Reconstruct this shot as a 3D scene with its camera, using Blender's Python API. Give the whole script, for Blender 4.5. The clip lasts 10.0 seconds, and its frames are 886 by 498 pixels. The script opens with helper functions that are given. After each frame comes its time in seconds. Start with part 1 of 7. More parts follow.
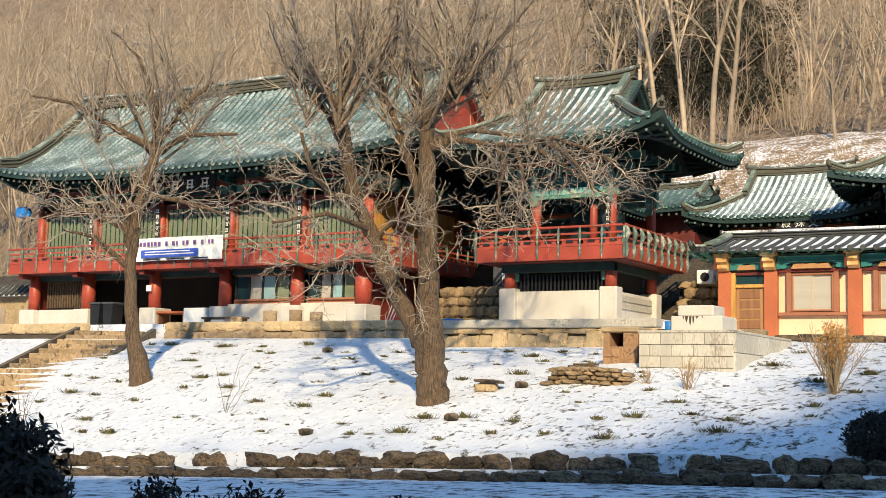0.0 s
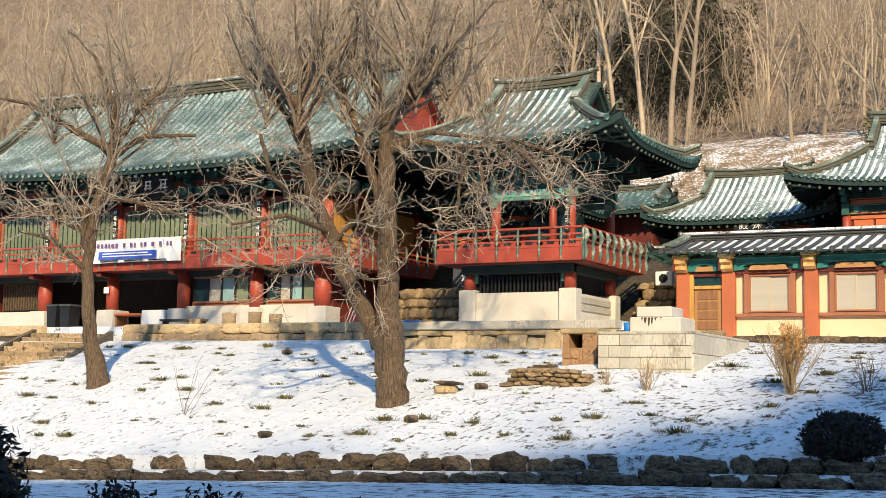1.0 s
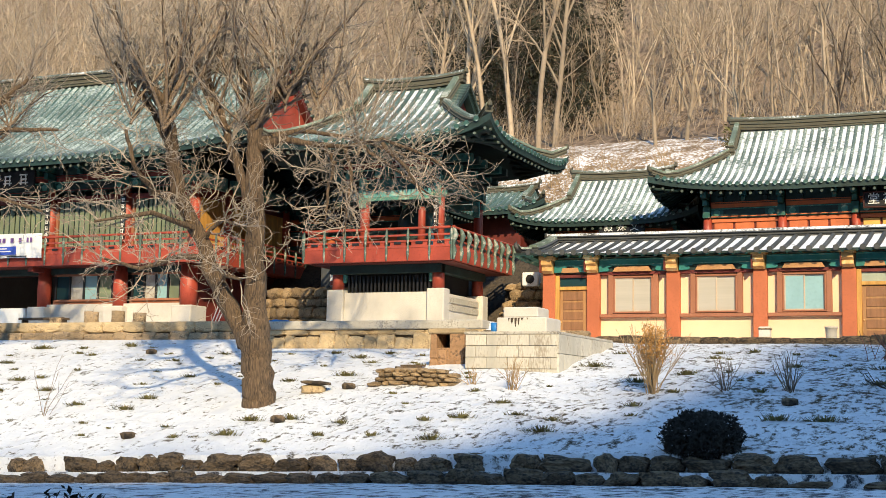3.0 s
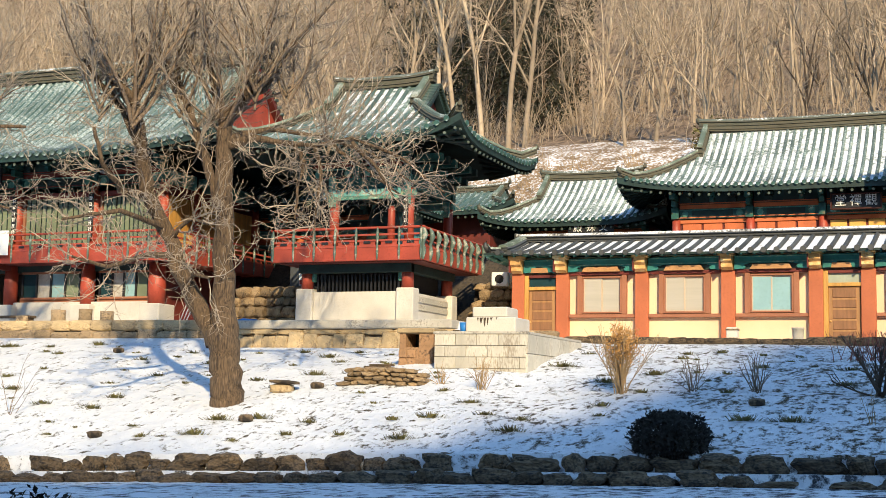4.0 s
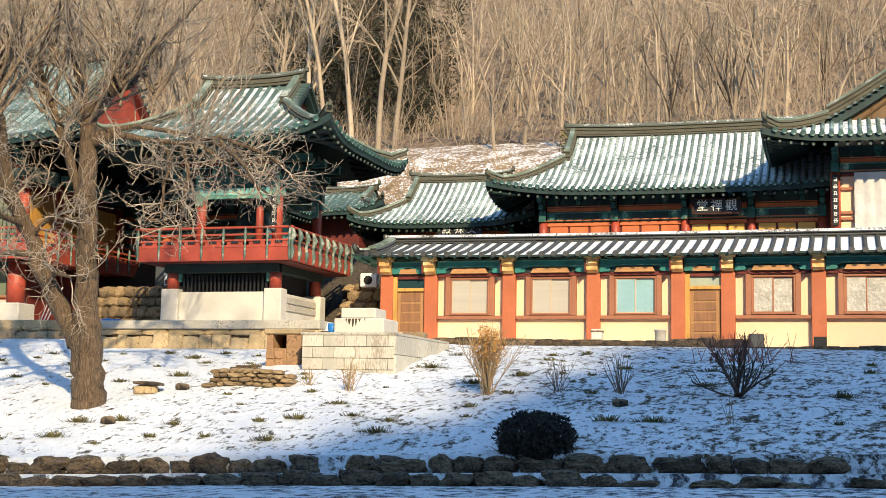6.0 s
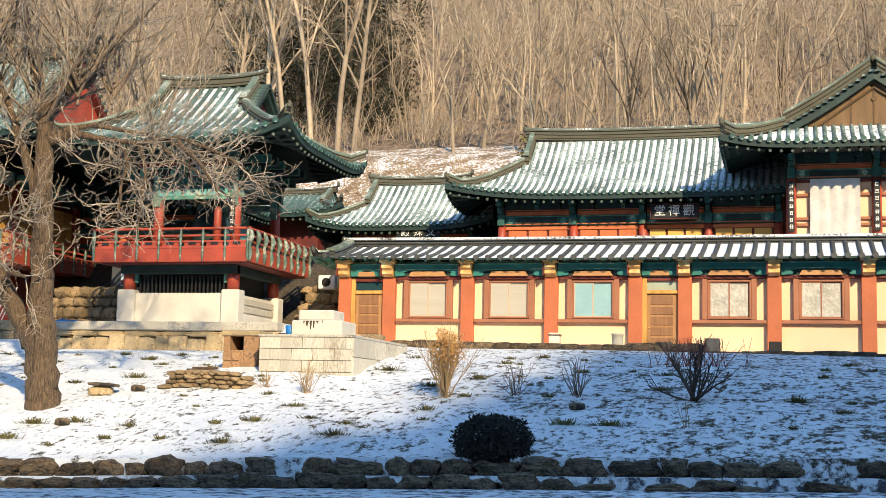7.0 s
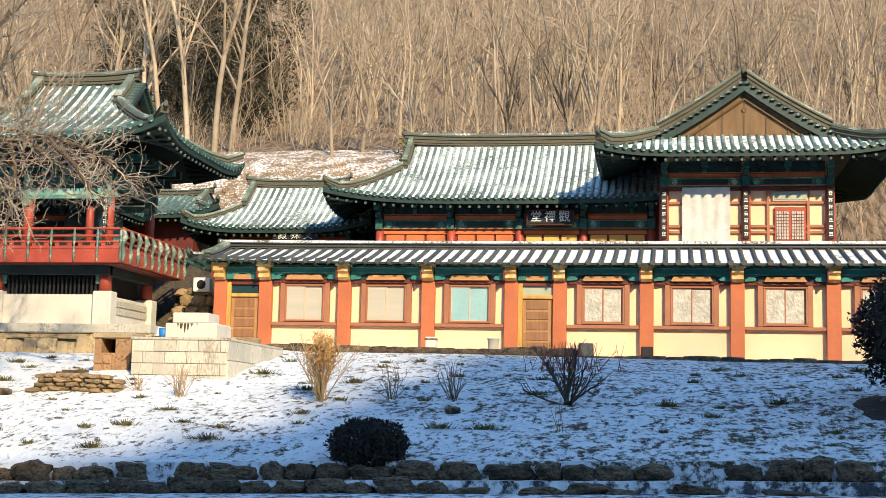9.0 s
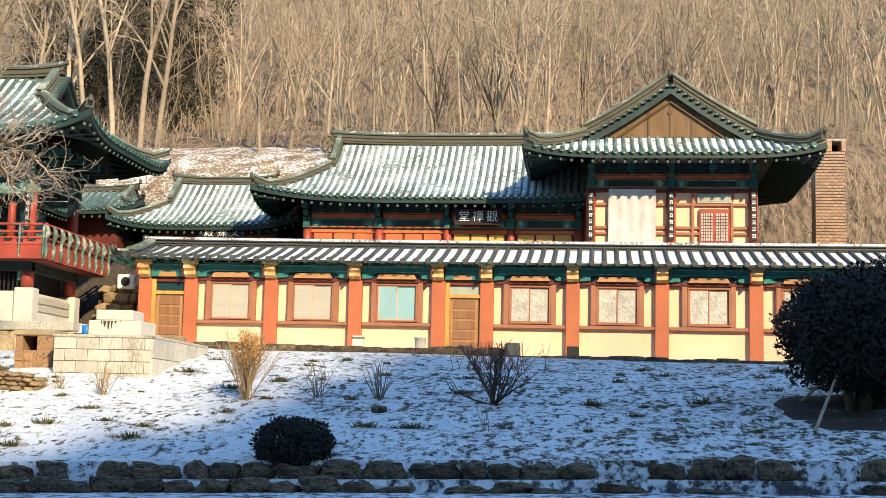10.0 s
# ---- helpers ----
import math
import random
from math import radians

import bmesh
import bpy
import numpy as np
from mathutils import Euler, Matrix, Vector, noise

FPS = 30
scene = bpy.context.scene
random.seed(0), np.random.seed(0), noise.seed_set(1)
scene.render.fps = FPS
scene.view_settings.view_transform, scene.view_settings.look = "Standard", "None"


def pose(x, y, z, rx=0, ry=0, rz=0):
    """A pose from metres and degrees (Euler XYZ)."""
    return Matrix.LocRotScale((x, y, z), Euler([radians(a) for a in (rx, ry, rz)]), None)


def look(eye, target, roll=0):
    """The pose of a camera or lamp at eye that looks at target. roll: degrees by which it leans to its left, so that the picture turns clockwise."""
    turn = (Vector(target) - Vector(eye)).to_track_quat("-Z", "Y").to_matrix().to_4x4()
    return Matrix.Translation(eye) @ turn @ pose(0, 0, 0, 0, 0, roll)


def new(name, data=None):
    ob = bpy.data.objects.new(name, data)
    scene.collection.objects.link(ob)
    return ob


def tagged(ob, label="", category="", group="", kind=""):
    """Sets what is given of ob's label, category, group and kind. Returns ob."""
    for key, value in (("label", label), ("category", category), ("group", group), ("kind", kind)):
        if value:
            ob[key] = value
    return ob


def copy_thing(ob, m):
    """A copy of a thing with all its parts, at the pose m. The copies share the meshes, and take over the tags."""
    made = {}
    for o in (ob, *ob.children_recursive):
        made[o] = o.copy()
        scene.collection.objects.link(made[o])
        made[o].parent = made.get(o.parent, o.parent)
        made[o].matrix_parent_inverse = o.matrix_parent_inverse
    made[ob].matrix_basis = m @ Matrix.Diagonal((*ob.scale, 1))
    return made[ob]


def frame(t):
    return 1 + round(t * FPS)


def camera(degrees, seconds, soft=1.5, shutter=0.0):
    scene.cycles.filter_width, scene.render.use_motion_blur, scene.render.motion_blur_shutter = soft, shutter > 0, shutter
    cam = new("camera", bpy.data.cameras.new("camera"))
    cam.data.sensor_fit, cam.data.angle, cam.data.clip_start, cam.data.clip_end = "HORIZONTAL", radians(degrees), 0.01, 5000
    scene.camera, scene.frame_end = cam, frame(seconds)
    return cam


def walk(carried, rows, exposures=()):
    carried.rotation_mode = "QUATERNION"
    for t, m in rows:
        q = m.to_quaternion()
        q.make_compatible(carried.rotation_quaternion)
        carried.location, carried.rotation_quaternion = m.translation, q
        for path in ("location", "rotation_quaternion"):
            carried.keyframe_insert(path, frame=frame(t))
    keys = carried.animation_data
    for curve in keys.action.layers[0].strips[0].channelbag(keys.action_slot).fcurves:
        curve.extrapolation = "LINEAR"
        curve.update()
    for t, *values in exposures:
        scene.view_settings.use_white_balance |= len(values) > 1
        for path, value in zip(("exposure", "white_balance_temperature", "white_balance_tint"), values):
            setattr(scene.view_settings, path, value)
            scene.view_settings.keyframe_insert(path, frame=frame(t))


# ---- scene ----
cam = camera(36.4, 10.0, soft=0.6)
# seconds, yaw, pitch, roll of a camera that turns where it stands
ROWS = [
    (0.0, 30.85, 6.3, -1.39),
    (0.5, 30.33, 6.37, -1.29),
    (1.0, 29.15, 6.41, -1.18),
    (1.5, 27.89, 6.42, -1.16),
    (2.0, 26.53, 6.45, -1.15),
    (2.5, 24.74, 6.49, -1.11),
    (2.7, 24.22, 6.5, -1.05),
    (3.8, 22.4, 6.52, -1.18),
    (4.0, 22.23, 6.52, -1.17),
    (4.5, 21.09, 6.54, -1.2),
    (5.0, 20.93, 6.53, -1.27),
    (5.5, 18.53, 6.59, -1.11),
    (5.7, 17.63, 6.6, -1.01),
    (6.8, 15.15, 6.82, -1.32),
    (7.0, 14.84, 6.83, -1.28),
    (7.5, 13.24, 6.88, -1.31),
    (8.0, 12.67, 6.99, -1.36),
    (8.5, 11.36, 7.06, -1.25),
    (9.0, 9.6, 7.11, -1.28),
    (9.5, 7.33, 7.14, -1.31),
    (10.0, 6.49, 7.14, -1.38),
]
walk(cam, [(t, pose(0, 0, 1.6, 90 + pitch, roll, yaw)) for t, yaw, pitch, roll in ROWS], [(0.0, 0.52, 5820, 5), (10.0, 0.75, 5860, 5)])

# ---- light ----
SUN = Vector((0.507, -0.862, 0.554)).normalized()
world = bpy.data.worlds.new("world")
scene.world = world
world.use_nodes = True
sky = world.node_tree.nodes.new("ShaderNodeTexSky")
sky.sky_type, sky.sun_disc = "NISHITA", False
sky.sun_elevation, sky.sun_rotation = math.asin(SUN.z), math.atan2(SUN.x, SUN.y)
sky.ozone_density, sky.dust_density, sky.air_density = 2.6, 0.1, 1.5
back = world.node_tree.nodes["Background"]
back.inputs["Strength"].default_value = 0.15
world.node_tree.links.new(sky.outputs["Color"], back.inputs["Color"])
sun_data = bpy.data.lights.new("sun", "SUN")
sun_data.energy, sun_data.angle, sun_data.color = 4.6, radians(1.0), (1.0, 0.735, 0.415)
sun = new("sun", sun_data)
sun.matrix_world = look(SUN * 100, (0, 0, 0))


# ---- materials ----
def mat(name, base, rough=0.75, vary=0.25, scale=1.2, fine=18.0, bump=0.25, second=None, cover=0.5, metal=0.0, soft=0.12, stretch=(1, 1, 1), piece=0.0, sheen=0.5, grain=0.45, depth=0.03):
    """Base colour with two scales of noise, an optional second colour in patches, bump, and a random shade for each piece."""
    m = bpy.data.materials.new(name)
    m.use_nodes = True
    n, l = m.node_tree.nodes, m.node_tree.links
    bs = n["Principled BSDF"]
    tc = n.new("ShaderNodeTexCoord")
    mp = n.new("ShaderNodeMapping")
    mp.inputs["Scale"].default_value = stretch
    l.new(tc.outputs["Object"], mp.inputs["Vector"])

    def cloud(s, detail):
        t = n.new("ShaderNodeTexNoise")
        t.inputs["Scale"].default_value, t.inputs["Detail"].default_value = s, detail
        l.new(mp.outputs["Vector"], t.inputs["Vector"])
        return t.outputs["Fac"]

    def mix(a, b, fac):
        x = n.new("ShaderNodeMix")
        x.data_type = "RGBA"
        for sock, v in ((x.inputs[0], fac), (x.inputs[6], a), (x.inputs[7], b)):
            if isinstance(v, bpy.types.NodeSocket):
                l.new(v, sock)
            else:
                sock.default_value = v
        return x.outputs[2]

    def ramp(v, lo, hi):
        r = n.new("ShaderNodeMapRange")
        r.inputs[1].default_value, r.inputs[2].default_value = lo, hi
        l.new(v, r.inputs[0])
        return r.outputs[0]

    big, small = cloud(scale, 5), cloud(fine, 4)
    shade = lambda k: tuple(min(1, c * k) for c in base) + (1,)
    col = mix(shade(1 - vary), shade(1 + vary), ramp(big, 0.3, 0.7))
    col = mix(col, shade(1 - 1.4 * vary), ramp(small, 0.5, 0.85))
    if second:
        spot = n.new("ShaderNodeMath")
        spot.operation = "MULTIPLY_ADD"
        spot.inputs[1].default_value = grain
        l.new(small, spot.inputs[0])
        half = n.new("ShaderNodeMath")
        half.operation = "MULTIPLY"
        half.inputs[1].default_value = 1 - grain
        l.new(big, half.inputs[0])
        l.new(half.outputs[0], spot.inputs[2])
        edge = 0.5 + (0.5 - cover) * 0.34
        col = mix(col, tuple(second) + (1,), ramp(spot.outputs[0], edge - soft / 2, edge + soft / 2))
    if piece:
        info = n.new("ShaderNodeObjectInfo")
        hs = n.new("ShaderNodeHueSaturation")
        l.new(col, hs.inputs["Color"])
        r = n.new("ShaderNodeMapRange")
        r.inputs[3].default_value, r.inputs[4].default_value = 1 - piece, 1 + piece
        l.new(info.outputs["Random"], r.inputs[0])
        l.new(r.outputs[0], hs.inputs["Value"])
        col = hs.outputs["Color"]
    l.new(col, bs.inputs["Base Color"])
    bs.inputs["Roughness"].default_value, bs.inputs["Metallic"].default_value = rough, metal
    bs.inputs["Specular IOR Level"].default_value = sheen
    if bump:
        b = n.new("ShaderNodeBump")
        b.inputs["Strength"].default_value, b.inputs["Distance"].default_value = bump, depth
        l.new(small, b.inputs["Height"])
        l.new(b.outputs[0], bs.inputs["Normal"])
    return m


SNOW = (0.7, 0.72, 0.76)
snow = mat("snow", SNOW, 0.85, 0.05, 0.8, 9, 0.6, sheen=0.2)


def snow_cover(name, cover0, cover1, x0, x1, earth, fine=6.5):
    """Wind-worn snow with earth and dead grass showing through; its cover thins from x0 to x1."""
    m = bpy.data.materials.new(name)
    m.use_nodes = True
    n, l = m.node_tree.nodes, m.node_tree.links
    bs = n["Principled BSDF"]
    tc = n.new("ShaderNodeTexCoord")
    mp = n.new("ShaderNodeMapping")
    mp.inputs["Scale"].default_value = (1.0, 0.72, 1.0)
    l.new(tc.outputs["Object"], mp.inputs["Vector"])

    def cloud(scale, detail, rough=0.6):
        t = n.new("ShaderNodeTexNoise")
        t.inputs["Scale"].default_value, t.inputs["Detail"].default_value, t.inputs["Roughness"].default_value = scale, detail, rough
        l.new(mp.outputs["Vector"], t.inputs["Vector"])
        return t.outputs["Fac"]

    def calc(op, a, b, c=0.0):
        t = n.new("ShaderNodeMath")
        t.operation = op
        for i, v in enumerate((a, b, c)):
            if isinstance(v, bpy.types.NodeSocket):
                l.new(v, t.inputs[i])
            else:
                t.inputs[i].default_value = v
        return t.outputs[0]

    def span(v, a, b, c=0.0, d=1.0):
        t = n.new("ShaderNodeMapRange")
        for i, q in enumerate((a, b, c, d)):
            t.inputs[i + 1].default_value = q
        l.new(v, t.inputs[0])
        return t.outputs[0]

    def mix(a, b, fac):
        t = n.new("ShaderNodeMix")
        t.data_type = "RGBA"
        for sock, v in ((t.inputs[0], fac), (t.inputs[6], a), (t.inputs[7], b)):
            if isinstance(v, bpy.types.NodeSocket):
                l.new(v, sock)
            else:
                sock.default_value = v
        return t.outputs[2]

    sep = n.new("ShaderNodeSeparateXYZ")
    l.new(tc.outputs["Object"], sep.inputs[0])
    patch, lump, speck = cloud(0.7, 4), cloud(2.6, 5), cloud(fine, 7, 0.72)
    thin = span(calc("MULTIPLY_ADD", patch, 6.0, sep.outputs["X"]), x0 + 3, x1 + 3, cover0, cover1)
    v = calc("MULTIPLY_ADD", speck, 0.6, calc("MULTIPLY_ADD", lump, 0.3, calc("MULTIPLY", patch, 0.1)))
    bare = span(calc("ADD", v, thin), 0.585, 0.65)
    white = mix((0.68, 0.71, 0.77, 1), (0.8, 0.82, 0.86, 1), span(lump, 0.35, 0.65))
    soil = mix(tuple(earth) + (1,), tuple(c * 2.6 for c in earth) + (1,), span(cloud(19, 4), 0.35, 0.7))
    l.new(mix(white, soil, bare), bs.inputs["Base Color"])
    bs.inputs["Roughness"].default_value, bs.inputs["Specular IOR Level"].default_value = 0.85, 0.2
    height = calc("MULTIPLY_ADD", bare, -0.3, calc("MULTIPLY_ADD", lump, 0.9, calc("MULTIPLY", speck, 0.6)))
    b = n.new("ShaderNodeBump")
    b.inputs["Strength"].default_value, b.inputs["Distance"].default_value = 0.85, 0.11
    l.new(height, b.inputs["Height"])
    l.new(b.outputs[0], bs.inputs["Normal"])
    return m


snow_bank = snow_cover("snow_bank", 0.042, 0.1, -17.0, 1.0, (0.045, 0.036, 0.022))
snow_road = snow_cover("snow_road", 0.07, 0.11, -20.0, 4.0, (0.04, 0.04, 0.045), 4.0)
forest_floor = mat("forest_floor", (0.245, 0.175, 0.115), 0.95, 0.4, 0.7, 2.6, 0.9, (0.085, 0.055, 0.032), 0.48, grain=0.6, soft=0.16, stretch=(1.5, 0.3, 0.4))
# court ground between the halls, darkened to paint in the shade lying there
court_shade = mat("court_shade", (0.075, 0.058, 0.04), 0.95, 0.35, 1.5, 9, 0.8, (0.03, 0.025, 0.02), 0.45)
forest_snow = mat("forest_snow", (0.24, 0.16, 0.09), 0.95, 0.4, 1.3, 7, 0.9, SNOW, 0.4, soft=0.12, grain=0.6)
tile_teal = mat("glazed_tile", (0.13, 0.175, 0.16), 0.45, 0.25, 0.9, 12, 0.15, (0.44, 0.5, 0.49), 0.36, soft=0.16, grain=0.6, piece=0.15)
tile_teal_bare = mat("glazed_tile_bare", (0.08, 0.125, 0.112), 0.45, 0.25, 0.7, 12, 0.15, (0.45, 0.53, 0.53), 0.2, soft=0.2, piece=0.15)
channel_frost = mat("channel_frost", (0.05, 0.105, 0.095), 0.6, 0.25, 0.8, 9, 0.2, (0.5, 0.56, 0.57), 0.26, soft=0.14, grain=0.6)
channel_patchy = mat("channel_patchy", (0.11, 0.165, 0.148), 0.6, 0.2, 0.5, 4, 0.2, SNOW, 0.62, soft=0.1)
channel_snow = mat("channel_snow", (0.12, 0.17, 0.155), 0.7, 0.15, 0.8, 7, 0.3, SNOW, 0.7, soft=0.14, grain=0.6)
tile_gray = mat("grey_tile", (0.06, 0.063, 0.063), 0.6, 0.3, 1, 14, 0.2, piece=0.2)
tile_hall = mat("frosted_hall_tile", (0.11, 0.155, 0.14), 0.5, 0.25, 0.9, 14, 0.15, (0.46, 0.52, 0.5), 0.3, soft=0.18, grain=0.6, piece=0.2)
ridge_tile = mat("ridge_tile", (0.1, 0.09, 0.06), 0.75, 0.35, 1.5, 14, 0.4, (0.065, 0.068, 0.05), 0.4, stretch=(0.5, 0.5, 3))
ridge_snow = mat("ridge_cap", (0.12, 0.14, 0.12), 0.7, 0.35, 1.5, 14, 0.4, SNOW, 0.3)
ridge_green = mat("green_ridge_cap", (0.13, 0.17, 0.13), 0.6, 0.3, 1.5, 14, 0.2, (0.4, 0.42, 0.38), 0.3)
rafter_tip = mat("pale_rafter_end", (0.11, 0.14, 0.115), 0.6, 0.3, 3, 14, 0.1, piece=0.3)
# painted green, darkened so the colour itself carries the under-eave shade
shaded_green = mat("shaded_dancheong_green", (0.013, 0.034, 0.03), 0.6, 0.4, 2, 9, 0.1)
# shaded copy of teal_paint for beams and brackets under the hall eaves
shaded_teal = mat("shaded_teal_paint", (0.022, 0.1, 0.085), 0.55, 0.4, 3, 14, 0.1, (0.2, 0.16, 0.1), 0.18)
teal_paint = mat("teal_paint", (0.03, 0.18, 0.165), 0.55, 0.3, 2, 14, 0.1)
cap_green = mat("green_cap_tile", (0.04, 0.1, 0.085), 0.5, 0.3, 3, 14, 0.1, (0.3, 0.38, 0.36), 0.15, piece=0.3)
teal_light = mat("light_green_paint", (0.09, 0.26, 0.21), 0.6, 0.35, 3, 14, 0.1, (0.5, 0.55, 0.4), 0.25)
red_paint = mat("red_lacquer", (0.34, 0.058, 0.032), 0.5, 0.22, 1.5, 16, 0.12)
# dark red paint, deepened further to put eave shade into the colour
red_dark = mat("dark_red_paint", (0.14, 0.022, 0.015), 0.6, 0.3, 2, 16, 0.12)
orange_paint = mat("orange_paint", (0.55, 0.15, 0.05), 0.6, 0.2, 2, 16, 0.1)
terracotta = mat("terracotta_paint", (0.43, 0.125, 0.05), 0.65, 0.14, 1.0, 20, 0.1)
brown_trim = mat("brown_trim", (0.32, 0.13, 0.068), 0.65, 0.15, 1.5, 20, 0.1)
yellow_plaster = mat("yellow_plaster", (0.8, 0.575, 0.38), 0.85, 0.07, 0.7, 25, 0.15)
yellow_deep = mat("ochre_panel", (0.75, 0.42, 0.1), 0.8, 0.1, 1, 25, 0.15)
ochre_wood = mat("ochre_wood", (0.55, 0.3, 0.07), 0.6, 0.25, 2, 22, 0.2, stretch=(5, 5, 0.6))
gold_paint = mat("gold_paint", (0.62, 0.36, 0.12), 0.55, 0.3, 4, 22, 0.15, (0.75, 0.62, 0.35), 0.3)
door_leaf = mat("door_leaf_wood", (0.36, 0.19, 0.075), 0.55, 0.2, 2, 22, 0.2, stretch=(5, 5, 0.6))
door_wood = mat("door_wood", (0.24, 0.115, 0.05), 0.6, 0.25, 2, 22, 0.2, stretch=(5, 5, 0.6))
pale_stone = mat("pale_granite", (0.58, 0.55, 0.5), 0.85, 0.15, 1.1, 30, 0.3)
concrete = mat("weathered_concrete", (0.45, 0.42, 0.36), 0.9, 0.22, 1.3, 20, 0.35, (0.22, 0.2, 0.17), 0.22)
tan_stone = mat("tan_stone", (0.34, 0.25, 0.15), 0.9, 0.35, 2.2, 14, 0.8, (0.12, 0.09, 0.06), 0.32, piece=0.28)
wall_stone = mat("ochre_stone", (0.47, 0.36, 0.21), 0.9, 0.25, 2.0, 14, 0.7, (0.24, 0.17, 0.1), 0.26, piece=0.25)
rock = mat("field_rock", (0.19, 0.135, 0.078), 0.92, 0.35, 2.2, 10, 1.0, (0.024, 0.019, 0.014), 0.52, soft=0.2, piece=0.35)
# joint colour darkened for shadow between stones; the basin stain uses it too
joint_shade_stain = mat("shaded_joint", (0.07, 0.055, 0.04), 0.95, 0.3, 2, 14, 0.6)
bark = mat("bark", (0.21, 0.142, 0.084), 0.95, 0.3, 2, 11, 1.0, (0.035, 0.025, 0.018), 0.5, stretch=(3.2, 3.2, 0.45), soft=0.3, grain=0.6, depth=0.07)
twig_mat = mat("twig_bark", (0.33, 0.275, 0.215), 0.9, 0.4, 1.6, 8, 0.0)
forest_bark = mat("forest_bark", (0.38, 0.3, 0.215), 0.9, 0.3, 0.5, 5, 0.0, piece=0.35)
dark_bark = mat("dark_forest_bark", (0.09, 0.065, 0.045), 0.9, 0.35, 0.8, 6, 0.0)
forest_twig = mat("forest_twig", (0.315, 0.245, 0.175), 0.95, 0.25, 0.3, 4, 0.0, piece=0.25)
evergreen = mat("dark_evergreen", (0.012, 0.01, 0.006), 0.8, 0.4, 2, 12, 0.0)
grass_mat = mat("winter_grass", (0.14, 0.125, 0.04), 0.9, 0.6, 3, 12, 0.0)
dry_twig = mat("dry_shrub", (0.5, 0.27, 0.08), 0.9, 0.3, 4, 12, 0.0)
red_twig = mat("red_shrub_twig", (0.25, 0.09, 0.06), 0.9, 0.3, 4, 12, 0.0)
white_plastic = mat("white_sheet", (0.55, 0.53, 0.52), 0.5, 0.12, 1.5, 5, 0.6)
black_paint = mat("black_lacquer", (0.012, 0.012, 0.014), 0.5, 0.3, 3, 20, 0.05)
baluster_paint = mat("worn_baluster_paint", (0.1, 0.15, 0.125), 0.7, 0.35, 3, 12, 0.1, (0.36, 0.36, 0.31), 0.32, soft=0.1)
white_paint = mat("white_paint", (0.82, 0.82, 0.8), 0.7, 0.06, 3, 20, 0.05)
blue_print = mat("blue_print", (0.05, 0.1, 0.5), 0.6, 0.1, 3, 20, 0.0)
blue_plastic = mat("blue_tarp", (0.03, 0.2, 0.6), 0.5, 0.2, 3, 20, 0.1)
gable_board = mat("gable_board", (0.17, 0.1, 0.045), 0.75, 0.2, 1.5, 16, 0.2, stretch=(3, 3, 0.5))
gable_edge = mat("gable_batten", (0.115, 0.068, 0.032), 0.75, 0.2, 1.5, 16, 0.2)
brick_mat = mat("brick_face", (0.42, 0.26, 0.17), 0.85, 0.2, 3, 30, 0.3, piece=0.25)
mortar_light = mat("brick_joint", (0.3, 0.24, 0.19), 0.9, 0.15, 3, 30, 0.3)
# near-black backing that paints the shade inside rooms, oven mouth and chimney hole
interior = mat("interior_shade", (0.03, 0.025, 0.022), 0.9, 0.3, 1, 8, 0.0)
blind = mat("window_blind", (0.43, 0.4, 0.345), 0.8, 0.06, 1, 10, 0.05, stretch=(0.2, 1, 6))
blind_blue = mat("blue_window_film", (0.27, 0.44, 0.48), 0.5, 0.1, 1, 10, 0.05)
screen_green = mat("green_lattice_screen", (0.18, 0.22, 0.145), 0.85, 0.2, 1, 60, 0.4)
paper = mat("crumpled_plastic", (0.43, 0.405, 0.36), 0.4, 0.16, 3, 9, 1.0, (0.54, 0.52, 0.47), 0.35, soft=0.2, stretch=(1.3, 1, 1.1))
glass = bpy.data.materials.new("window_glass")
glass.use_nodes = True
glass.node_tree.nodes["Principled BSDF"].inputs["Base Color"].default_value = (0.02, 0.05, 0.06, 1)
glass.node_tree.nodes["Principled BSDF"].inputs["Roughness"].default_value = 0.04


# ---- builders ----
def thing(name, at, label, category, group="", kind=""):
    ob = new(name)
    ob.location = at
    ob.empty_display_size = 0.2
    return tagged(ob, label, category, group, kind)


def under(ob, parent, m=None):
    """Puts ob under a thing or part, its mesh in world coordinates or at the pose m."""
    if parent is not None:
        ob.parent = parent
        ob.matrix_parent_inverse = parent.matrix_basis.inverted() if parent.data is None else Matrix.Identity(4)
    if m is not None:
        ob.matrix_basis = m
    return ob


def data_of(name, verts, faces, material, smooth=False):
    me = bpy.data.meshes.new(name)
    me.from_pydata([tuple(v) for v in verts], [], faces)
    me.materials.append(material)
    if smooth:
        me.shade_smooth()
    return me


def mesh_part(name, verts, faces, material, parent=None, label="", smooth=False):
    ob = under(new(name, data_of(name, verts, faces, material, smooth)), parent)
    return tagged(ob, label)


def part(name, bm, material, parent=None, label="", smooth=False):
    me = bpy.data.meshes.new(name)
    bm.to_mesh(me)
    bm.free()
    me.materials.append(material)
    if smooth:
        me.shade_smooth()
    return tagged(under(new(name, me), parent), label)


BOX = [(0, 3, 2, 1), (4, 5, 6, 7), (0, 1, 5, 4), (1, 2, 6, 5), (2, 3, 7, 6), (3, 0, 4, 7)]


def add_box(bm, x0, x1, y0, y1, z0, z1):
    v = [bm.verts.new(p) for p in ((x0, y0, z0), (x1, y0, z0), (x1, y1, z0), (x0, y1, z0), (x0, y0, z1), (x1, y0, z1), (x1, y1, z1), (x0, y1, z1))]
    for f in BOX:
        bm.faces.new([v[i] for i in f])
    return v


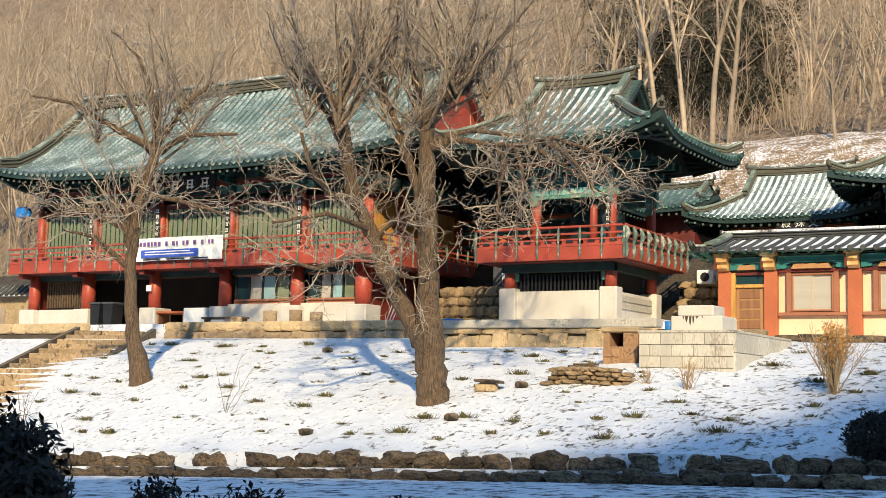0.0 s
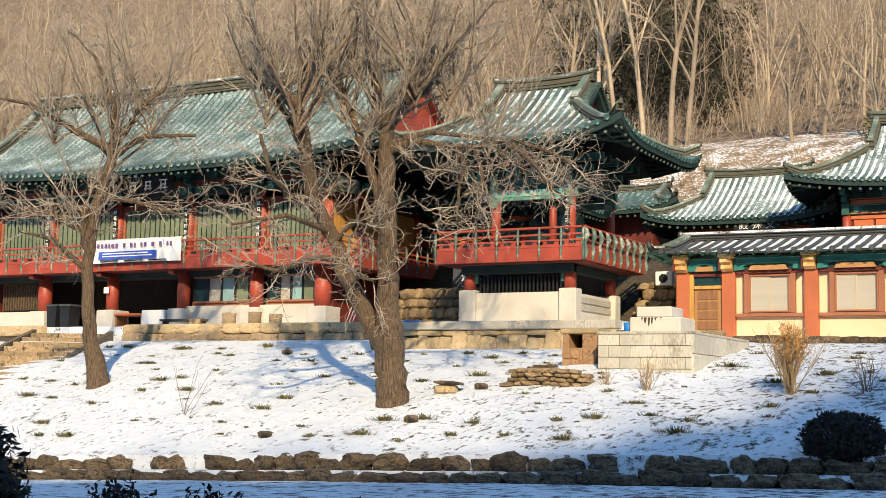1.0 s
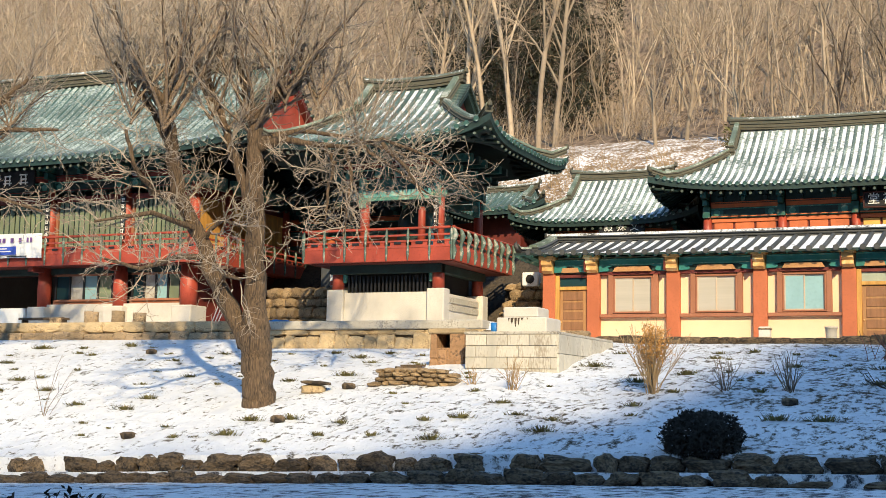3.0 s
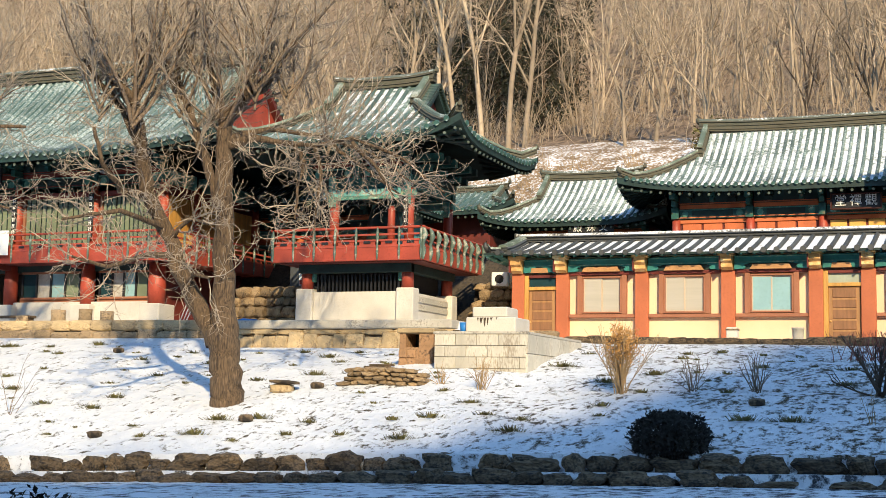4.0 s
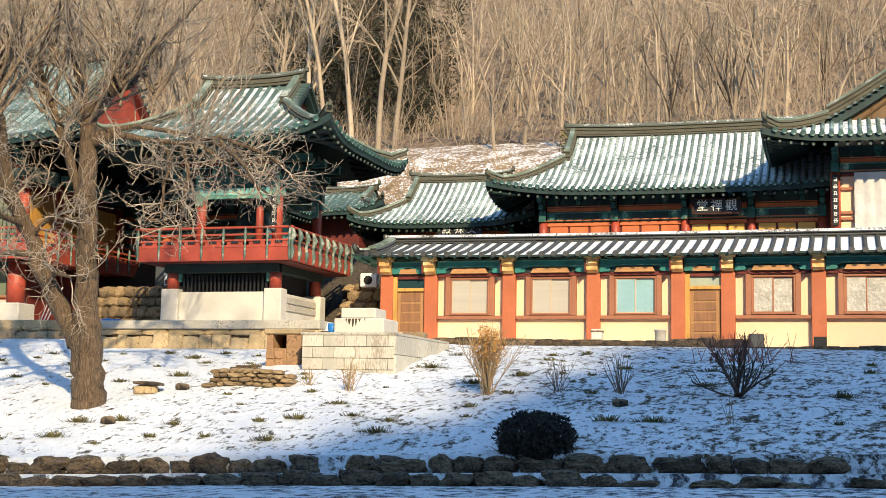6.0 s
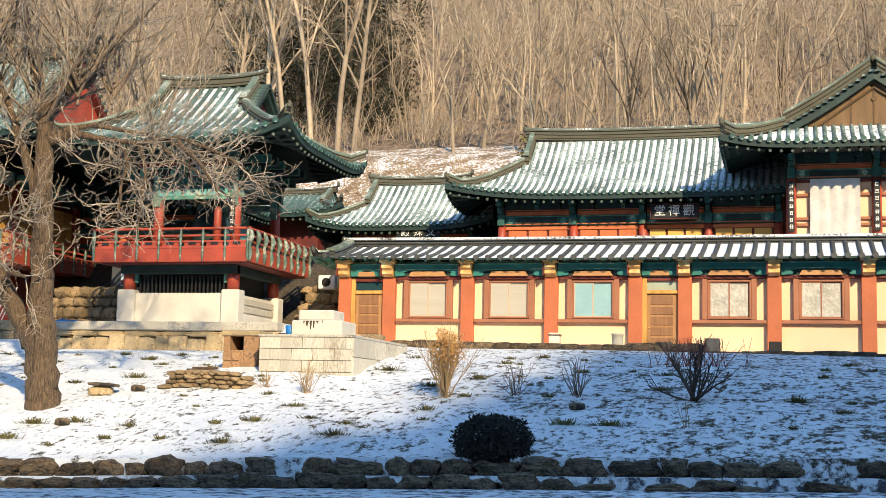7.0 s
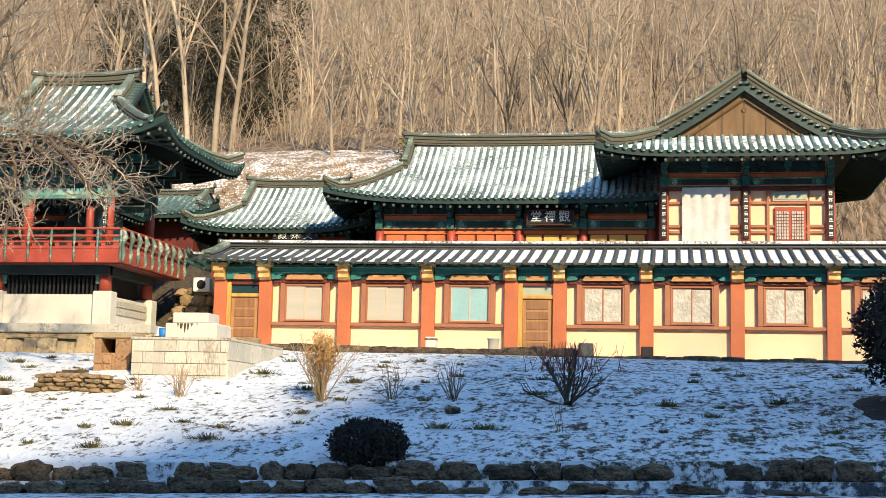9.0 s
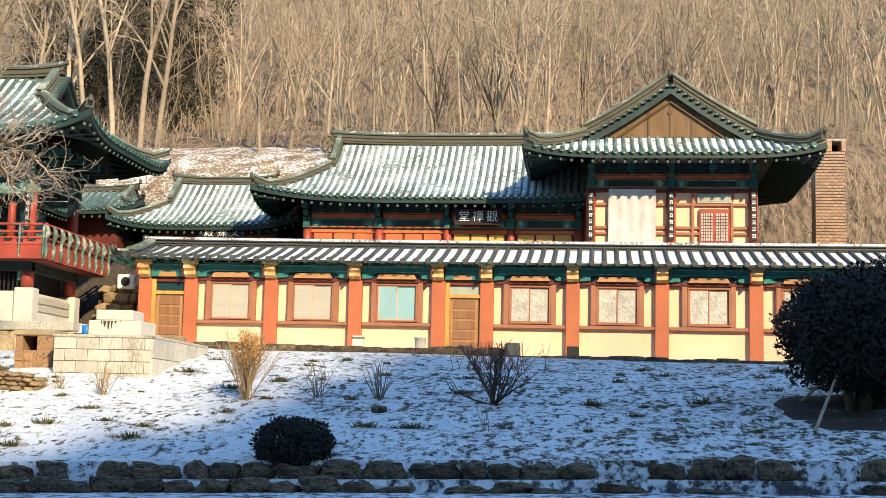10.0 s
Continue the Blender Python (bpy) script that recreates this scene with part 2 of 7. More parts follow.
def box(name, x0, x1, y0, y1, z0, z1, material, parent=None, label="", bevel=0.012):
    bm = bmesh.new()
    add_box(bm, x0, x1, y0, y1, z0, z1)
    if bevel:
        bmesh.ops.bevel(bm, geom=bm.edges[:], offset=min(bevel, 0.3 * min(x1 - x0, y1 - y0, z1 - z0)), segments=1, affect="EDGES")
    return part(name, bm, material, parent, label)


def lathe(name, x, y, rings, material, parent=None, label="", sides=14):
    """A round thing: rings of (z, radius)."""
    verts, faces = [], []
    for z, r in rings:
        verts += [(x + r * math.cos(a), y + r * math.sin(a), z) for a in (2 * math.pi * k / sides for k in range(sides))]
    for i in range(len(rings) - 1):
        for k in range(sides):
            j = (k + 1) % sides
            faces.append((i * sides + k, i * sides + j, (i + 1) * sides + j, (i + 1) * sides + k))
    faces += [tuple(range(sides))[::-1], tuple((len(rings) - 1) * sides + k for k in range(sides))]
    return mesh_part(name, verts, faces, material, parent, label, smooth=True)


def sweep(pts, w, h):
    """A bar of width w and height h that stands on a polyline, as verts and faces."""
    verts, faces = [], []
    pts = [Vector(p) for p in pts]
    for i, p in enumerate(pts):
        d = pts[min(i + 1, len(pts) - 1)] - pts[max(i - 1, 0)]
        s = Vector((d.y, -d.x, 0)).normalized() * w / 2
        verts += [p - s, p + s, p + s * 0.8 + Vector((0, 0, h)), p - s * 0.8 + Vector((0, 0, h))]
    for i in range(len(pts) - 1):
        a, b = 4 * i, 4 * i + 4
        faces += [(a + k, a + (k + 1) % 4, b + (k + 1) % 4, b + k) for k in range(4)]
    n = 4 * (len(pts) - 1)
    return verts, faces + [(3, 2, 1, 0), (n, n + 1, n + 2, n + 3)]


def tubes(paths, sides):
    """Tapered tubes for many polylines, each an array of (x, y, z, radius) rows, as one vertex and face list."""
    verts, faces, base = [], [], 0
    ring = np.array([[math.cos(2 * math.pi * k / sides), math.sin(2 * math.pi * k / sides)] for k in range(sides)])
    for p in paths:
        p = np.asarray(p, float)
        d = np.gradient(p[:, :3], axis=0)
        d /= np.linalg.norm(d, axis=1, keepdims=True) + 1e-9
        up = np.where(np.abs(d[:, 2:]) > 0.9, [[1.0, 0, 0]], [[0, 0, 1.0]])
        a = np.cross(d, up)
        a /= np.linalg.norm(a, axis=1, keepdims=True) + 1e-9
        b = np.cross(d, a)
        v = p[:, None, :3] + p[:, None, 3:] * (ring[None, :, :1] * a[:, None] + ring[None, :, 1:] * b[:, None])
        verts.append(v.reshape(-1, 3))
        for i in range(len(p) - 1):
            o = base + i * sides
            faces += [(o + k, o + (k + 1) % sides, o + sides + (k + 1) % sides, o + sides + k) for k in range(sides)]
        base += len(p) * sides
    return (np.concatenate(verts) if verts else np.zeros((0, 3))).tolist(), faces


# ---- ground ----
def smooth01(a, b, v):
    t = np.clip((v - a) / (b - a), 0, 1)
    return t * t * (3 - 2 * t)


def road_z(x):
    x = np.clip(x, -60, 25)
    return 0.36 + 0.0245 * x - 0.00042 * x * x


def ground_z(x, y):
    x, y = np.asarray(x, float), np.asarray(y, float)
    z0 = road_z(x)
    left = np.clip((-14.2 - x) / 0.8, 0, 1)
    top = 3.55 - 0.35 * left + 0.3 * np.clip((-22.4 - x) / 0.6, 0, 1)
    drop = 0.1 * np.clip((x + 12.5) / 2, 0, 1) + 0.12 * np.clip((x + 6) / 8, 0, 1)
    top = top - drop
    edge = 38.4 - 1.5 * left
    u = np.clip((y - 24.75) / (edge - 24.75), 0, 1)
    bank = z0 + 0.55 + (top - z0 - 0.55) * (u + 0.1 * np.sin(np.pi * u))
    terrace = np.where(left > 0.5, 4.05, 3.55 - drop)
    z = np.where(y < 24.1, z0, np.where(y < 24.42, z0 + 0.22, np.where(y < edge, bank, terrace)))
    low = (y > edge) & (y < edge + 0.4)
    z = np.where(low, np.where(left > 0.5, top, 3.55 - drop), z)
    court = smooth01(43.5, 47, y)
    z = z + (7.3 - z) * court * (y > 42)
    slope = np.interp(x, [-300, -150, -75, -45, 200], [0.38, 0.38, 0.33, 0.29, 0.29])
    rise = 7.6 * smooth01(52, 67, y) + slope * (np.clip(y - 66, 0, 130) + 0.9 * np.clip(y - 100, 0, 100))
    z = np.where(y > 50, z + rise, z)
    # unseen hill added across the road to keep sun off road and bank
    shade_crest = np.interp(x, [-80, -22, 0.5, 15.5, 25.1, 28.5, 36, 43.8, 50.5, 100, 170], [28, 40, 42.4, 43.2, 44.2, 45.2, 49.1, 56.8, 57.6, 56, 40])
    z = np.where(y < -6, z + (shade_crest - z) * np.clip((-6 - y) / 39, 0, 1), z)
    far = np.clip((-70 - y) / 120, 0, 1)
    return z * (1 - far) + 8 * far * (y < 0) + 0.0


def swell(x, y):
    size = 0.1 if 25.2 < y < 36.6 else 0.12 if 55 < y < 71 else 0.5 if y > 55 else 1.2 if y < -7 else 0.015
    return size * (noise.noise((x * 0.45, y * 0.45, 3.0)) + 0.5 * noise.noise((x * 1.3, y * 1.3, 9.0)))


def build_ground():
    xs = np.unique(np.concatenate([np.linspace(-600, -90, 18), np.arange(-90, 60, 1.0), np.arange(-46, 14, 0.5), [-14.21, -14.9, -15.01], np.linspace(60, 600, 18)]))
    ys = np.unique(np.concatenate([np.linspace(-600, -60, 12), np.arange(-60, 22, 1.5), np.arange(22, 45, 0.3), [24.09, 24.11, 24.41, 24.43, 36.89, 36.91, 37.29, 37.31], np.arange(45, 110, 1.5), np.linspace(110, 240, 30), np.linspace(260, 900, 12)]))
    gx, gy = np.meshgrid(xs, ys)
    gz = ground_z(gx, gy)
    gz += np.array([swell(a, b) for a, b in zip(gx.ravel(), gy.ravel())]).reshape(gx.shape)
    n, m = gx.shape
    verts = np.stack([gx, gy, gz], -1).reshape(-1, 3).tolist()
    faces = [(i * m + j, i * m + j + 1, (i + 1) * m + j + 1, (i + 1) * m + j) for i in range(n - 1) for j in range(m - 1)]
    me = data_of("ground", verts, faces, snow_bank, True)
    for s in (snow, snow_road, forest_floor, forest_snow, court_shade):
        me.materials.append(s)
    kinds = []
    for i in range(n - 1):
        for j in range(m - 1):
            x, y = (xs[j] + xs[j + 1]) / 2, (ys[i] + ys[i + 1]) / 2
            wob = 2.0 * noise.noise((x * 0.3, y * 0.3, 1))
            if y < -6:
                k = 3
            elif y < 24.1:
                k = 2
            elif y < 46:
                k = 5 if y > 42.5 else 0
            elif y < 51:
                k = 5
            elif y < 67.5 + 1.5 * wob and -31 + wob < x < -10.5 + wob:
                k = 4
            else:
                k = 3
            kinds.append(k)
    me.polygons.foreach_set("material_index", kinds)
    return tagged(new("ground", me), "snowy bank, road and wooded hillside with dead leaves", "ground", kind="structure")


build_ground()


# ---- roofs ----
class Roof:
    """A hip-and-gable tiled roof over a rectangle of half sizes a (along its ridge) and b, whose gables stand g in from the ends."""

    def __init__(self, parent, cx, cy, a, b, g, eave, rise, lift, along="x", concave=0.35, g_left=None, thick=0.22):
        self.p, self.cx, self.cy, self.a, self.b, self.g = parent, cx, cy, a, b, g
        self.eave, self.rise, self.lift, self.along, self.concave = eave, rise, lift, along, concave
        self.thick = thick
        self.gs = {-1: g if g_left is None else g_left, 1: g}

    def lim(self, u):
        return self.a - self.gs[1 if u >= 0 else -1]

    def prof(self, d):
        q = d / self.b
        return self.rise * ((1 - self.concave) * q + self.concave * q * q)

    def h(self, u, v, main=None):
        top = self.lim(u)
        u, v = abs(u), abs(v)
        if main is None:
            main = u <= top
        d = self.b - v if main else min(self.b - v, self.a - u)
        bend = self.lift * ((u / self.a) ** 4) * ((v / self.b) ** 5)
        return self.eave + self.prof(max(0, d)) + bend

    def at(self, u, v, dz=0.0, main=None):
        z = self.h(u, v, main) + dz
        return Vector((self.cx + u, self.cy + v, z)) if self.along == "x" else Vector((self.cx - v, self.cy + u, z))

    def shell(self, channel, soffit_mat):
        us = sorted({round(s * k, 4) for s in (-1, 1) for k in [self.lim(s) * i / 14 for i in range(15)] + [self.lim(s) + 0.001] + [self.lim(s) + self.gs[s] * i / 8 for i in range(1, 9)]})
        vs = sorted({round(s * self.b * i / 12, 4) for s in (-1, 1) for i in range(13)})
        for nm, dz, material in (("tile_bed", 0.0, channel), ("soffit", -self.thick, soffit_mat)):
            verts = [self.at(u, v, dz) for u in us for v in vs]
            m = len(vs)
            faces = [(i * m + j, (i + 1) * m + j, (i + 1) * m + j + 1, i * m + j + 1) for i in range(len(us) - 1) for j in range(m - 1)]
            mesh_part(nm, verts, faces, material, self.p)
        rim = [(u, -self.b) for u in us] + [(self.a, v) for v in vs] + [(u, self.b) for u in us[::-1]] + [(-self.a, v) for v in vs[::-1]]
        verts = [self.at(u, v, dz) for u, v in rim for dz in (0.0, -self.thick)]
        n = len(rim)
        faces = [(2 * i, 2 * ((i + 1) % n), 2 * ((i + 1) % n) + 1, 2 * i + 1) for i in range(n)]
        mesh_part("eave_board", verts, faces, shaded_green, self.p)

    def row(self, pts, r, material, caps=True):
        verts, faces, k = [], [], 5
        d = (pts[1] - pts[0])
        s = Vector((d.y, -d.x, 0)).normalized()
        for q in pts:
            verts += [q + s * (r * math.cos(t)) + Vector((0, 0, r * 1.15 * math.sin(t) - 0.02)) for t in (math.pi * j / (k - 1) for j in range(k))]
        for i in range(len(pts) - 1):
            faces += [(i * k + j, i * k + j + 1, (i + 1) * k + j + 1, (i + 1) * k + j) for j in range(k - 1)]
        faces.append(tuple(range(k)))
        ob = mesh_part("roll_tile", verts, faces, material, self.p, smooth=True)
        return ob

    def tiles(self, material, step=0.33, r=0.085, front=True, rear=False, left=False, right=False, cap=None, cap_r=0.1):
        ends = []
        for on, sign in ((front, -1), (rear, 1)):
            if not on:
                continue
            n = int(2 * self.a / step)
            for i in range(n + 1):
                u = -self.a + 0.12 + i * (2 * self.a - 0.24) / n
                top = 0.12 if abs(u) <= self.lim(u) else self.b - (self.a - abs(u))
                if self.b - top < 0.25:
                    continue
                pts = [self.at(u, sign * (self.b + 0.04 - (self.b + 0.04 - top) * j / 6), 0.02) for j in range(7)]
                self.row(pts, r, material)
                ends.append((pts[0], Vector((0, sign, 0))))
        for on, sign in ((left, -1), (right, 1)):
            if not on:
                continue
            n = int(2 * self.b / step)
            for i in range(n + 1):
                v = -self.b + 0.12 + i * (2 * self.b - 0.24) / n
                inn = max(self.lim(sign) + 0.05, self.a - (self.b - abs(v)))
                if self.a - inn < 0.25:
                    continue
                pts = [self.at(sign * (self.a + 0.04 - (self.a + 0.04 - inn) * j / 5), v, 0.02, False) for j in range(6)]
                self.row(pts, r, material)
                ends.append((pts[0], Vector((sign, 0, 0))))
        if cap:
            disc = data_of("end_cap", *disc_shape(cap_r), cap, False)
            for p, out in ends:
                if self.along == "y":
                    out = Vector((-out.y, out.x, 0))
                m = Matrix.Translation(p + out * 0.015 + Vector((0, 0, -0.01))) @ out.to_track_quat("Y", "Z").to_matrix().to_4x4()
                under(new("end_cap", disc), self.p, m)

    def ridges(self, material, w=0.34, h=0.5, tip=0.12, cap=None, over=0.15, hip=0.6):
        top = self.eave + self.rise
        line = [self.at((self.lim(k) + over) * k / 6, 0, 0) for k in range(-6, 7)]
        for k, q in enumerate(line):
            q.z = top - 0.05 + tip * (abs(k - 6) / 6) ** 3
        self.stack("ridge", line, w, h, material, cap or ridge_snow)
        for q, back in ((line[0], line[1]), (line[-1], line[-2])):
            self.finial(q + Vector((0, 0, h)), (q - back), 0.22, material)
        for su in (-1, 1):
            for sv in (-1, 1):
                g, lr = self.gs[su], self.lim(su)
                inner = self.b - g
                line = [self.at(su * (lr - 0.1), sv * (0.1 + (inner - 0.1) * k / 5), 0, True) for k in range(6)]
                if inner > 0.6:
                    self.stack("descending_ridge", line, w * 0.85, h * 0.95, material, ridge_green)
                if g < 0.3:
                    continue
                line = [self.at(su * (lr + (g - 0.08) * k / 6), sv * (inner + (g - 0.08) * k / 6), 0.0, False) for k in range(7)]
                line[-1].z += 0.1
                self.stack("hip_ridge", line, w * 0.8, h * hip, material, ridge_green)
                self.finial(line[-1] + Vector((0, 0, h * hip)), line[-1] - line[-2], 0.2, material)

    def stack(self, name, line, w, h, material, cap):
        """A ridge laid up of flat tiles: courses that stand proud of one another under a rounded cap."""
        body = mesh_part(name, *sweep(line, w * 0.86, h), material, self.p)
        n = max(2, int(h / 0.13))
        for k in range(n):
            z = h * (k + 0.55) / n
            mesh_part("ridge_course", *sweep([q + Vector((0, 0, z)) for q in line], w, 0.035), material, body)
        mesh_part("ridge_cap", *sweep([q + Vector((0, 0, h)) for q in line], w * 0.7, 0.08), cap, body)

    def finial(self, p, way, size, material):
        """The upturned end tile of a ridge."""
        way = Vector((way.x, way.y, 0)).normalized()
        pts = [p + way * (size * a) + Vector((0, 0, size * b)) for a, b in ((-0.9, -0.5), (-0.1, -0.35), (0.25, 0.05), (0.3, 0.5), (0.1, 0.85))]
        rows = [[(*q, size * r) for q, r in zip(pts, (0.4, 0.5, 0.42, 0.3, 0.12))]]
        mesh_part("ridge_end", *tubes(rows, 7), material, self.p, smooth=True)

    def gable(self, sign, wall, board, tiles=None):
        u = sign * (self.lim(sign) + 0.02)
        inner = self.b - self.gs[sign]
        base = self.h(u, inner, False)
        lo, hi = self.at(u, -inner, 0, True), self.at(u, inner, 0, True)
        pk = self.at(u, 0, 0, True)
        out = (self.at(self.a, 0, 0, False) - self.at(0, 0, 0)).normalized() * sign
        out.z = 0
        out.normalize()
        lo.z = hi.z = base - 0.15
        verts = [lo, hi, pk, lo - out * 0.1, hi - out * 0.1, pk - out * 0.1]
        panel = mesh_part("gable_panel", verts, [(0, 1, 2), (5, 4, 3), (0, 3, 4, 1), (1, 4, 5, 2), (2, 5, 3, 0)], wall, self.p)
        for s in (-1, 1):
            line = [self.at(u, s * inner * k / 6, -0.36, True) + out * 0.14 for k in range(7)]
            mesh_part("bargeboard", *sweep(line, 0.26, 0.34), board, self.p)
            if tiles:
                for k in range(14):
                    q = self.at(u, s * inner * (k + 0.5) / 14, -0.04, True)
                    self.row([q + out * 0.36, q + out * 0.12, q - out * 0.2], 0.085, tiles)
        return panel, lo, hi, pk, out

    def rafters(self, material, step=0.36, length=1.5, r=0.065, sides=("front",), drop=0.34, wall_gap=0.1):
        verts, faces = tubes([[(0, 0, 0, r), (0, length, 0, r)]], 7)
        faces += [tuple(range(7)), tuple(range(7, 14))]
        me = data_of("rafter", verts, faces, material, True)
        tips = data_of("rafter_end", *disc_shape(r * 0.7), rafter_tip, False) if r > 0.05 else None
        for side in sides:
            half, depth = (self.a, self.b) if side in ("front", "rear") else (self.b, self.a)
            n = int(2 * (half - 0.2) / step)
            for i in range(n + 1):
                q = -half + 0.2 + i * 2 * (half - 0.2) / n
                e = depth - wall_gap
                o = depth - wall_gap - length
                if side == "front":
                    p0, p1 = self.at(q, -e), self.at(q, -max(o, 0.1))
                elif side == "rear":
                    p0, p1 = self.at(q, e), self.at(q, o)
                elif side == "left":
                    p0, p1 = self.at(-e, q, 0, False), self.at(-o, q, 0, False)
                else:
                    p0, p1 = self.at(e, q, 0, False), self.at(o, q, 0, False)
                d = (p1 - p0)
                d.z = min(d.z, 0.55 * length)
                p0.z -= drop
                m = Matrix.Translation(p0) @ d.to_track_quat("Y", "Z").to_matrix().to_4x4()
                under(new("rafter", me), self.p, m)
                if tips:
                    under(new("rafter_end", tips), self.p, Matrix.Translation(p0 - d.normalized() * 0.02) @ d.to_track_quat("Y", "Z").to_matrix().to_4x4())


def disc_shape(r):
    k = 9
    verts = [(r * math.cos(2 * math.pi * i / k), y, r * math.sin(2 * math.pi * i / k)) for y in (-0.03, 0.02) for i in range(k)]
    faces = [tuple(range(k)), tuple(range(k, 2 * k))[::-1]] + [(i, (i + 1) % k, k + (i + 1) % k, k + i) for i in range(k)]
    return verts, faces


def text_part(name, body, size, at, material, parent, turn=(90, 0, 0), deep=0.012):
    cu = bpy.data.curves.new(name, "FONT")
    cu.body, cu.size, cu.extrude, cu.align_x, cu.align_y = body, size, deep, "CENTER", "CENTER"
    cu.materials.append(material)
    ob = new(name, cu)
    return under(ob, parent, pose(*at, *turn))


def strokes(name, x, y, z, s, material, parent, seed):
    """One glyph too worn to read: a few bars inside a square of side s on a wall that faces -y."""
    rng = random.Random(seed)
    bm = bmesh.new()
    for k in range(3):
        zz = z + s * (0.32 - 0.3 * k + rng.uniform(-0.05, 0.05))
        w = s * rng.uniform(0.25, 0.45)
        add_box(bm, x - w, x + w, y - 0.012, y, zz - s * 0.05, zz + s * 0.05)
    for dx in (-0.22, 0.2):
        add_box(bm, x + s * dx - s * 0.05, x + s * dx + s * 0.05, y - 0.015, y - 0.001, z - s * 0.42, z + s * rng.uniform(0.1, 0.42))
    return part(name, bm, material, parent)


def couplet(parent_thing, x, y, z0, z1, n, seed, w=0.2):
    """A tall black verse board with white strokes."""
    t = thing("verse_board", (x, y, z0), "narrow black verse board with white brush strokes on a column", "sign board", "verse boards")
    box("board", x - w / 2, x + w / 2, y - 0.04, y, z0, z1, black_paint, t)
    step = (z1 - z0 - 0.1) / n
    for k in range(n):
        strokes("stroke", x, y - 0.04, z1 - 0.05 - step * (k + 0.5), min(w * 0.8, step * 0.8), white_paint, t, seed + k)


turquoise = mat("turquoise_paint", (0.16, 0.4, 0.38), 0.6, 0.25, 1.5, 12, 0.1, (0.45, 0.5, 0.42), 0.25)


# ---- long residence in front ----
screen_pale = mat("pale_green_pane", (0.36, 0.4, 0.32), 0.7, 0.12, 2, 20, 0.1)
sash_mat = mat("cream_sash", (0.5, 0.4, 0.3), 0.6, 0.1, 2, 20, 0.05)


def sliding_window(parent, x0, x1, y, z0, z1, pane, frame_mat, split=0.5, f=0.09):
    """A two-leaf window in its frame, facing -y, with the panes set back."""
    w = box("window", x0, x1, y - 0.05, y + 0.08, z0, z0 + f, frame_mat, parent)
    box("window_frame", x0, x1, y - 0.05, y + 0.08, z1 - f, z1, frame_mat, w)
    box("window_frame", x0, x0 + f, y - 0.05, y + 0.08, z0 + f, z1 - f, frame_mat, w)
    box("window_frame", x1 - f, x1, y - 0.05, y + 0.08, z0 + f, z1 - f, frame_mat, w)
    xm = x0 + (x1 - x0) * split
    inner = 0.035
    for a, b, yy in ((x0 + f, xm + 0.015, y + 0.0), (xm - 0.015, x1 - f, y + 0.035)):
        box("pane", a + inner, b - inner, yy, yy + 0.012, z0 + f + inner, z1 - f - inner, pane, w, bevel=0)
        for p in ((a, a + inner, z0 + f, z1 - f), (b - inner, b, z0 + f, z1 - f)):
            box("sash", p[0], p[1], yy - 0.012, yy + 0.024, p[2], p[3], sash_mat if pane is not paper else frame_mat, w, bevel=0.004)
        for zz in (z0 + f, z1 - f - inner):
            box("sash", a + inner, b - inner, yy - 0.01, yy + 0.022, zz, zz + inner, sash_mat if pane is not paper else frame_mat, w, bevel=0.004)
    return w


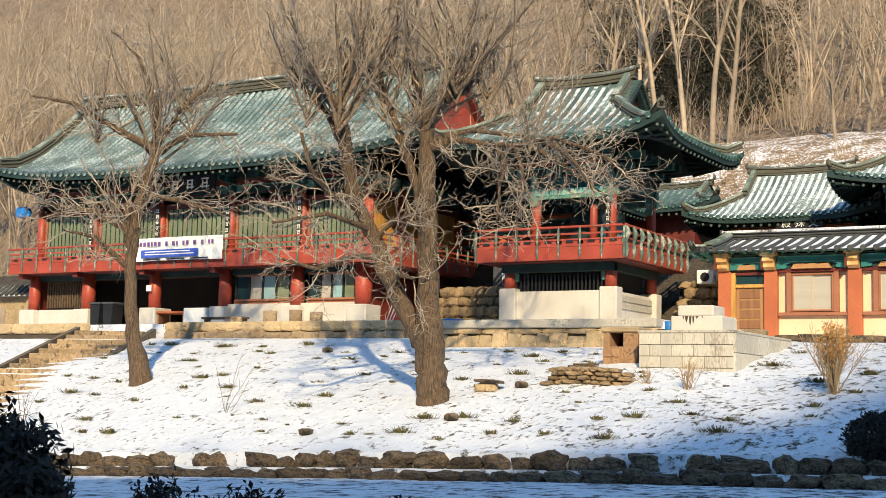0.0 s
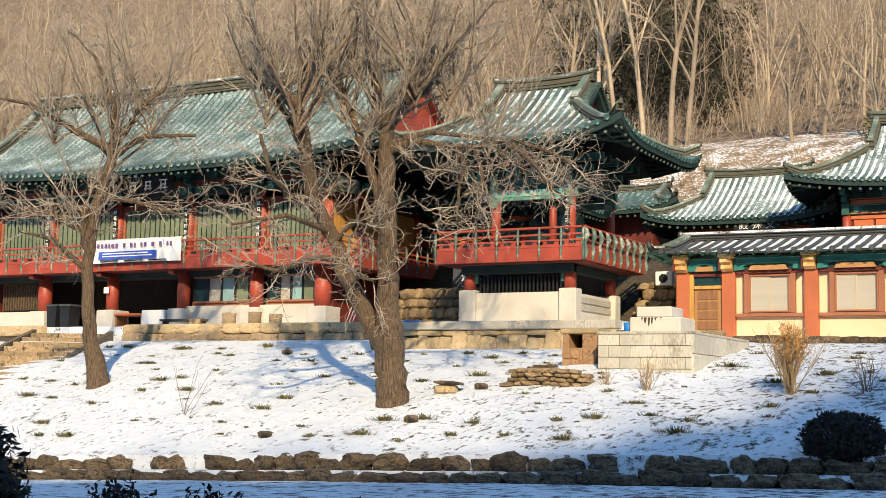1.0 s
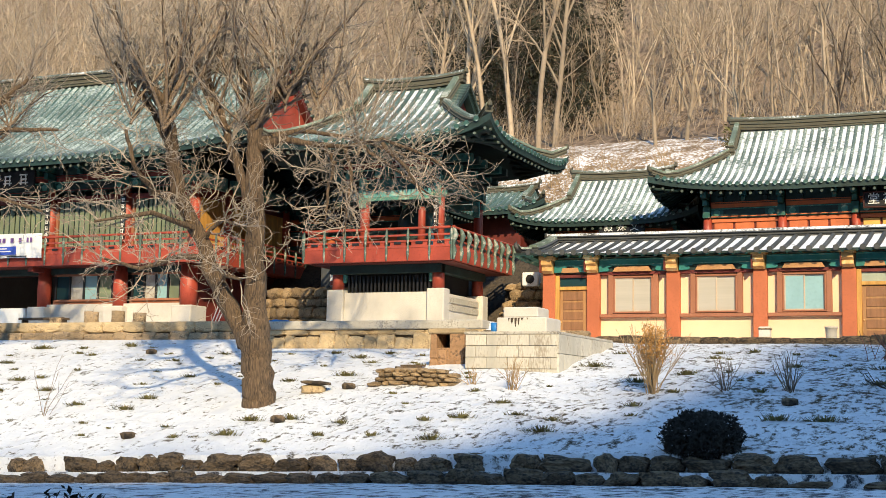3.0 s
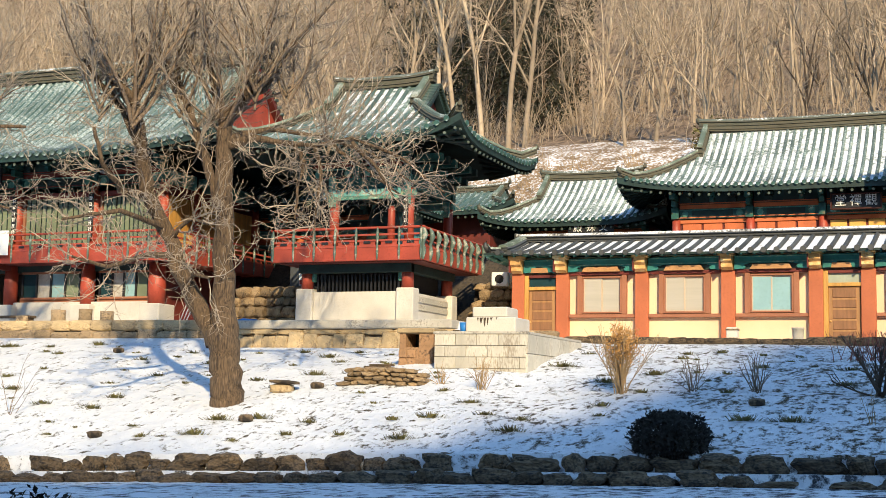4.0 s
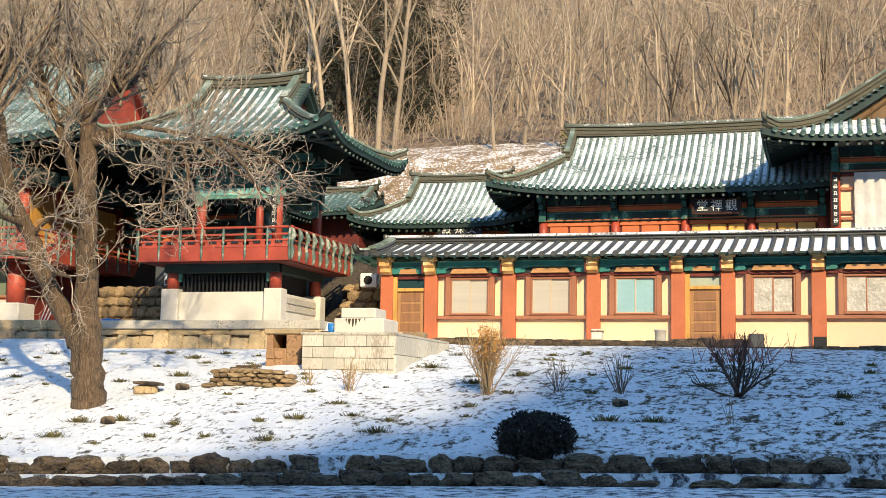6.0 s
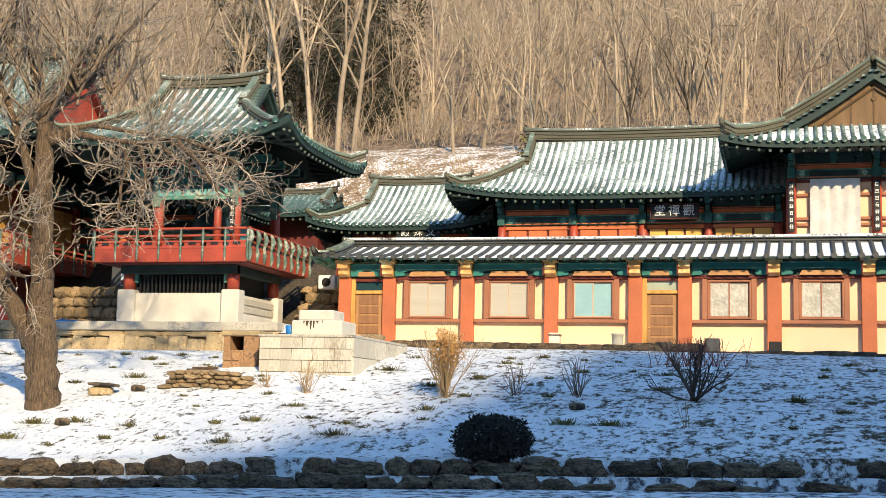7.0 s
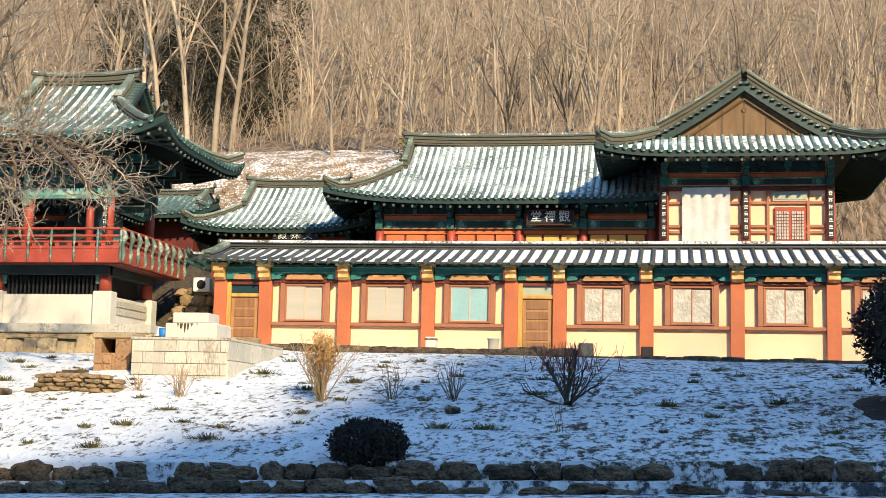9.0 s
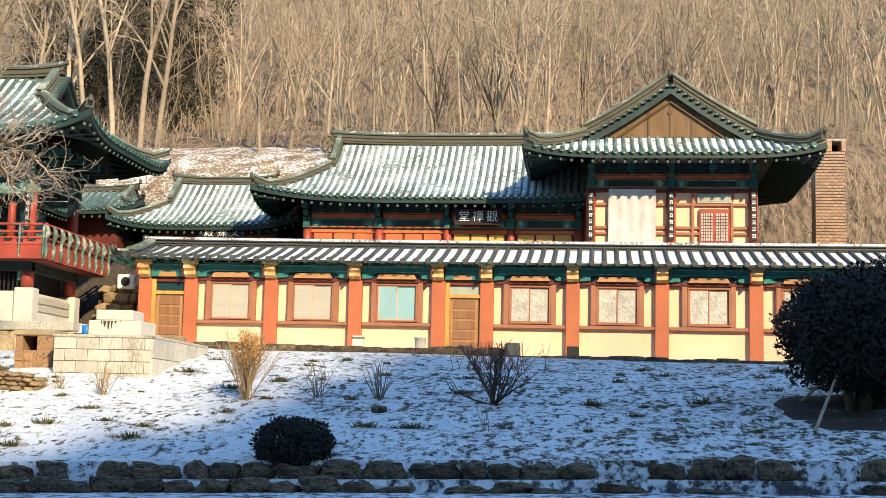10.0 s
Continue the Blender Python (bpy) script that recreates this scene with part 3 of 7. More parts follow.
def residence():
    Y = 41.0
    t = thing("residence_building", (-5, 43, 3.5), "long yellow plastered residence with terracotta posts under snow-streaked grey tiles", "building")
    cols = [-14.2, -12.72, -10.15, -7.48, -4.89, -3.4, -0.78, 1.9, 4.68, 7.45, 10.2, 13.0]
    base, top = 3.05, 5.78
    box("wall", -14.2, 13.0, Y + 0.12, Y + 4.6, base, 6.3, yellow_plaster, t, bevel=0)
    for x in cols:
        box("post", x - 0.21, x + 0.21, Y - 0.08, Y + 0.14, base, top, terracotta, t, bevel=0.015)
        b = box("bracket", x - 0.24, x + 0.24, Y - 0.42, Y + 0.12, 6.2, 6.32, gold_paint, t, "gold painted carved bracket")
        bm = bmesh.new()
        prof = [(-0.4, 6.2), (-0.4, 6.05), (-0.28, 5.98), (-0.3, 5.86), (-0.16, 5.78), (0.12, 5.78), (0.12, 6.2)]
        vs = [[bm.verts.new((x + s * 0.17, Y + yy, zz)) for yy, zz in prof] for s in (-1, 1)]
        bm.faces.new(vs[0])
        bm.faces.new(vs[1][::-1])
        for i in range(len(prof)):
            j = (i + 1) % len(prof)
            bm.faces.new((vs[0][j], vs[0][i], vs[1][i], vs[1][j]))
        part("bracket_block", bm, gold_paint, b)
        box("bracket_edge", x - 0.21, x - 0.175, Y - 0.41, Y + 0.1, 5.8, 6.2, red_dark, b, bevel=0)
    doors = (0, 4)
    panes = [None, blind, blind, blind_blue, None, paper, paper, paper, paper, paper, paper]
    for i in range(len(cols) - 1):
        x0, x1 = cols[i] + 0.21, cols[i + 1] - 0.21
        box("lintel", x0, x1, Y - 0.12, Y + 0.12, 5.98, 6.22, teal_paint, t)
        box("lintel_edge", x0, x1, Y - 0.14, Y - 0.12, 6.0, 6.03, teal_light, t, bevel=0)
        box("lintel_edge", x0, x1, Y - 0.14, Y - 0.12, 6.17, 6.2, teal_light, t, bevel=0)
        box("tie_beam", x0, x1, Y - 0.06, Y + 0.12, 5.8, 5.98, shaded_green, t)
        for xe, s in ((x0, 1), (x1, -1)):
            bm = bmesh.new()
            prof = [(0, 5.8), (0.3, 5.82), (0.34, 5.88), (0.28, 5.93), (0.42, 5.97), (0.42, 6.0), (0, 6.0)]
            vs = [[bm.verts.new((xe + s * dx, yy, zz)) for dx, zz in prof] for yy in (Y - 0.15, Y - 0.05)]
            for q in (vs[0], vs[1][::-1]):
                bm.faces.new(q)
            for q in range(7):
                bm.faces.new((vs[0][q], vs[0][(q + 1) % 7], vs[1][(q + 1) % 7], vs[1][q]))
            bmesh.ops.recalc_face_normals(bm, faces=bm.faces)
            part("bracket_wing", bm, teal_paint, t)
        xm = (x0 + x1) / 2
        w = 0.3 if i in doors else 0.62
        bm = bmesh.new()
        vs = [[bm.verts.new((xm + dx, yy, zz)) for dx, zz in ((-w, 5.8), (w, 5.8), (w * 0.86, 5.95), (-w * 0.86, 5.95))] for yy in (Y - 0.16, Y - 0.05)]
        bm.faces.new(vs[0])
        bm.faces.new(vs[1][::-1])
        for a in range(4):
            bm.faces.new((vs[0][(a + 1) % 4], vs[0][a], vs[1][a], vs[1][(a + 1) % 4]))
        part("carved_block", bm, tan_paint, t, "tan painted carved block")
        if i in doors:
            d = box("door", x0 + 0.14, x1 - 0.02, Y + 0.02, Y + 0.075, base, 5.25, door_leaf, t, "brown panelled wooden door")
            for zz0, zz1 in ((4.92, 5.2), (4.62, 4.86), (4.3, 4.56), (3.98, 4.24), (3.6, 3.92)):
                box("door_panel", x0 + 0.26, x1 - 0.14, Y + 0.0, Y + 0.03, zz0, zz1, door_wood, d, bevel=0.02)
            lathe("door_knob", x0 + 0.2, Y + 0.0, [(4.2, 0.012), (4.215, 0.025), (4.24, 0.025), (4.255, 0.012)], gold_paint, d)
            box("door_post", x0, x0 + 0.14, Y - 0.05, Y + 0.12, base, 5.72, ochre_wood, t)
            box("door_head", x0 + 0.14, x1, Y - 0.05, Y + 0.12, 5.25, 5.36, ochre_wood, t)
            box("transom_pane", x0 + 0.14, x1, Y + 0.03, Y + 0.05, 5.36, 5.66, glass if i == 0 else screen_pale, t, "dark glass transom" if i == 0 else "pale papered transom", bevel=0)
            box("transom_rail", x0 + 0.14, x1, Y - 0.05, Y + 0.12, 5.64, 5.74, red_dark, t)
            continue
        zs = 4.36
        box("sill_rail", x0, x1, Y - 0.04, Y + 0.12, zs, zs + 0.11, brown_trim, t)
        box("head_rail", x0, x1, Y - 0.04, Y + 0.12, 5.7, 5.8, red_dark, t)
        ww = 0.64
        for s in (-1, 1):
            xa = xm + s * (ww + 0.08)
            box("window_post", xa - 0.08, xa + 0.08, Y - 0.045, Y + 0.12, zs + 0.11, 5.7, brown_trim, t)
        sliding_window(t, xm - ww, xm + ww, Y + 0.0, zs + 0.13, 5.66, panes[i], brown_trim, f=0.055)
        n = 7
        verts, faces = [], []
        for k in range(n):
            xa, xb = x0 + (x1 - x0) * k / n, x0 + (x1 - x0) * (k + 1) / n
            o = len(verts)
            verts += [(xa, Y - 0.07, 5.8), (xb, Y - 0.07, 5.8), ((xa + xb) / 2 + 0.06, Y - 0.07, 5.71), ((xa + xb) / 2 - 0.06, Y - 0.07, 5.71)]
            verts += [(v[0], Y - 0.045, v[2]) for v in verts[o:o + 4]]
            faces += [(o, o + 3, o + 2, o + 1)] + [(o + a, o + (a + 1) % 4, o + 4 + (a + 1) % 4, o + 4 + a) for a in range(4)]
        mesh_part("scalloped_trim", verts, faces, red_dark, t)
    r = Roof(t, -0.6, 43.0, 14.6, 2.62, 0.4, 6.3, 0.75, 0.12, concave=0.1, thick=0.07)
    r.shell(channel_snow_eave, teal_light)
    r.tiles(tile_gray, step=0.38, r=0.075, cap=tile_gray, cap_r=0.09, left=True)
    r.ridges(tile_gray, 0.5, 0.2, 0.05, ridge_rime)
    r.rafters(teal_light, step=0.4, length=0.9, r=0.04, drop=0.1)
    # low kerb of stones at the foot of the wall


tan_paint = mat("tan_paint", (0.42, 0.22, 0.09), 0.6, 0.25, 3, 18, 0.15)
ridge_rime = mat("rimed_ridge_cap", (0.1, 0.1, 0.1), 0.7, 0.3, 1.5, 14, 0.4, SNOW, 0.62)
channel_snow_eave = mat("eave_snow", (0.1, 0.1, 0.1), 0.8, 0.2, 0.5, 4, 0.3, SNOW, 0.9, soft=0.1)
residence()


# ---- painted hall front, used by several halls ----
def beam_zone(t, xs, y, z0, z1, band=None):
    """Painted beams, brackets and panels between columns at xs. A dark band paints in eave shade."""
    hz = z1 - z0
    for i in range(len(xs) - 1):
        x0, x1 = xs[i] + 0.14, xs[i + 1] - 0.14
        box("painted_beam", x0, x1, y - 0.1, y + 0.1, z0, z0 + hz * 0.36, shaded_teal, t)
        box("beam_panel", x0 + 0.45, x1 - 0.45, y - 0.125, y - 0.1, z0 + hz * 0.07, z0 + hz * 0.29, shaded_green, t, bevel=0.006)
        for s in (0, 1):
            xa = x0 + 0.06 if s == 0 else x1 - 0.38
            lathe_disc(t, xa + 0.16, y - 0.11, z0 + hz * 0.18, hz * 0.12)
        box("painted_band", x0, x1, y - 0.07, y + 0.1, z0 + hz * 0.36, z0 + hz * 0.52, band or orange_paint, t)
        box("painted_beam", x0, x1, y - 0.09, y + 0.1, z0 + hz * 0.52, z1, shaded_green, t)
        for f0, f1, m in ((0.03, 0.06, band or orange_paint), (0.31, 0.345, teal_light), (0.54, 0.57, band or orange_paint)):
            box("painted_line", x0, x1, y - 0.118, y - 0.09, z0 + hz * f0, z0 + hz * f1, m, t, bevel=0)
        n = max(2, int((x1 - x0) / 0.75))
        for k in range(n):
            xa = x0 + (x1 - x0) * (k + 0.5) / n
            bm = bmesh.new()
            add_box(bm, xa - 0.07, xa + 0.07, y - 0.28, y - 0.09, z0 + hz * 0.58, z0 + hz * 0.74)
            add_box(bm, xa - 0.12, xa + 0.12, y - 0.4, y - 0.09, z0 + hz * 0.76, z0 + hz * 0.96)
            part("bracket", bm, shaded_teal if k % 2 else shaded_green, t)
    for x in xs:
        bm = bmesh.new()
        add_box(bm, x - 0.13, x + 0.13, y - 0.22, y + 0.1, z0, z0 + hz * 0.4)
        add_box(bm, x - 0.08, x + 0.08, y - 0.5, y - 0.02, z0 + hz * 0.42, z0 + hz * 0.62)
        add_box(bm, x - 0.1, x + 0.1, y - 0.7, y - 0.02, z0 + hz * 0.66, z0 + hz * 0.88)
        part("column_bracket", bm, shaded_teal, t)


def lathe_disc(t, x, y, z, r):
    verts, faces = disc_shape(r)
    mesh_part("painted_flower", [(x + v[0], y + v[1] * 0.6, z + v[2]) for v in verts], faces, teal_light, t)


# ---- meditation hall with its projecting gabled wing ----
board_edge = mat("dark_board_edge", (0.06, 0.016, 0.012), 0.6, 0.3, 2, 16, 0.1)


def meditation_hall():
    t = thing("meditation_hall", (-5, 50, 7.3), "meditation hall with green tiles under snow and painted beams", "temple hall")
    Y = 47.9
    xs = [-10.6, -7.95, -5.45, -3.15, -0.75]
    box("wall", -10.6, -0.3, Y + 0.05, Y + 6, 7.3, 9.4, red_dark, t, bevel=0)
    for i, x in enumerate(xs):
        lathe("column", x, Y, [(7.3, 0.16), (8.45, 0.15)], red_paint, t)
    for i in range(4):
        box("door_rail", xs[i] + 0.15, xs[i + 1] - 0.15, Y - 0.03, Y + 0.05, 8.2, 8.34, orange_paint, t)
        for k in range(3):
            xa = xs[i] + 0.2 + (xs[i + 1] - xs[i] - 0.4) * k / 3
            xb = xs[i] + 0.2 + (xs[i + 1] - xs[i] - 0.4) * (k + 1) / 3
            box("lattice_panel", xa + 0.04, xb - 0.04, Y - 0.01, Y + 0.05, 7.5, 8.18, orange_paint if i < 2 else yellow_deep, t)
    beam_zone(t, xs, Y, 8.36, 9.35)
    r = Roof(t, -5.4, 50.4, 7.1, 3.7, 2.4, 9.34, 2.66, 0.48)
    r.shell(channel_snow, shaded_green)
    r.tiles(tile_hall, step=0.26, r=0.062, left=True, cap=cap_green, cap_r=0.08)
    r.ridges(ridge_tile, 0.34, 0.4, hip=0.5)
    r.rafters(shaded_green, step=0.34, length=1.0, sides=("front", "left"))
    F, X = 47.35, -4.3
    s = thing("name_board", (X, F, 8.7), "black name board with white brushed characters under the eave", "sign board")
    box("board", X - 0.8, X + 0.8, F, F + 0.07, 8.5, 8.97, black_paint, s)
    for a in (X - 0.85, X + 0.8):
        box("frame", a, a + 0.05, F - 0.03, F + 0.09, 8.45, 9.02, board_edge, s)
        box("hanger", a, a + 0.05, F + 0.09, Y - 0.1, 8.9, 8.98, red_dark, s)
    for z in (8.45, 8.97):
        box("frame", X - 0.8, X + 0.8, F - 0.03, F + 0.09, z, z + 0.05, board_edge, s)
    for k, ch in enumerate("堂禪觀"):
        text_part("character", ch, 0.42, (X - 0.5 + 0.5 * k, F - 0.014, 8.735), white_paint, s, deep=0.014)


def gabled_wing():
    t = thing("gabled_wing", (2.4, 48, 7.3), "projecting hall wing with front gable, green tiles and ochre wall panels", "temple hall")
    Y = 46.0
    xs = [-0.3, 2.42, 5.17]
    box("wall", -0.3, 5.17, Y + 0.06, Y + 9, 7.0, 11.0, yellow_plaster, t, bevel=0)
    for x in xs:
        lathe("column", x, Y, [(7.0, 0.17), (9.55, 0.16)], red_paint, t)
    for i in range(2):
        x0, x1 = xs[i] + 0.16, xs[i + 1] - 0.16
        for z in (7.95, 8.15, 8.95, 9.42):
            box("rail", x0, x1, Y - 0.03, Y + 0.06, z, z + 0.1, brown_trim if z != 9.42 else red_dark, t)
        box("mullion", x0 + 0.52, x0 + 0.62, Y - 0.045, Y + 0.06, 7.0, 9.42, brown_trim, t)
        box("mullion", x1 - 0.6, x1 - 0.5, Y - 0.045, Y + 0.06, 7.0, 9.42, brown_trim, t)
    box("double_door", 3.36, 4.38, Y - 0.05, Y + 0.02, 7.0, 8.85, red_paint, t, "orange double door with lattice panes")
    for x in (3.42, 3.92):
        box("lattice_pane", x, x + 0.4, Y - 0.07, Y - 0.04, 7.75, 8.7, paper, t)
    box("transom", 3.3, 4.45, Y - 0.06, Y + 0.02, 9.05, 9.38, sash_mat, t)
    for xa, xb in ((3.36, 3.86), (3.9, 4.39)):
        box("transom_pane", xa, xb, Y - 0.075, Y - 0.055, 9.1, 9.33, screen_pale, t, bevel=0.004)
    for x in (3.42, 3.92):
        for k in range(1, 5):
            box("lattice_bar", x + 0.08 * k - 0.008, x + 0.08 * k + 0.008, Y - 0.085, Y - 0.068, 7.75, 8.7, red_dark, t, bevel=0)
        for k in range(1, 9):
            box("lattice_bar", x, x + 0.4, Y - 0.084, Y - 0.069, 7.75 + 0.105 * k, 7.765 + 0.105 * k, red_dark, t, bevel=0)
    sh = thing("white_sheet", (1.1, Y - 0.1, 7.6), "white plastic sheet hung over a doorway", "sheet")
    nx, nz = 14, 14
    verts = [(0.3 + 1.6 * i / nx, Y - 0.13 - 0.03 * noise.noise((i * 0.7, j * 0.35, 2)) - 0.02 * math.sin(i * 1.9), 7.2 + 2.32 * j / nz) for i in range(nx + 1) for j in range(nz + 1)]
    faces = [(i * (nz + 1) + j, (i + 1) * (nz + 1) + j, (i + 1) * (nz + 1) + j + 1, i * (nz + 1) + j + 1) for i in range(nx) for j in range(nz)]
    mesh_part("sheet", verts, faces, white_plastic, sh, smooth=True)
    beam_zone(t, xs, Y, 9.55, 10.4)
    r = Roof(t, 2.4, 49.3, 5.0, 4.95, 2.0, 10.5, 2.75, 0.34, along="y", concave=0.35)
    r.shell(channel_snow, shaded_green)
    r.tiles(tile_teal_bare, step=0.3, r=0.07, front=True, rear=True, left=True, cap=cap_green, cap_r=0.095)
    r.ridges(ridge_tile, 0.4, 0.5, 0.0, None, -0.25)
    # bargeboards take the near-black green to paint the shadow below the rake tiles
    panel, lo, hi, pk, out = r.gable(-1, gable_board, shaded_green, tile_teal)
    for k in range(1, 8):
        f = k / 8
        x = lo.x + (hi.x - lo.x) * f
        top = lo.z + (pk.z - lo.z) * (1 - abs(2 * f - 1)) - 0.25
        if top > lo.z + 0.2:
            box("batten", x - 0.03, x + 0.03, lo.y - 0.03, lo.y + 0.01, lo.z, top, gable_edge, t, bevel=0)
    mesh_part("gable_boss", [(2.4 + v[0], lo.y - 0.03 + v[1] * 0.6, lo.z + 1.05 + v[2]) for v in disc_shape(0.09)[0]], disc_shape(0.09)[1], gable_edge, t)
    for s in (-1, 1):
        foot, head = Vector((2.4 + s * 1.9, lo.y - 0.06, lo.z + 0.1)), Vector((2.4, lo.y - 0.06, lo.z + 1.42))
        mesh_part("gable_moulding", *tubes([[(*foot, 0.04), (*head, 0.04)]], 5), gable_edge, t)
    r.rafters(shaded_green, step=0.34, length=1.35, sides=("front", "rear", "left"))
    for i, x in enumerate(xs):
        couplet(t, x, Y - 0.19, 7.75, 9.45, 7, 40 + 9 * i)


meditation_hall()
gabled_wing()


def low_hall():
    t = thing("small_shrine_hall", (-15, 52, 7.2), "small shrine hall with green tiles and thin snow", "temple hall")
    Y = 50.0
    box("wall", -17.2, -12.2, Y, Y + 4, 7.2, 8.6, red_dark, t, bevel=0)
    for x in (-17.2, -14.7, -12.2):
        lathe("column", x, Y - 0.02, [(7.2, 0.15), (8.2, 0.14)], red_paint, t)
    beam_zone(t, [-17.2, -14.7, -12.2], Y, 8.0, 8.62)
    r = Roof(t, -14.9, 51.9, 3.75, 3.1, 1.8, 8.6, 2.1, 0.42)
    r.shell(channel_snow, shaded_green)
    r.tiles(tile_hall, step=0.27, r=0.064, left=True, cap=cap_green, cap_r=0.08)
    r.ridges(ridge_tile, 0.32, 0.3, hip=0.5)
    r.rafters(shaded_green, step=0.32, length=1.0, sides=("front", "left"))
    F = 48.92
    s = thing("name_board", (-14.1, F, 8.3), "small black name board with white characters", "sign board")
    box("board", -15.0, -13.2, F, F + 0.06, 8.06, 8.5, black_paint, s)
    for x in (-15.0, -13.27):
        box("hanger", x, x + 0.07, F + 0.06, Y - 0.1, 8.4, 8.47, red_dark, s)
    for k, ch in enumerate("殿殊文"):
        text_part("character", ch, 0.36, (-14.6 + 0.5 * k, F - 0.014, 8.3), white_paint, s, deep=0.014)
    t2 = thing("rear_shrine_roof", (-21, 53, 7.2), "small rear shrine under green tiles", "temple hall")
    box("wall", -22.9, -19.4, 52.3, 54.9, 7.0, 9.7, red_dark, t2, bevel=0)
    r = Roof(t2, -21.1, 53.5, 3.1, 2.3, 1.2, 9.55, 1.1, 0.4)
    r.shell(channel_frost, shaded_green)
    r.tiles(tile_teal_bare, step=0.3, r=0.075, right=True, cap=cap_green, cap_r=0.085)
    r.ridges(ridge_tile, 0.3, 0.25)
    r.rafters(shaded_green, step=0.32, length=1.0, sides=("front", "right"))


low_hall()


# ---- bell pavilion ----
def railing(t, p0, p1, z, h, n, out, stout=0.6):
    """A red balcony rail with carved balusters between two corners."""
    p0, p1 = Vector(p0), Vector(p1)
    d = (p1 - p0)
    L = d.length
    d.normalize()
    nrm = Vector(out)

    def bar(name, a, b, w, z0, z1, material):
        verts, faces = sweep([p0 + d * a + Vector((0, 0, z0)), p0 + d * b + Vector((0, 0, z0))], w, z1 - z0)
        return mesh_part(name, verts, faces, material, t)

    bar("base_board", 0, L, 0.08, z - 0.42, z, red_paint)
    bar("lower_rail", 0, L, 0.09, z, z + 0.07, red_paint)
    bar("mid_rail", 0, L, 0.07, z + 0.3 * h, z + 0.3 * h + 0.06, red_paint)
    bar("mid_rail", 0, L, 0.07, z + 0.6 * h, z + 0.6 * h + 0.06, red_paint)
    lines = [list(p0 + d * (L * k)) for k in (0, 1)]
    verts, faces = tubes([[(*(p0 + d * -0.1 + Vector((0, 0, z + h))), 0.045), (*(p1 + d * 0.1 + Vector((0, 0, z + h))), 0.045)]], 8)
    mesh_part("hand_rail", verts, faces, red_paint, t, smooth=True)
    for i in range(n + 1):
        c = p0 + d * (L * i / n)
        # carved baluster that swings outward
        pts = [c + nrm * o + Vector((0, 0, z + zz)) for o, zz in ((0.05, -0.4), (0.08, -0.15), (0.05, 0.1), (0.08, 0.35 * h), (0.12, 0.6 * h), (0.08, 0.85 * h), (0.02, h))]
        if stout < 1:
            pts = [c + nrm * 0.06 + Vector((0, 0, q.z)) for q in pts]
        ws = [0.035, 0.075, 0.05, 0.065, 0.09, 0.06, 0.035]
        vv, ff = tubes([[(*p, w * stout) for p, w in zip(pts, ws)]], 6)
        mesh_part("baluster", vv, ff, baluster_paint, t, "worn green carved baluster", smooth=True)
        if i < n:
            a, b = L * i / n + 0.1, L * (i + 1) / n - 0.1
            bar("panel", a, b, 0.03, z + 0.07, z + 0.3 * h, red_paint)
            m = (a + b) / 2
            # black bar paints the dark of a slot; the panel has no hole
            bar("cutout", m - 0.12, m + 0.12, 0.085, z + 0.12, z + 0.2, black_paint)


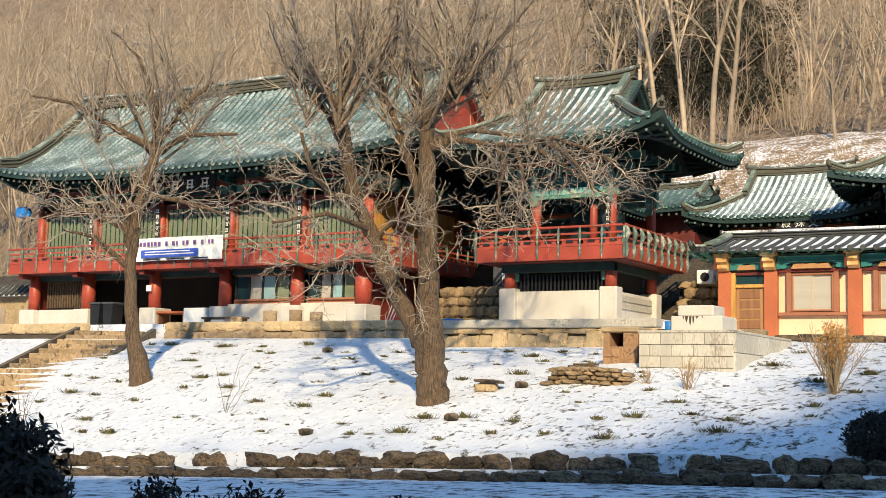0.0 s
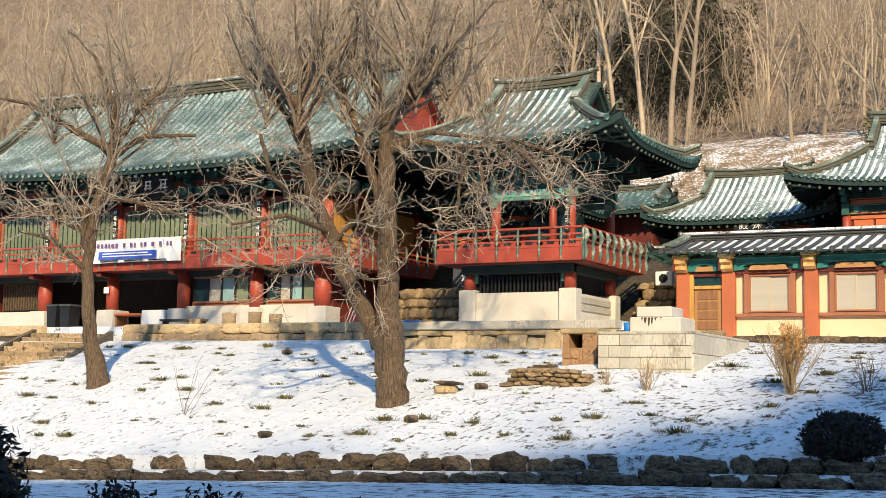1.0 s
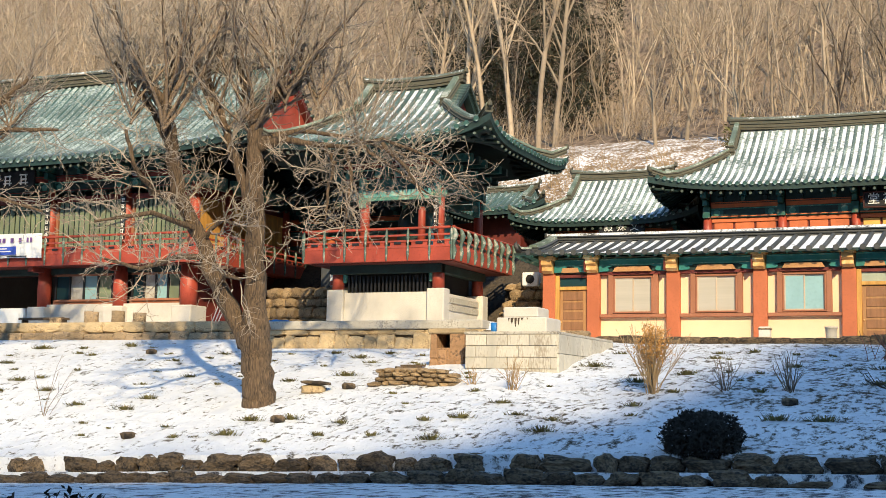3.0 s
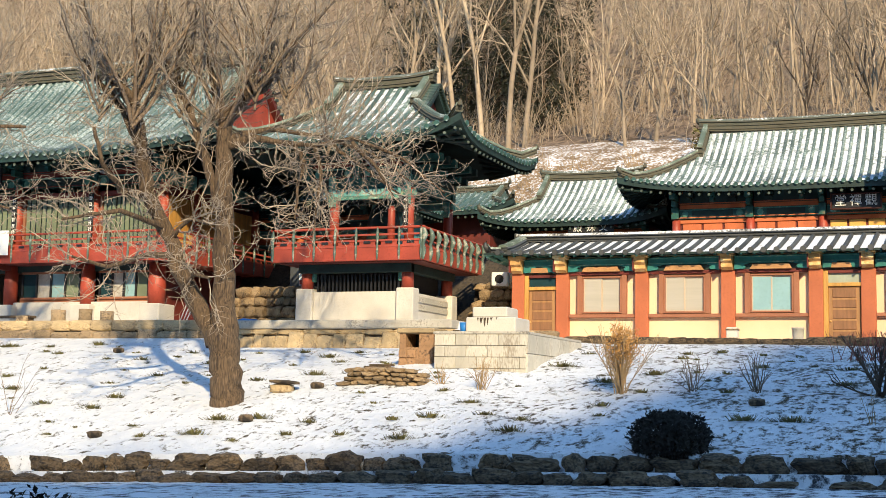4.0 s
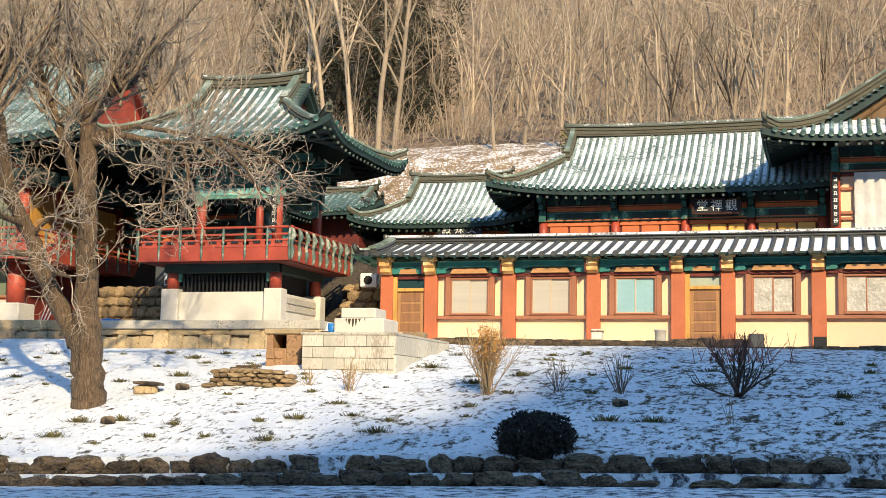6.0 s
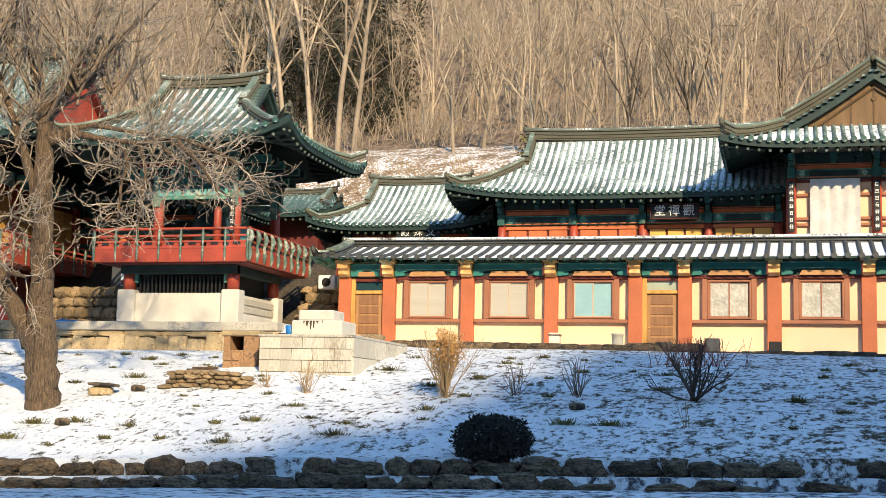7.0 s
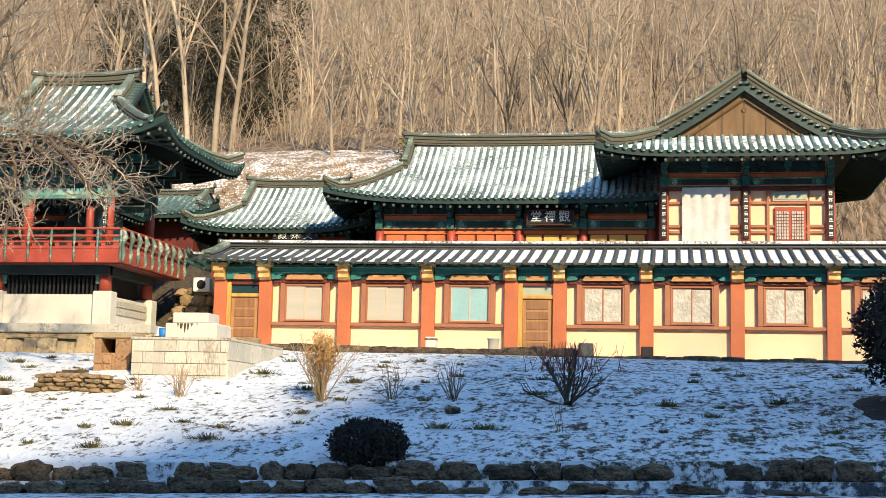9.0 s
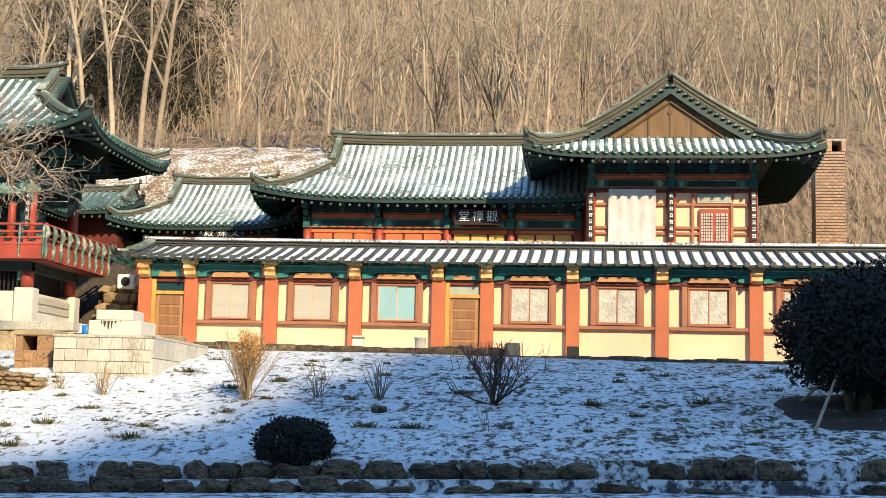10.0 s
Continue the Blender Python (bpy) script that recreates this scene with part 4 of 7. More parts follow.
def pavilion():
    t = thing("bell_pavilion", (-19, 41, 4.1), "two-storey bell pavilion with red balcony and green tiled roof", "pavilion")
    x0, x1, y0, y1 = -21.1, -17.1, 39.0, 42.7
    # whitewashed base with corner piers
    box("base_wall", x0 + 0.3, x1 - 0.3, y0 + 0.1, y0 + 0.4, 4.0, 5.12, pale_stone, t)
    box("base_wall", x1 - 0.4, x1 - 0.1, y0 + 0.3, y1 - 0.2, 4.0, 5.1, pale_stone, t)
    for k, z in enumerate((4.55, 4.8)):
        box("stone_course", x1 - 0.1, x1 - 0.06, y0 + 0.5, y1 - 0.35, z, z + 0.2, concrete, t)
    box("base_wall", x0 + 0.1, x0 + 0.4, y0 + 0.3, y1 - 0.2, 4.0, 5.1, pale_stone, t)
    for x in (x0 + 0.18, x1 - 0.22):
        for y in (y0 + 0.2, y1 - 0.2):
            box("pier", x - 0.3, x + 0.3, y - 0.25, y + 0.25, 3.95, 5.22, pale_stone, t, bevel=0.03)
            lathe("column", x, y, [(5.2, 0.2), (5.95, 0.19)], red_paint, t)
            x = max(x, -20.0)
            lathe("upper_column", x, y, [(6.3, 0.17), (8.9, 0.15)], red_paint, t)
            box("column_cap", x - 0.12, x + 0.12, y - 0.24, y - 0.16, 7.9, 8.9, teal_light, t)
    box("floor", x0 - 0.45, x1 + 0.55, y0 - 0.55, y1 + 0.8, 6.0, 6.28, red_dark, t)
    box("floor_beam", x0, x1, y0 - 0.1, y0 + 0.2, 5.72, 6.0, shaded_green, t)
    box("floor_beam", x1 - 0.3, x1, y0, y1, 5.72, 6.0, shaded_green, t)
    for k in range(22):
        x = x0 + 0.55 + k * (x1 - x0 - 1.1) / 21
        box("slat", x - 0.03, x + 0.03, y0 + 0.22, y0 + 0.27, 5.12, 5.66, black_paint, t, bevel=0)
    # dark block fills the base with painted shade
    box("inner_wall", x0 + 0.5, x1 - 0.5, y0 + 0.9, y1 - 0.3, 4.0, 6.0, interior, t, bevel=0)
    fx0, fx1, fy0, fy1 = -21.75, -16.5, 38.35, 43.6
    railing(t, (fx0, fy0, 0), (fx1, fy0, 0), 6.45, 0.62, 7, (0, -1, 0))
    railing(t, (fx1, fy0, 0), (fx1, fy1, 0), 6.45, 0.62, 9, (1, 0, 0), 1.05)
    railing(t, (fx0, fy1, 0), (fx0, fy0, 0), 6.45, 0.62, 7, (-1, 0, 0))
    box("floor_edge", fx0, fx1, fy0 + 0.05, fy1, 6.03, 6.2, red_paint, t)
    for y in (y0 + 0.2, y1 - 0.2):
        box("upper_beam", x0 + 0.9, x1, y - 0.12, y + 0.12, 8.45, 8.85, shaded_teal, t)
        box("upper_beam", x0 + 0.9, x1, y - 0.1, y + 0.1, 8.2, 8.4, teal_light, t)
    for x in (-20.0, x1 - 0.2):
        box("upper_beam", x - 0.12, x + 0.12, y0, y1, 8.45, 8.85, shaded_teal, t)
    box("ceiling_board", x0, x1, y0, y1, 8.86, 9.2, shaded_green, t)
    beam_zone(t, [x0 + 0.2, -19.1, x1 - 0.2], y0 + 0.1, 8.8, 9.8, red_dark)
    # brackets along the side
    for k in range(6):
        y = y0 + 0.3 + k * (y1 - y0 - 0.6) / 5
        bm = bmesh.new()
        add_box(bm, x1 - 0.1, x1 + 0.5, y - 0.08, y + 0.08, 9.0, 9.2)
        add_box(bm, x1 - 0.1, x1 + 0.85, y - 0.1, y + 0.1, 9.3, 9.55)
        part("side_bracket", bm, shaded_green if k % 2 else shaded_teal, t)
    r = Roof(t, -19.1, 40.9, 4.3, 3.75, 2.6, 9.75, 2.5, 0.6, concave=0.45)
    r.shell(channel_patchy, shaded_green)
    r.tiles(tile_teal_bare, step=0.32, r=0.08, right=True, left=True, cap=cap_green, cap_r=0.09)
    r.ridges(ridge_tile, 0.4, 0.35)
    r.gable(1, red_dark, shaded_green, tile_teal_bare)
    r.rafters(shaded_green, step=0.33, length=1.7, sides=("front", "right"))
    bm = bmesh.new()
    for k in range(17):
        x = x0 + 1.12 + k * 0.145
        add_box(bm, x, x + 0.125, y0 - 0.06, y0 - 0.02, 8.22, 8.34)
        add_box(bm, x + 0.03, x + 0.13, y0 - 0.065, y0 - 0.025, 8.345, 8.43)
    tagged(part("painted_valance", bm, turquoise, t, "turquoise painted row of flames"), kind="stuff")
    box("valance_rail", x0 + 1.1, x1 - 0.4, y0 - 0.05, y0 + 0.02, 8.1, 8.21, teal_light, t)
    for x in (-17.9,):
        lathe("rail_post", x, y0 + 0.1, [(6.3, 0.13), (7.75, 0.12), (7.85, 0.08)], red_paint, t)
    for s in (-1, 1):
        for yy in (y0 + 0.2,):
            xa = (x0 + 0.18 if s < 0 else x1 - 0.22) - s * 0.32
            box("wing_bracket", min(xa, xa + s * 0.14), max(xa, xa + s * 0.14), yy - 0.06, yy + 0.06, 5.45, 5.75, teal_light, t, bevel=0.03)
    couplet(t, x1 - 0.25, y0 - 0.0, 7.0, 8.2, 5, 90, 0.18)
    b = thing("temple_bell", (-19.0, 40.9, 6.3), "green bronze temple bell hanging inside the pavilion", "bell")
    lathe("bell_body", -19.0, 40.9, [(6.9, 0.55), (6.95, 0.58), (7.6, 0.55), (8.0, 0.45), (8.2, 0.25), (8.4, 0.12), (8.9, 0.06)], shaded_green, b)


pavilion()


# ---- great hall ----
def great_hall():
    t = thing("great_hall", (-34, 43, 4.1), "large two-storey temple hall with red columns, balcony and green tiled roof", "temple hall")
    Y = 40.2
    xs = [-44.1, -40.95, -37.3, -33.7, -30.25, -27.3]
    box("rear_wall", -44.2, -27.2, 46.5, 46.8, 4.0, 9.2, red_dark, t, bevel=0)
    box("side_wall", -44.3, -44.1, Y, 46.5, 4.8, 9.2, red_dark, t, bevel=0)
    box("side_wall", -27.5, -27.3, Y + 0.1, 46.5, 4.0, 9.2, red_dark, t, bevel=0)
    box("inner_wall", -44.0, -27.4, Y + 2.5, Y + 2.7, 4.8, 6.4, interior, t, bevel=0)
    box("floor_slab", -44.1, -27.2, 39.3, 46.5, 6.3, 6.6, red_dark, t)
    box("ground_beam", -44.1, -27.3, 40.0, 40.4, 6.08, 6.3, shaded_green, t)
    # plinths, lower columns
    for i, x in enumerate(xs):
        box("plinth", x - 0.42, x + 0.42, 39.5, 40.5, 3.95, 4.85, pale_stone, t, bevel=0.04)
        r = (0.24, 0.28, 0.25, 0.25, 0.26, 0.31)[i]
        lathe("column", x, 39.95, [(4.85, r), (5.5, r * 1.04), (6.3, r * 0.94)], red_paint, t, "thick round red column")
        lathe("upper_column", x, Y - 0.05, [(6.6, 0.2), (9.3, 0.18)], red_paint, t)
    # lower storey fillings
    box("base_wall", -44.1, -40.9, 39.85, 40.1, 4.0, 4.85, pale_stone, t)
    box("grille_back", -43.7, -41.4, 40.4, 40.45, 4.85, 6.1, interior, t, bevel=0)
    for k in range(16):
        x = -43.6 + k * 2.2 / 15
        box("bar", x - 0.035, x + 0.035, 40.2, 40.26, 4.95, 6.06, bark, t, bevel=0)
    for a, b in ((-33.3, -30.65), (-29.85, -27.7)):
        box("base_wall", a - 0.4, b + 0.4, 39.85, 40.1, 4.0, 4.95, pale_stone, t)
        box("wall_above", a - 0.1, b + 0.1, 40.1, 40.2, 4.95, 5.12, brown_trim, t)
        w = box("window", a, b, 40.02, 40.16, 5.06, 5.14, brown_trim, t)
        box("window_frame", a, b, 40.02, 40.16, 6.0, 6.08, brown_trim, w)
        n = 4
        for k in range(n + 1):
            x = a + 0.04 + (b - a - 0.08) * k / n
            box("mullion", x - 0.035, x + 0.035, 40.03, 40.15, 5.14, 6.0, black_paint, w, bevel=0.004)
        for k in range(n):
            xa, xb = a + 0.08 + (b - a - 0.08) * k / n, a + (b - a - 0.08) * (k + 1) / n
            box("pane", xa, xb, 40.09, 40.1, 5.14, 6.0, (glass, paper, blind_blue, screen_green)[k], w, bevel=0)
    # upper storey: screens in red frames
    box("upper_back", -44.0, -27.3, Y + 0.12, Y + 0.2, 6.6, 9.2, shaded_green, t, bevel=0)
    for i in range(5):
        x0, x1 = xs[i] + 0.2, xs[i + 1] - 0.2
        box("door_head", x0, x1, Y - 0.06, Y + 0.1, 8.82, 9.02, red_dark, t)
        box("door_sill", x0, x1, Y - 0.06, Y + 0.1, 6.6, 6.8, red_dark, t)
        n = 4
        for k in range(n):
            xa, xb = x0 + 0.1 + (x1 - x0 - 0.2) * k / n, x0 + 0.1 + (x1 - x0 - 0.2) * (k + 1) / n
            s = box("lattice_door", xa + 0.03, xb - 0.03, Y, Y + 0.05, 6.8, 8.82, screen_green, t, "pale green lattice door leaf")
            for q in range(1, 3):
                box("stile", xa + (xb - xa) * q / 3 - 0.02, xa + (xb - xa) * q / 3 + 0.02, Y - 0.02, Y, 6.85, 8.8, shaded_green, s, bevel=0)
            for q in range(1, 2):
                box("rail", xa + 0.05, xb - 0.05, Y - 0.018, Y - 0.002, 6.8 + q * 0.5, 6.83 + q * 0.5, shaded_green, s, bevel=0)
        box("jamb", x0, x0 + 0.1, Y - 0.05, Y + 0.1, 6.8, 8.82, brown_trim, t)
        box("jamb", x1 - 0.1, x1, Y - 0.05, Y + 0.1, 6.8, 8.82, brown_trim, t)
    # valance of small green and white flames under the beam
    bm = bmesh.new()
    for k in range(82):
        x = -44 + k * 0.205
        v = [bm.verts.new(p) for p in ((x, Y - 0.14, 9.02), (x + 0.2, Y - 0.14, 9.02), (x + 0.16, Y - 0.14, 9.16), (x + 0.1, Y - 0.14, 9.22), (x + 0.04, Y - 0.14, 9.16))]
        bm.faces.new(v)
    bmesh.ops.solidify(bm, geom=bm.faces[:], thickness=0.03)
    tagged(part("painted_valance", bm, teal_light, t, "row of green and white painted flames"), kind="stuff")
    # dark red band here colours in the shade below the great eave
    beam_zone(t, xs, Y, 9.2, 10.3, red_dark)
    # balcony
    railing(t, (-44.7, 39.0, 0), (-26.2, 39.0, 0), 6.72, 0.62, 22, (0, -1, 0))
    railing(t, (-26.2, 39.0, 0), (-26.2, 47.0, 0), 6.72, 0.62, 10, (1, 0, 0))
    box("balcony_floor", -44.7, -26.2, 39.02, 40.3, 6.34, 6.5, red_paint, t)
    box("side_floor", -27.3, -26.22, 40.3, 47.0, 6.34, 6.5, red_paint, t)
    for x in xs[:-1]:
        box("floor_joist", x - 0.12, x + 0.12, 39.1, 40.2, 6.12, 6.34, red_dark, t)
    for y in (42.2, 44.3, 46.4):
        lathe("side_upper_column", -27.25, y, [(6.5, 0.19), (9.3, 0.17)], red_paint, t)
    for y0, y1 in ((40.45, 42.0), (42.4, 44.1), (44.5, 46.2)):
        box("side_panel", -27.3, -27.24, y0, y1, 7.0, 8.8, ochre_wood, t, "ochre wood panel in a dark frame")
        box("side_panel_frame", -27.3, -27.22, y0, y1, 8.8, 9.0, red_dark, t)
        box("side_panel_frame", -27.3, -27.22, y0, y1, 6.8, 7.0, red_dark, t)
        box("side_beam", -27.35, -27.15, y0, y1, 9.2, 9.7, teal_light, t)
    lathe("side_column", -26.9, 46.4, [(4.1, 0.3), (6.3, 0.28)], red_paint, t)
    r = Roof(t, -34.35, 43.1, 10.55, 5.1, 1.7, 10.05, 4.05, 0.6, concave=0.4, g_left=0.1)
    r.shell(channel_frost, shaded_green)
    r.tiles(tile_teal, step=0.33, r=0.085, right=True, cap=tile_teal_bare, cap_r=0.1)
    r.ridges(ridge_tile, 0.45, 0.5)
    r.gable(1, red_paint, red_dark, tile_teal_bare)
    r.rafters(shaded_green, step=0.34, length=2.0, sides=("front", "right"))
    for i, x in enumerate(xs[1:-1]):
        couplet(t, x, Y - 0.28, 7.2, 8.9, 7, 140 + i * 11, 0.22)
    s = thing("name_board", (-35.3, 39.4, 9.4), "dark name board with three white characters under the great eave", "sign board")
    box("board", -36.4, -33.9, 39.3, 39.38, 9.3, 9.95, black_paint, s)
    for k in range(3):
        strokes("stroke", -35.9 + 0.75 * k, 39.3, 9.62, 0.5, white_paint, s, 200 + k)
    # printed banner on the balcony
    b = thing("banner", (-35.2, 38.85, 6.6), "white cloth banner with blue print tied to the balcony", "banner")
    nx, nz = 24, 6
    verts = [(-37.35 + 4.4 * i / nx, 38.8 - 0.02 * math.sin(i * 0.9) - 0.012 * math.sin(j * 1.7 + i), 6.58 + 0.9 * j / nz + 0.02 * math.sin(math.pi * i / nx)) for i in range(nx + 1) for j in range(nz + 1)]
    faces = [(i * (nz + 1) + j, (i + 1) * (nz + 1) + j, (i + 1) * (nz + 1) + j + 1, i * (nz + 1) + j + 1) for i in range(nx) for j in range(nz)]
    mesh_part("cloth", verts, faces, white_paint, b, smooth=True)
    box("blue_band", -37.0, -34.1, 38.735, 38.755, 6.72, 7.02, blue_print, b, bevel=0)
    rng = random.Random(5)
    x = -37.1
    while x < -33.3:
        w = rng.uniform(0.08, 0.14)
        box("print_bar", x, x + w, 38.738, 38.752, 7.17, 7.33, purple_print, b, bevel=0)
        x += w + 0.07 + (0.18 if rng.random() < 0.25 else 0)
    for k in range(2):
        box("print_bar", -36.8, -34.3 - 0.2 * k, 38.728, 38.734, 6.82 + 0.1 * k, 6.86 + 0.1 * k, white_paint, b, bevel=0)
    for k in range(3):
        box("print_bar", -36.9 + 1.2 * k, -36.0 + 1.2 * k, 38.738, 38.752, 6.63, 6.67, black_paint, b, bevel=0)


def rear_gate():
    t = thing("rear_gate_hall", (-25, 48, 6.5), "small painted gate hall with snowy green eaves behind the terrace", "temple hall")
    Y = 47.0
    xs = [-29.0, -26.6, -24.2, -21.9]
    box("wall", -29.0, -21.5, Y + 0.05, Y + 3, 5.5, 9.3, turquoise, t, bevel=0)
    for x in xs:
        lathe("column", x, Y, [(5.5, 0.16), (8.4, 0.15)], red_paint, t)
    for i in range(3):
        box("band", xs[i] + 0.16, xs[i + 1] - 0.16, Y - 0.05, Y + 0.05, 7.75, 8.0, orange_paint, t)
        box("pale_band", xs[i] + 0.16, xs[i + 1] - 0.16, Y - 0.06, Y + 0.05, 8.02, 8.16, teal_light, t)
        box("lower_panel", xs[i] + 0.3, xs[i + 1] - 0.3, Y - 0.03, Y + 0.05, 5.8, 7.6, teal_light, t)
    beam_zone(t, xs, Y, 8.3, 9.2)
    r = Roof(t, -25.4, 48.6, 4.6, 3.1, 1.4, 9.25, 1.7, 0.4)
    r.shell(channel_snow, shaded_green)
    r.tiles(tile_teal_bare, step=0.32, r=0.08, right=True, cap=cap_green, cap_r=0.09)
    r.ridges(ridge_tile, 0.35, 0.3)
    r.rafters(shaded_green, step=0.33, length=1.2, sides=("front", "right"))
    s = thing("name_board", (-24.5, Y - 0.5, 8.5), "black name board with white strokes on the gate hall", "sign board")
    box("board", -25.75, -23.5, Y - 0.55, Y - 0.48, 8.45, 9.12, black_paint, s)
    for k, ch in enumerate("殿大"):
        text_part("character", ch, 0.5, (-25.2 + 0.85 * k, Y - 0.565, 8.8), white_paint, s, deep=0.014)


rear_gate()
purple_print = mat("purple_print", (0.16, 0.08, 0.25), 0.6, 0.1, 3, 20, 0.0)
great_hall()


# ---- stones, walls and stairs ----
def stone_mesh(seed, sx, sy, sz, material, rough=0.16, cuts=2, boxy=0.62):
    """An uneven stone of about that size with its base at z = 0."""
    bm = bmesh.new()
    bmesh.ops.create_icosphere(bm, subdivisions=cuts, radius=0.5)
    for v in bm.verts:
        p = v.co.copy()
        k = max(abs(p.x), abs(p.y), abs(p.z)) / 0.5
        p = p / (k ** boxy)
        n = noise.noise(p * 2.3 + Vector((seed * 7.1, seed * 3.3, 1))) + 0.5 * noise.noise(p * 5.1 + Vector((seed, 2, seed)))
        p *= 1 + rough * n
        v.co = Vector((p.x * sx, p.y * sy, (p.z + 0.5) * sz))
    me = bpy.data.meshes.new("stone")
    bm.to_mesh(me)
    bm.free()
    me.materials.append(material)
    return me


def gz(x, y):
    return float(ground_z(x, y)) + swell(x, y)


def rock_edging():
    """Two courses of dark field rocks along the road, each rock its own piece."""
    t = thing("rock_edging", (-15, 24.5, 0), "low edging of two courses of field rocks along the snowy road", "stone wall")
    shapes = [stone_mesh(k, 1, 1, 1, rock, 0.36, 3, 0.52) for k in range(9)]
    rng = random.Random(3)
    for course, (z, y) in enumerate(((-0.06, 23.98), (0.17, 24.42))):
        x = -44.0
        while x < 12:
            w = rng.uniform(0.42, 0.82) * (1.3 if rng.random() < 0.18 else 1) * (1.15 if x > -6 else 1)
            h = (rng.uniform(0.24, 0.34) if x < -4 else rng.uniform(0.14, 0.26)) if course == 0 else rng.uniform(0.3, 0.44)
            if not (course == 0 and x > -4 and rng.random() < 0.5) and not (course == 1 and rng.random() < (0.04 if x < -1 else 0.12)):
                m = Matrix.LocRotScale((x + w / 2, y + rng.uniform(-0.05, 0.05), float(road_z(x)) + z + rng.uniform(-0.03, 0.03)), Euler((rng.uniform(-0.08, 0.08), rng.uniform(-0.1, 0.1), rng.uniform(-0.25, 0.25) + (math.pi if rng.random() < 0.5 else 0))), (w * 0.98, rng.uniform(0.4, 0.55), h))
                under(new("rock", shapes[rng.randrange(9)]), t, m)
            x += w + rng.uniform(-0.05, 0.05)


def course_wall(t, x0, x1, y, z0, z1, w0, w1, material, seed, depth=0.4, name="stone_block", rough=False):
    rng = random.Random(seed)
    shapes = [stone_mesh(seed + k, 1, 1, 1, material, 0.12 if rough else 0.05, 3, 0.88) for k in range(6)]
    x = x0
    while x < x1 - 0.1:
        w = min(rng.uniform(w0, w1), x1 - x)
        h = (z1 - z0) * (rng.uniform(0.8, 1.08) if rough else 1.0)
        m = Matrix.LocRotScale((x + w / 2, y + depth / 2 + rng.uniform(-0.03, 0.03), z0), Euler((0, 0, rng.choice((0, math.pi)) + rng.uniform(-0.04, 0.04))), (w * 1.04, depth, h))
        under(new(name, shapes[rng.randrange(6)]), t, m)
        x += w


def terrace_walls():
    t = thing("terrace_wall", (-25, 37, 3.4), "tan stone retaining wall along the temple terrace", "stone wall", kind="structure")
    box("joint_fill", -33.9, -22.6, 37.1, 37.4, 3.2, 4.0, joint_shade_stain, t)
    box("joint_fill", -22.6, -14.7, 37.12, 37.4, 2.9, 3.76, joint_shade_stain, t)
    box("joint_fill", -46, -38.2, 37.1, 37.4, 3.2, 4.0, joint_shade_stain, t)
    course_wall(t, -34.0, -22.6, 36.98, 3.74, 4.1, 0.7, 1.2, wall_stone, 11)
    course_wall(t, -46.0, -38.0, 36.98, 3.7, 4.1, 0.7, 1.2, wall_stone, 17)
    course_wall(t, -33.9, -22.6, 36.82, 3.42, 3.76, 0.4, 0.85, tan_stone, 23, rough=True)
    box("slab", -22.5, -14.9, 36.98, 38.9, 3.8, 4.07, concrete, t, bevel=0.03)
    course_wall(t, -22.5, -14.9, 36.95, 3.1, 3.66, 0.3, 0.6, wall_stone, 29, rough=True)
    course_wall(t, -22.5, -14.9, 37.05, 3.62, 3.8, 0.8, 1.4, wall_stone, 31)
    k = thing("foot_stones", (-5, 38.4, 3.5), "row of low brown kerb stones at the foot of the residence", "kerb", kind="structure")
    course_wall(k, -12.6, -2.6, 38.0, 3.26, 3.62, 0.35, 1.1, rock, 37, 0.35, "kerb_stone", True)
    course_wall(k, -2.6, 10.0, 38.0, 3.1, 3.42, 0.4, 1.3, rock, 38, 0.35, "kerb_stone", True)
    course_wall(k, -13.2, -11.9, 37.9, 3.36, 3.85, 0.5, 0.8, tan_stone, 39, 0.35, "kerb_stone", True)


def stairs():
    t = thing("stone_stairs", (-35, 32, 0), "tan stone stairway with low side walls climbing the snowy bank", "stairs", kind="structure")
    d = Vector((0.34, -0.94, 0)).normalized()
    s = Vector((d.y, -d.x, 0)) * -1
    top = Vector((-36.3, 36.9, 3.75))
    n, run, rise = 18, 0.66, 0.192
    for i in range(n):
        c = top + d * (run * i)
        z = top.z - rise * i
        rng = random.Random(i)
        cuts = [-1.35, -0.45 + rng.uniform(-0.3, 0.3), 0.5 + rng.uniform(-0.3, 0.3), 1.35]
        for a, b in zip(cuts, cuts[1:]):
            bm = bmesh.new()
            v = add_box(bm, 0, 1, 0, 1, 0, 1)
            for q in v:
                o = c + s * (a + 0.01 + (b - a - 0.02) * q.co.x) + d * (-0.05 + (run + 0.1) * q.co.y)
                q.co = Vector((o.x, o.y, z - 0.4 + 0.4 * q.co.z))
            bmesh.ops.recalc_face_normals(bm, faces=bm.faces[:])
            bmesh.ops.bevel(bm, geom=bm.edges[:], offset=0.02, segments=1, affect="EDGES")
            part("step_stone", bm, tan_stone, t)
        if rng.random() < 0.3:
            bm = bmesh.new()
            v = add_box(bm, 0, 1, 0, 1, 0, 1)
            for q in v:
                o = c + s * (-1.25 + 2.3 * q.co.x) + d * (0.02 + 0.3 * q.co.y)
                q.co = Vector((o.x, o.y, z + 0.03 * q.co.z))
            part("tread_snow", bm, snow, t)
    for side in (-1, 1):
        pts = [top + s * (side * 1.55) + d * (run * i) + Vector((0, 0, -rise * i - 0.25)) for i in range(n + 1)]
        mesh_part("side_wall", *sweep(pts, 0.22, 0.42), mossy_stone, t)


